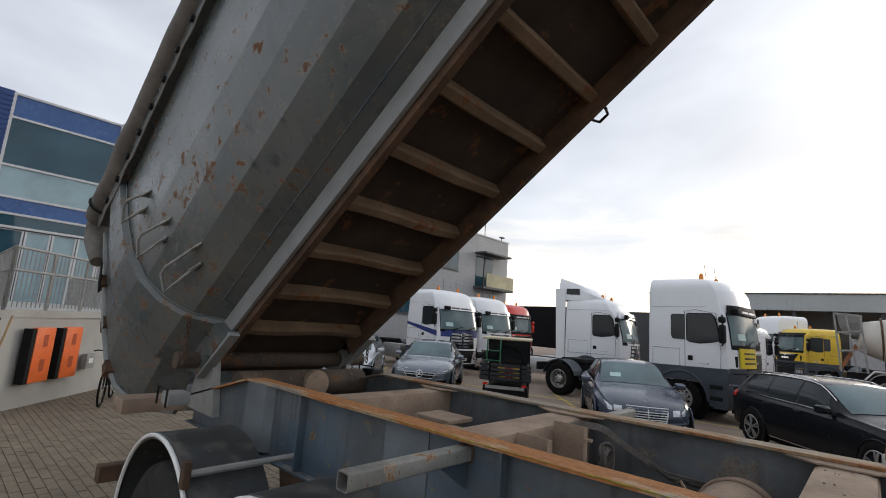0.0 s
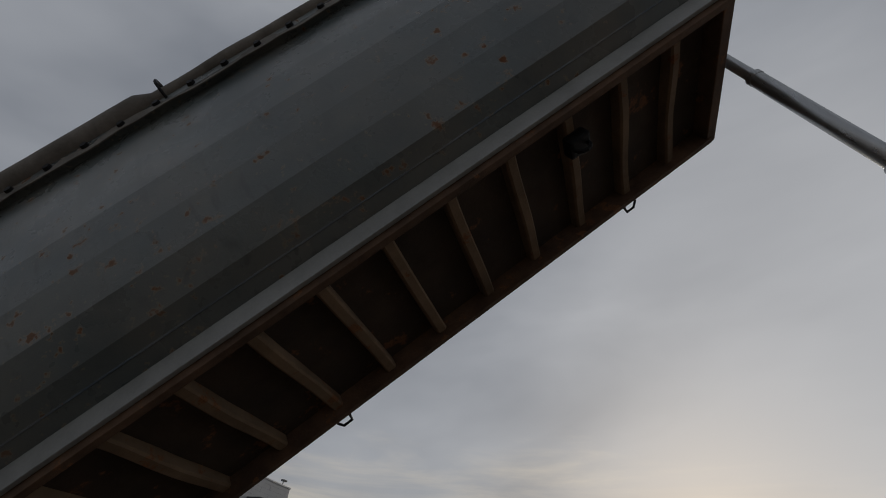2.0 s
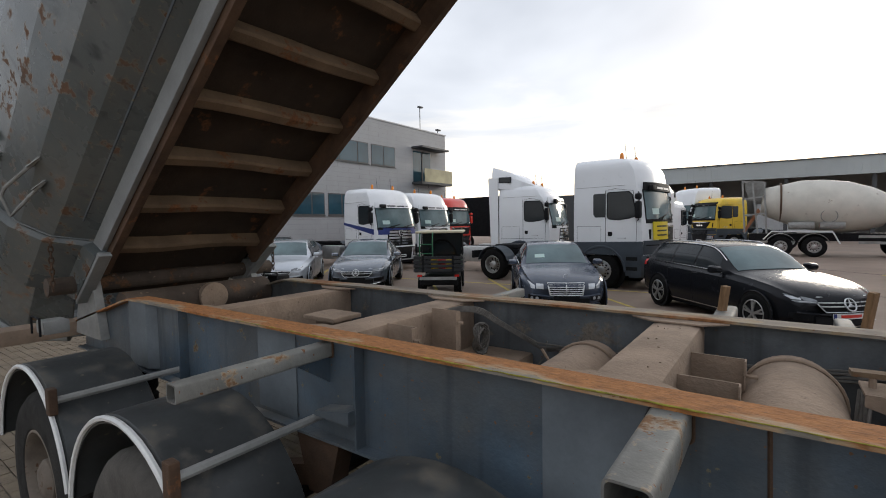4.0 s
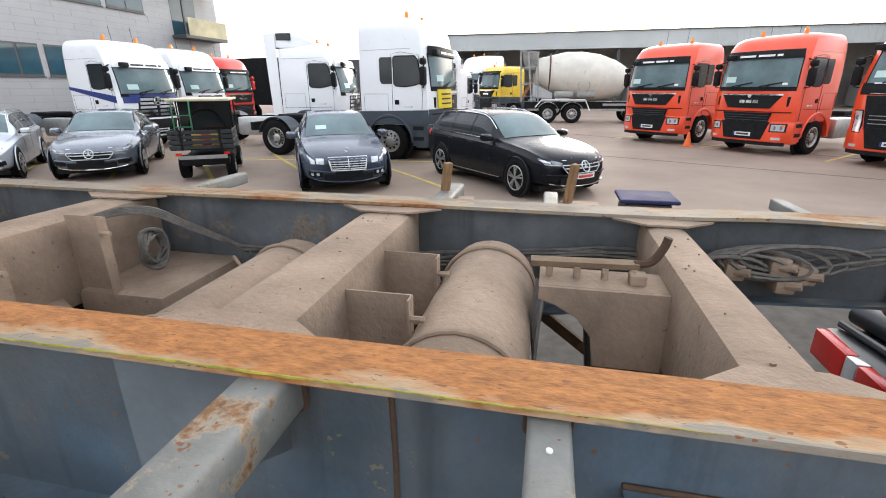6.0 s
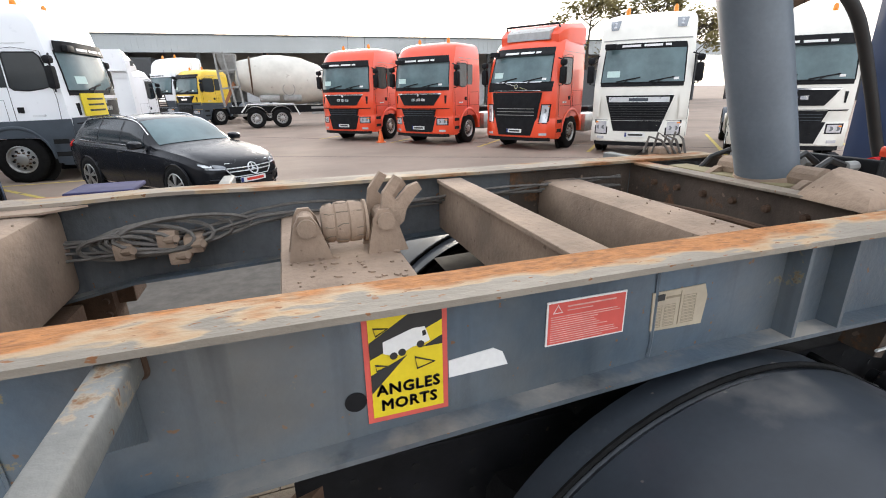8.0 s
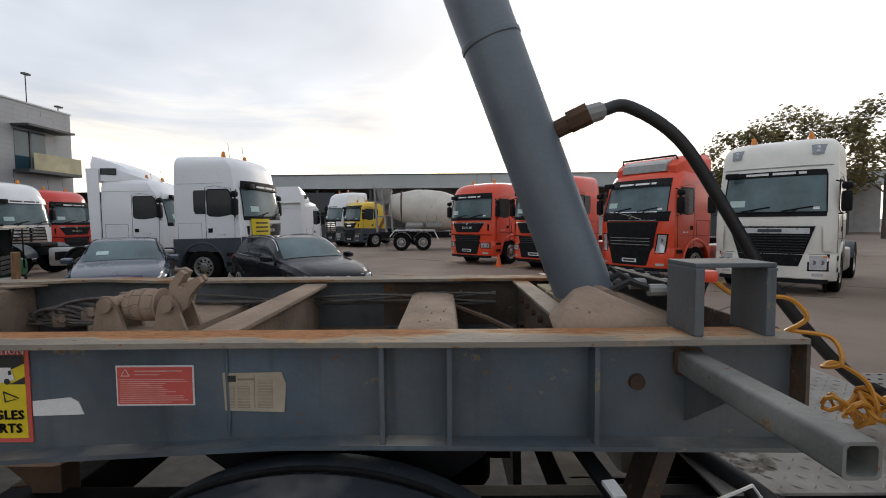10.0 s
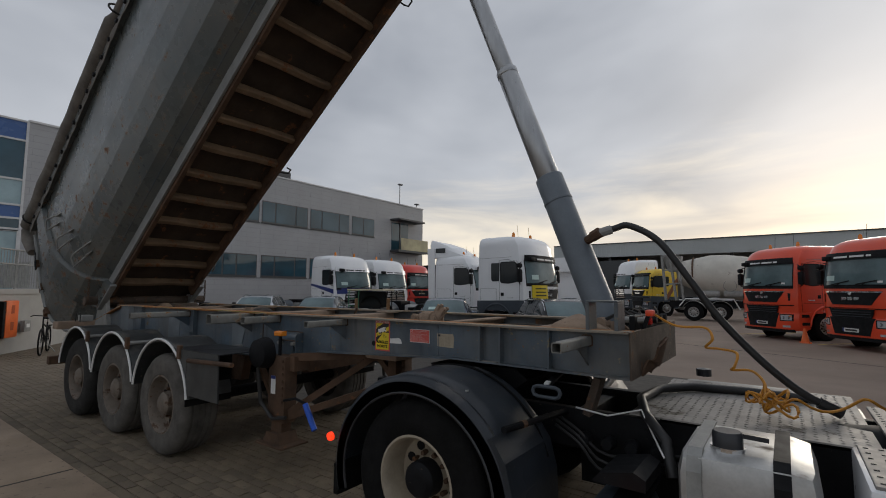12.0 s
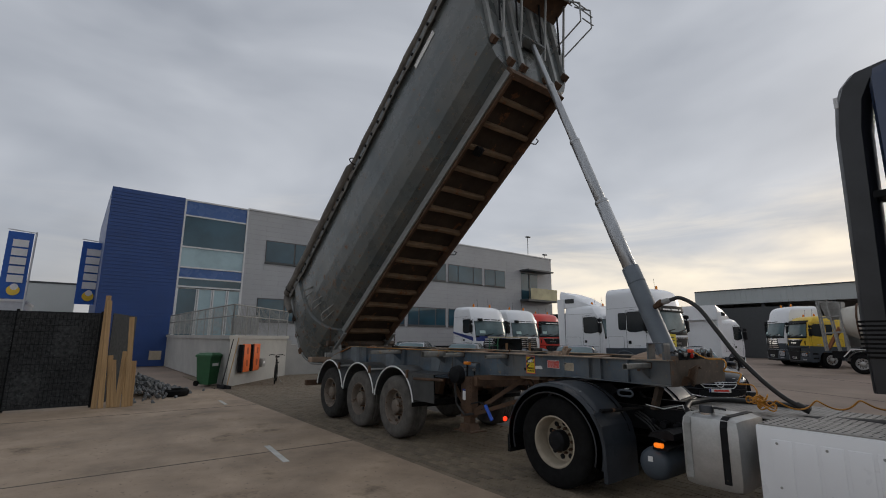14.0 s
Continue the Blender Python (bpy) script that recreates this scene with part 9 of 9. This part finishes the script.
def on_face(s, off, z):
    o = FA.lerp(FB, s) + fn_ * off
    return Matrix(((fd_.x, fn_.x, 0, o.x), (fd_.y, fn_.y, 0, o.y), (0, 0, 1, z), (0, 0, 0, 1)))


for s in (0.17, 0.33):
    b_ = thing("plastic_barrier", "orange plastic wheel-stop barrier hung on a concrete wall", "barrier", on_face(s, 0.16, 0.45), "barriers")
    part("barrier_body", box(B(), -0.25, 0.25, -0.06, 0.06, 0.0, 1.0, 0.04), ORANGE, b_, "", True)
    # recessed slots are drawn as plates, their shade in the darker orange
    for z in (0.2, 0.65):
        part("barrier_window", box(B(), -0.06, 0.06, 0.058, 0.064, z, z + 0.22, 0.0), ORANGEDARK, b_)
    part("barrier_back", box(B(), -0.34, -0.24, -0.12, 0.04, 0.0, 0.98, 0.01), BLACK, b_)
sw = thing("switch_box", "small grey electrical box on the concrete wall", "switch box", on_face(0.48, 0.12, 0.55))
part("box_case", box(B(), -0.14, 0.14, -0.06, 0.06, 0, 0.32, 0.02), GALV, sw, "", True)
part("box_label", box(B(), -0.07, 0.07, 0.06, 0.066, 0.12, 0.22), PLATEWHITE, sw)
for s, h in ((0.0, 1.65), (0.06, 1.7)):
    tl = thing("broom", "long-handled broom leaning on the concrete platform", "broom", pose(-11.0 + s * 3, -1.75 + s * 2, 0, -8, 4, 20), "brooms")
    part("handle", tube(B(), [(0, 0, 0.08), (0, 0, h)], 0.016, 6), WOOD if s else BLACK, tl)
    part("head", box(B(), -0.2, 0.2, -0.04, 0.04, 0, 0.12, 0.01), BLACK, tl)
bn = thing("wheelie_bin", "green plastic wheeled bin beside the platform", "bin", pose(-12.3, -1.92, 0, 0, 0, 40) @ Matrix.Scale(0.95, 4))
part("bin_body", loft(B(), [[(-w, -w, z), (w, -w, z), (w, w, z), (-w, w, z)] for w, z in ((0.24, 0.06), (0.3, 1.05))]), GREENBIN, bn)
part("bin_lid", loft(B(), [[(-w - 0.02, -w, z), (w + 0.04, -w, z), (w + 0.04, w, z), (-w - 0.02, w, z)] for w, z in ((0.32, 1.05), (0.32, 1.12), (0.22, 1.2))]), GREENBIN, bn)
part("bin_label", box(B(), 0.285, 0.30, -0.16, 0.16, 0.72, 0.82), PLATEWHITE, bn)
for s in (-1, 1):
    part("bin_wheel", lathe(B(), [(0, -0.03), (0.1, -0.03), (0.1, 0.03), (0, 0.03)], 14, "y", (-0.24, s * 0.28, 0.1)), RUBBER, bn)

bike = thing("bicycle", "dark city bicycle parked on its stand by the wall", "bicycle", Matrix.Translation(Vector((-12.05, 0.42, 0))) @ Matrix.Rotation(radians(-22), 4, "Z"))
for x in (-0.52, 0.55):
    wl_ = part("bike_wheel", tube(B(), [(x + 0.33 * math.cos(a), 0, 0.345 + 0.33 * math.sin(a)) for a in lin(0, math.tau, 25)[:-1]], 0.02, 6, closed=True), RUBBER, bike)
    bm = B()
    for k in range(10):
        a = k * math.tau / 10
        tube(bm, [(x, 0, 0.345), (x + 0.32 * math.cos(a), 0, 0.345 + 0.32 * math.sin(a))], 0.003, 3)
    tagged(part("spokes", bm, GALV, wl_), kind="stuff")
    part("bike_mudguard", tube(B(), [(x + 0.365 * math.cos(a), 0, 0.345 + 0.365 * math.sin(a)) for a in lin(0.4, 2.9, 12)], 0.016, 5), BLACK, bike)
bm = B()
for p, q in (((-0.52, 0.345), (-0.08, 0.3)), ((-0.08, 0.3), (0.42, 0.78)), ((-0.08, 0.3), (-0.22, 0.85)), ((-0.52, 0.345), (-0.2, 0.75)), ((-0.19, 0.7), (0.43, 0.85)), ((0.42, 0.7), (0.55, 0.345)), ((0.42, 0.7), (0.40, 1.02))):
    tube(bm, [(p[0], 0, p[1]), (q[0], 0, q[1])], 0.017, 6)
part("bike_frame", bm, BLACK, bike)
part("saddle", box(B(), -0.36, -0.1, -0.08, 0.08, 0.93, 0.98, 0.02), BLACK, bike, "", True)
part("seat_post", tube(B(), [(-0.22, 0, 0.82), (-0.24, 0, 0.95)], 0.013, 6), GALV, bike)
part("handlebar", tube(B(), [(0.3, -0.28, 1.03), (0.42, -0.2, 1.06), (0.4, 0, 1.04), (0.42, 0.2, 1.06), (0.3, 0.28, 1.03)], 0.013, 6), BLACK, bike)
part("rack", box(B(), -0.75, -0.35, -0.06, 0.06, 0.72, 0.74), BLACK, bike)
part("kick_stand", tube(B(), [(-0.2, 0, 0.3), (-0.3, 0.2, 0.0)], 0.012, 5), GALV, bike)

# ---- fence, timbers, rubble, tyre ----
fence = thing("fence", "black fabric-covered mesh fence", "fence")
for k in range(6):
    y1, y0 = -5.35 - 1.6 * k, -6.95 - 1.6 * k
    x = -8.3 - 0.09 * k
    pn = part("fence_panel", sheet(B(), lambda y, z: (x - 0.03 * math.sin(y * 5) * math.sin(z * 3), y, z), lin(y0, y1 - 0.03, 9), lin(0.05, 2.28, 8), (-0.012, 0, 0)), MESH, fence)
    part("fence_post", box(B(), x - 0.06, x - 0.01, y1 - 0.03, y1 + 0.03, 0, 2.32), BLACK, fence)
    bm = B()
    for z in lin(0.15, 2.25, 15):
        box(bm, x + 0.005, x + 0.012, y0, y1, z, z + 0.008)
    for y in lin(y0, y1, 22):
        box(bm, x + 0.004, x + 0.010, y, y + 0.008, 0.05, 2.28)
    tagged(part("fence_wire", bm, BLACK, pn), kind="stuff")
p2 = part("fence_panel", sheet(B(), lambda t, z: (-8.6 - 2.6 * t, -5.1 + 0.75 * t, z), lin(0, 1, 6), lin(0.05, 2.3, 5), (0, -0.012, 0)), MESH, fence)
for k, (y, h, lean) in enumerate(((-5.28, 2.72, 3), (-5.15, 2.6, 4), (-4.62, 2.2, 3), (-4.98, 1.25, 9), (-4.82, 1.35, 10), (-4.68, 1.2, 8), (-4.55, 1.1, 5), (-4.9, 1.15, 12))):
    bm = box(B(), -0.03, 0.03, -0.055, 0.055, 0, h, 0.004)
    solid("timber_plank", bm, WOOD, "pale sawn timber plank leaning on the fence", "plank", pose(-8.06 + 0.03 * (k % 3), y, 0, (k % 4) * 1.5 - (2 if k > 2 else 0), -lean, 12 * (k % 2)), "planks")
rng = random.Random(21)
vs_all = B()
for k in range(520):
    a, r = rng.uniform(0, math.tau), abs(rng.gauss(0, 0.8))
    x, y = -10.6 + r * math.cos(a) * 1.25, -4.15 + r * math.sin(a) * 0.85
    z = max(0.03, 0.55 - r * 0.35) * rng.uniform(0.4, 1.0)
    s_ = rng.uniform(0.045, 0.115)
    q = bmesh.ops.create_icosphere(vs_all, subdivisions=1, radius=s_)["verts"]
    rot = Euler((rng.uniform(0, 6), rng.uniform(0, 6), rng.uniform(0, 6))).to_matrix().to_4x4()
    for v in q:
        v.co *= rng.uniform(0.75, 1.15)
    bmesh.ops.transform(vs_all, matrix=Matrix.Translation((x, y, z)) @ rot @ Matrix.Diagonal((1.2, 0.8, 0.7, 1)), verts=q)
solid("rubble_heap", vs_all, RUBBLE, "heap of broken grey stone rubble by the fence", "rubble", kind="stuff")
ty = thing("old_tyre", "old tyre lying flat on the ground", "tyre", pose(-9.7, -3.3, 0.0))
part("tyre_ring", lathe(B(), [(0.2, 0.01), (0.3, 0.0), (0.36, 0.05), (0.36, 0.15), (0.3, 0.2), (0.2, 0.19), (0.19, 0.1), (0.2, 0.01)], 28, "z", cap=False), RUBBER, ty, "", True)

# ---- flags and far buildings to the west ----
for x, y, h in ((-30, -5.4, 7.55), (-30, -8.85, 7.7)):
    fl = thing("banner_flag", "blue upright banner flag with white lettering bars", "flag", pose(x, y, 0, 0, 0, 8), "banner flags")
    part("pole", tube(B(), [(0, 0.55, 0), (0, 0.62, h)], 0.05, 8), FRAMEWHITE, fl)
    part("pole_arm", tube(B(), [(0, 0.62, h - 0.05), (0, -0.65, h + 0.02)], 0.03, 6), FRAMEWHITE, fl)
    cl = part("cloth", sheet(B(), lambda z, y_: (0.04 * math.sin(z * 2 + y_), y_, z), lin(h - 4.0, h - 0.1, 9), lin(-0.62, 0.52, 5), (0.01, 0, 0)), FLAGBLUE, fl)
    for k in range(5):
        z = h - 0.55 - k * 0.52
        part("letter_bar", box(B(), 0.06, 0.075, -0.36, 0.34, z - 0.42, z), PLATEWHITE, cl)
    part("emblem", lathe(B(), [(0, 0.08), (0.3, 0.08), (0.3, 0.06)], 14, "x", (0, 0, h - 3.5)), YELLOW, cl)
    part("emblem_inner", lathe(B(), [(0, 0.095), (0.18, 0.095), (0.18, 0.08)], 14, "x", (0, 0.02, h - 3.3)), PLATEWHITE, cl)
lw = thing("low_warehouse", "long low white warehouse behind the fence", "building", pose(-34, -22, 0))
part("wall", box(B(), -8, 0, -14, 13.5, 0, 3.75), FRAMEWHITE, lw)
part("roof_edge", box(B(), -8, 0.05, -14, 13.55, 3.75, 3.9), PLATEWHITE, lw)
gs = thing("grey_shed", "grey metal-clad shed behind the flags", "building", pose(-46, -9.5, 0))
part("wall", box(B(), -10, 0, -1, 3.5, 0, 6.0), FASCIA, gs)
part("roof_edge", box(B(), -10, 0.05, -1.05, 3.55, 6.0, 6.15), FRAMEGREY, gs)

# ---- open hall across the yard ----
hall = thing("open_hall", "long open-fronted hall with grey-green fascia", "building")
part("fascia", box(B(), -18, 60, 50.0, 50.3, 5.55, 7.05), FASCIA, hall, "grey-green ribbed fascia")
bm = B()
for k in range(150):
    box(bm, -18 + k * 0.52, -17.97 + k * 0.52, 49.97, 50.0, 5.58, 7.02)
part("fascia_ribs", bm, FASCIA, hall)
part("roof", box(B(), -18, 60, 50.3, 60.3, 6.7, 7.0), FRAMEGREY, hall)
part("gutter", box(B(), -18, 60, 49.9, 50.05, 7.02, 7.12), FRAMEGREY, hall)
part("back_wall", box(B(), -18, 60, 60.0, 60.3, 0, 6.7), CONCRETE, hall)
part("end_wall", box(B(), -18, -17.7, 50.3, 60.0, 0, 6.7), FASCIA, hall)
for k in range(14):
    part("column", box(B(), -17.5 + k * 5.9, -17.2 + k * 5.9, 50.4, 50.7, 0, 5.6), FRAMEGREY, hall)
for k, (x, w, h, mt) in enumerate(((-12, 5, 3.2, FASCIA), (-2, 6, 3.4, FRAMEWHITE), (8, 8, 3.0, FASCIA), (19, 6, 3.6, FRAMEWHITE), (30, 9, 3.0, FASCIA))):
    part("stored_box", box(B(), x, x + w, 54, 57.5, 0, h, 0.1), mt, hall)
bk = thing("far_sheds", "distant low sheds and stacked goods beyond the trucks", "building")
for x, y, w, h in ((-24, 44, 8, 4.6), (-15, 48, 6, 5.0), (24, 34, 3, 3.2), (60, 30, 20, 5.0), (75, 5, 10, 6)):
    part("shed_wall", box(B(), x, x + w, y, y + 6, 0, h), FRAMEGREY, bk)
vt = thing("box_truck_body", "white box truck body behind the red truck", "truck", pose(17.5, 19.0, 0, 0, 0, -138))
part("box_body", box(B(), -8, 0, -1.25, 1.25, 0.9, 3.6, 0.04), OFFWHITE, vt)
for x in (-6.5, -1.0):
    for s in (-1, 1):
        wheel(vt, (x, s * 1.05, 0.5), 0.5, 0.32, 0.28, RUBBER, GALV, s, 0, False, 0.08, n=20)

# ---- details of the ground ----
solid("white_mark", bar(B(), (-1.74, -3.2, 0.002), (-0.58, -3.3, 0.002), 0.09, 0.003), WHITELINE, "short worn white line on the concrete apron", "road marking", kind="structure")
solid("white_mark", bar(B(), (-7.9, -2.5, 0.002), (-7.0, -2.55, 0.002), 0.08, 0.003), WHITELINE, "faint white line on the concrete apron", "road marking", kind="structure")
for p, q in (((-1.3, -1.9), (-1.45, -16)), ((-6.6, -1.9), (-6.75, -16)), ((4.2, -1.9), (4.05, -16)), ((-11, -7.4), (14, -7.6))):
    solid("slab_joint", bar(B(), (*p, 0.001), (*q, 0.001), 0.022, 0.003), JOINT, "dark joint between concrete slabs", "joint", group="slab joints", kind="structure")
pav = thing("paved_strip", "grey-brown concrete block paving under the trailer", "paving", kind="structure")
part("paver_bed", box(B(), -17.0, 4.6, -1.78, 7.2, -0.032, -0.012), JOINT, pav)
for k in range(44):
    part("edge_stone", box(B(), -17.0 + 0.5 * k, -16.51 + 0.5 * k, -1.878, -1.785, -0.03, 0.0, 0.006), PAVER, pav) if k < 43 else None
rng = random.Random(5)
pm = bpy.data.meshes.new("paver")
bm = B()
box(bm, -0.1025, 0.1025, -0.0505, 0.0505, -0.03, 0.0)
for v in bm.verts:
    if v.co.z > -0.01:
        v.co.x *= 0.965
        v.co.y *= 0.94
bm.to_mesh(pm)
bm.free()
pm.materials.append(PAVER)
vs, fs, made = [], [], 0
base = [tuple(v.co) for v in pm.vertices]
polys = [tuple(p.vertices) for p in pm.polygons]
for j in range(86):
    y = -1.725 + j * 0.104
    for i in range(103):
        x = -16.9 + i * 0.208 + (0.104 if j % 2 else 0)
        if (x > 4.4) or (y > 1.2 and x > -5.0):
            continue
        z = rng.uniform(-0.004, 0.003)
        t = rng.gauss(0, 0.012)
        if -4.4 < x < 1.9 and j < 10 and made < 300:
            ob = new("paver", pm)
            ob.parent = pav
            ob.matrix_basis = Matrix.Translation((x, y, z)) @ Matrix.Rotation(t, 4, "Z")
            made += 1
        else:
            b = len(vs)
            vs += [(x + p[0] - p[1] * t, y + p[1] + p[0] * t, z + p[2]) for p in base]
            fs += [tuple(b + q for q in f) for f in polys]
me = bpy.data.meshes.new("paver_field")
me.from_pydata(vs, [], fs)
me.materials.append(PAVER)
fld = new("paver_field", me)
fld.parent = pav
tagged(fld, kind="stuff")
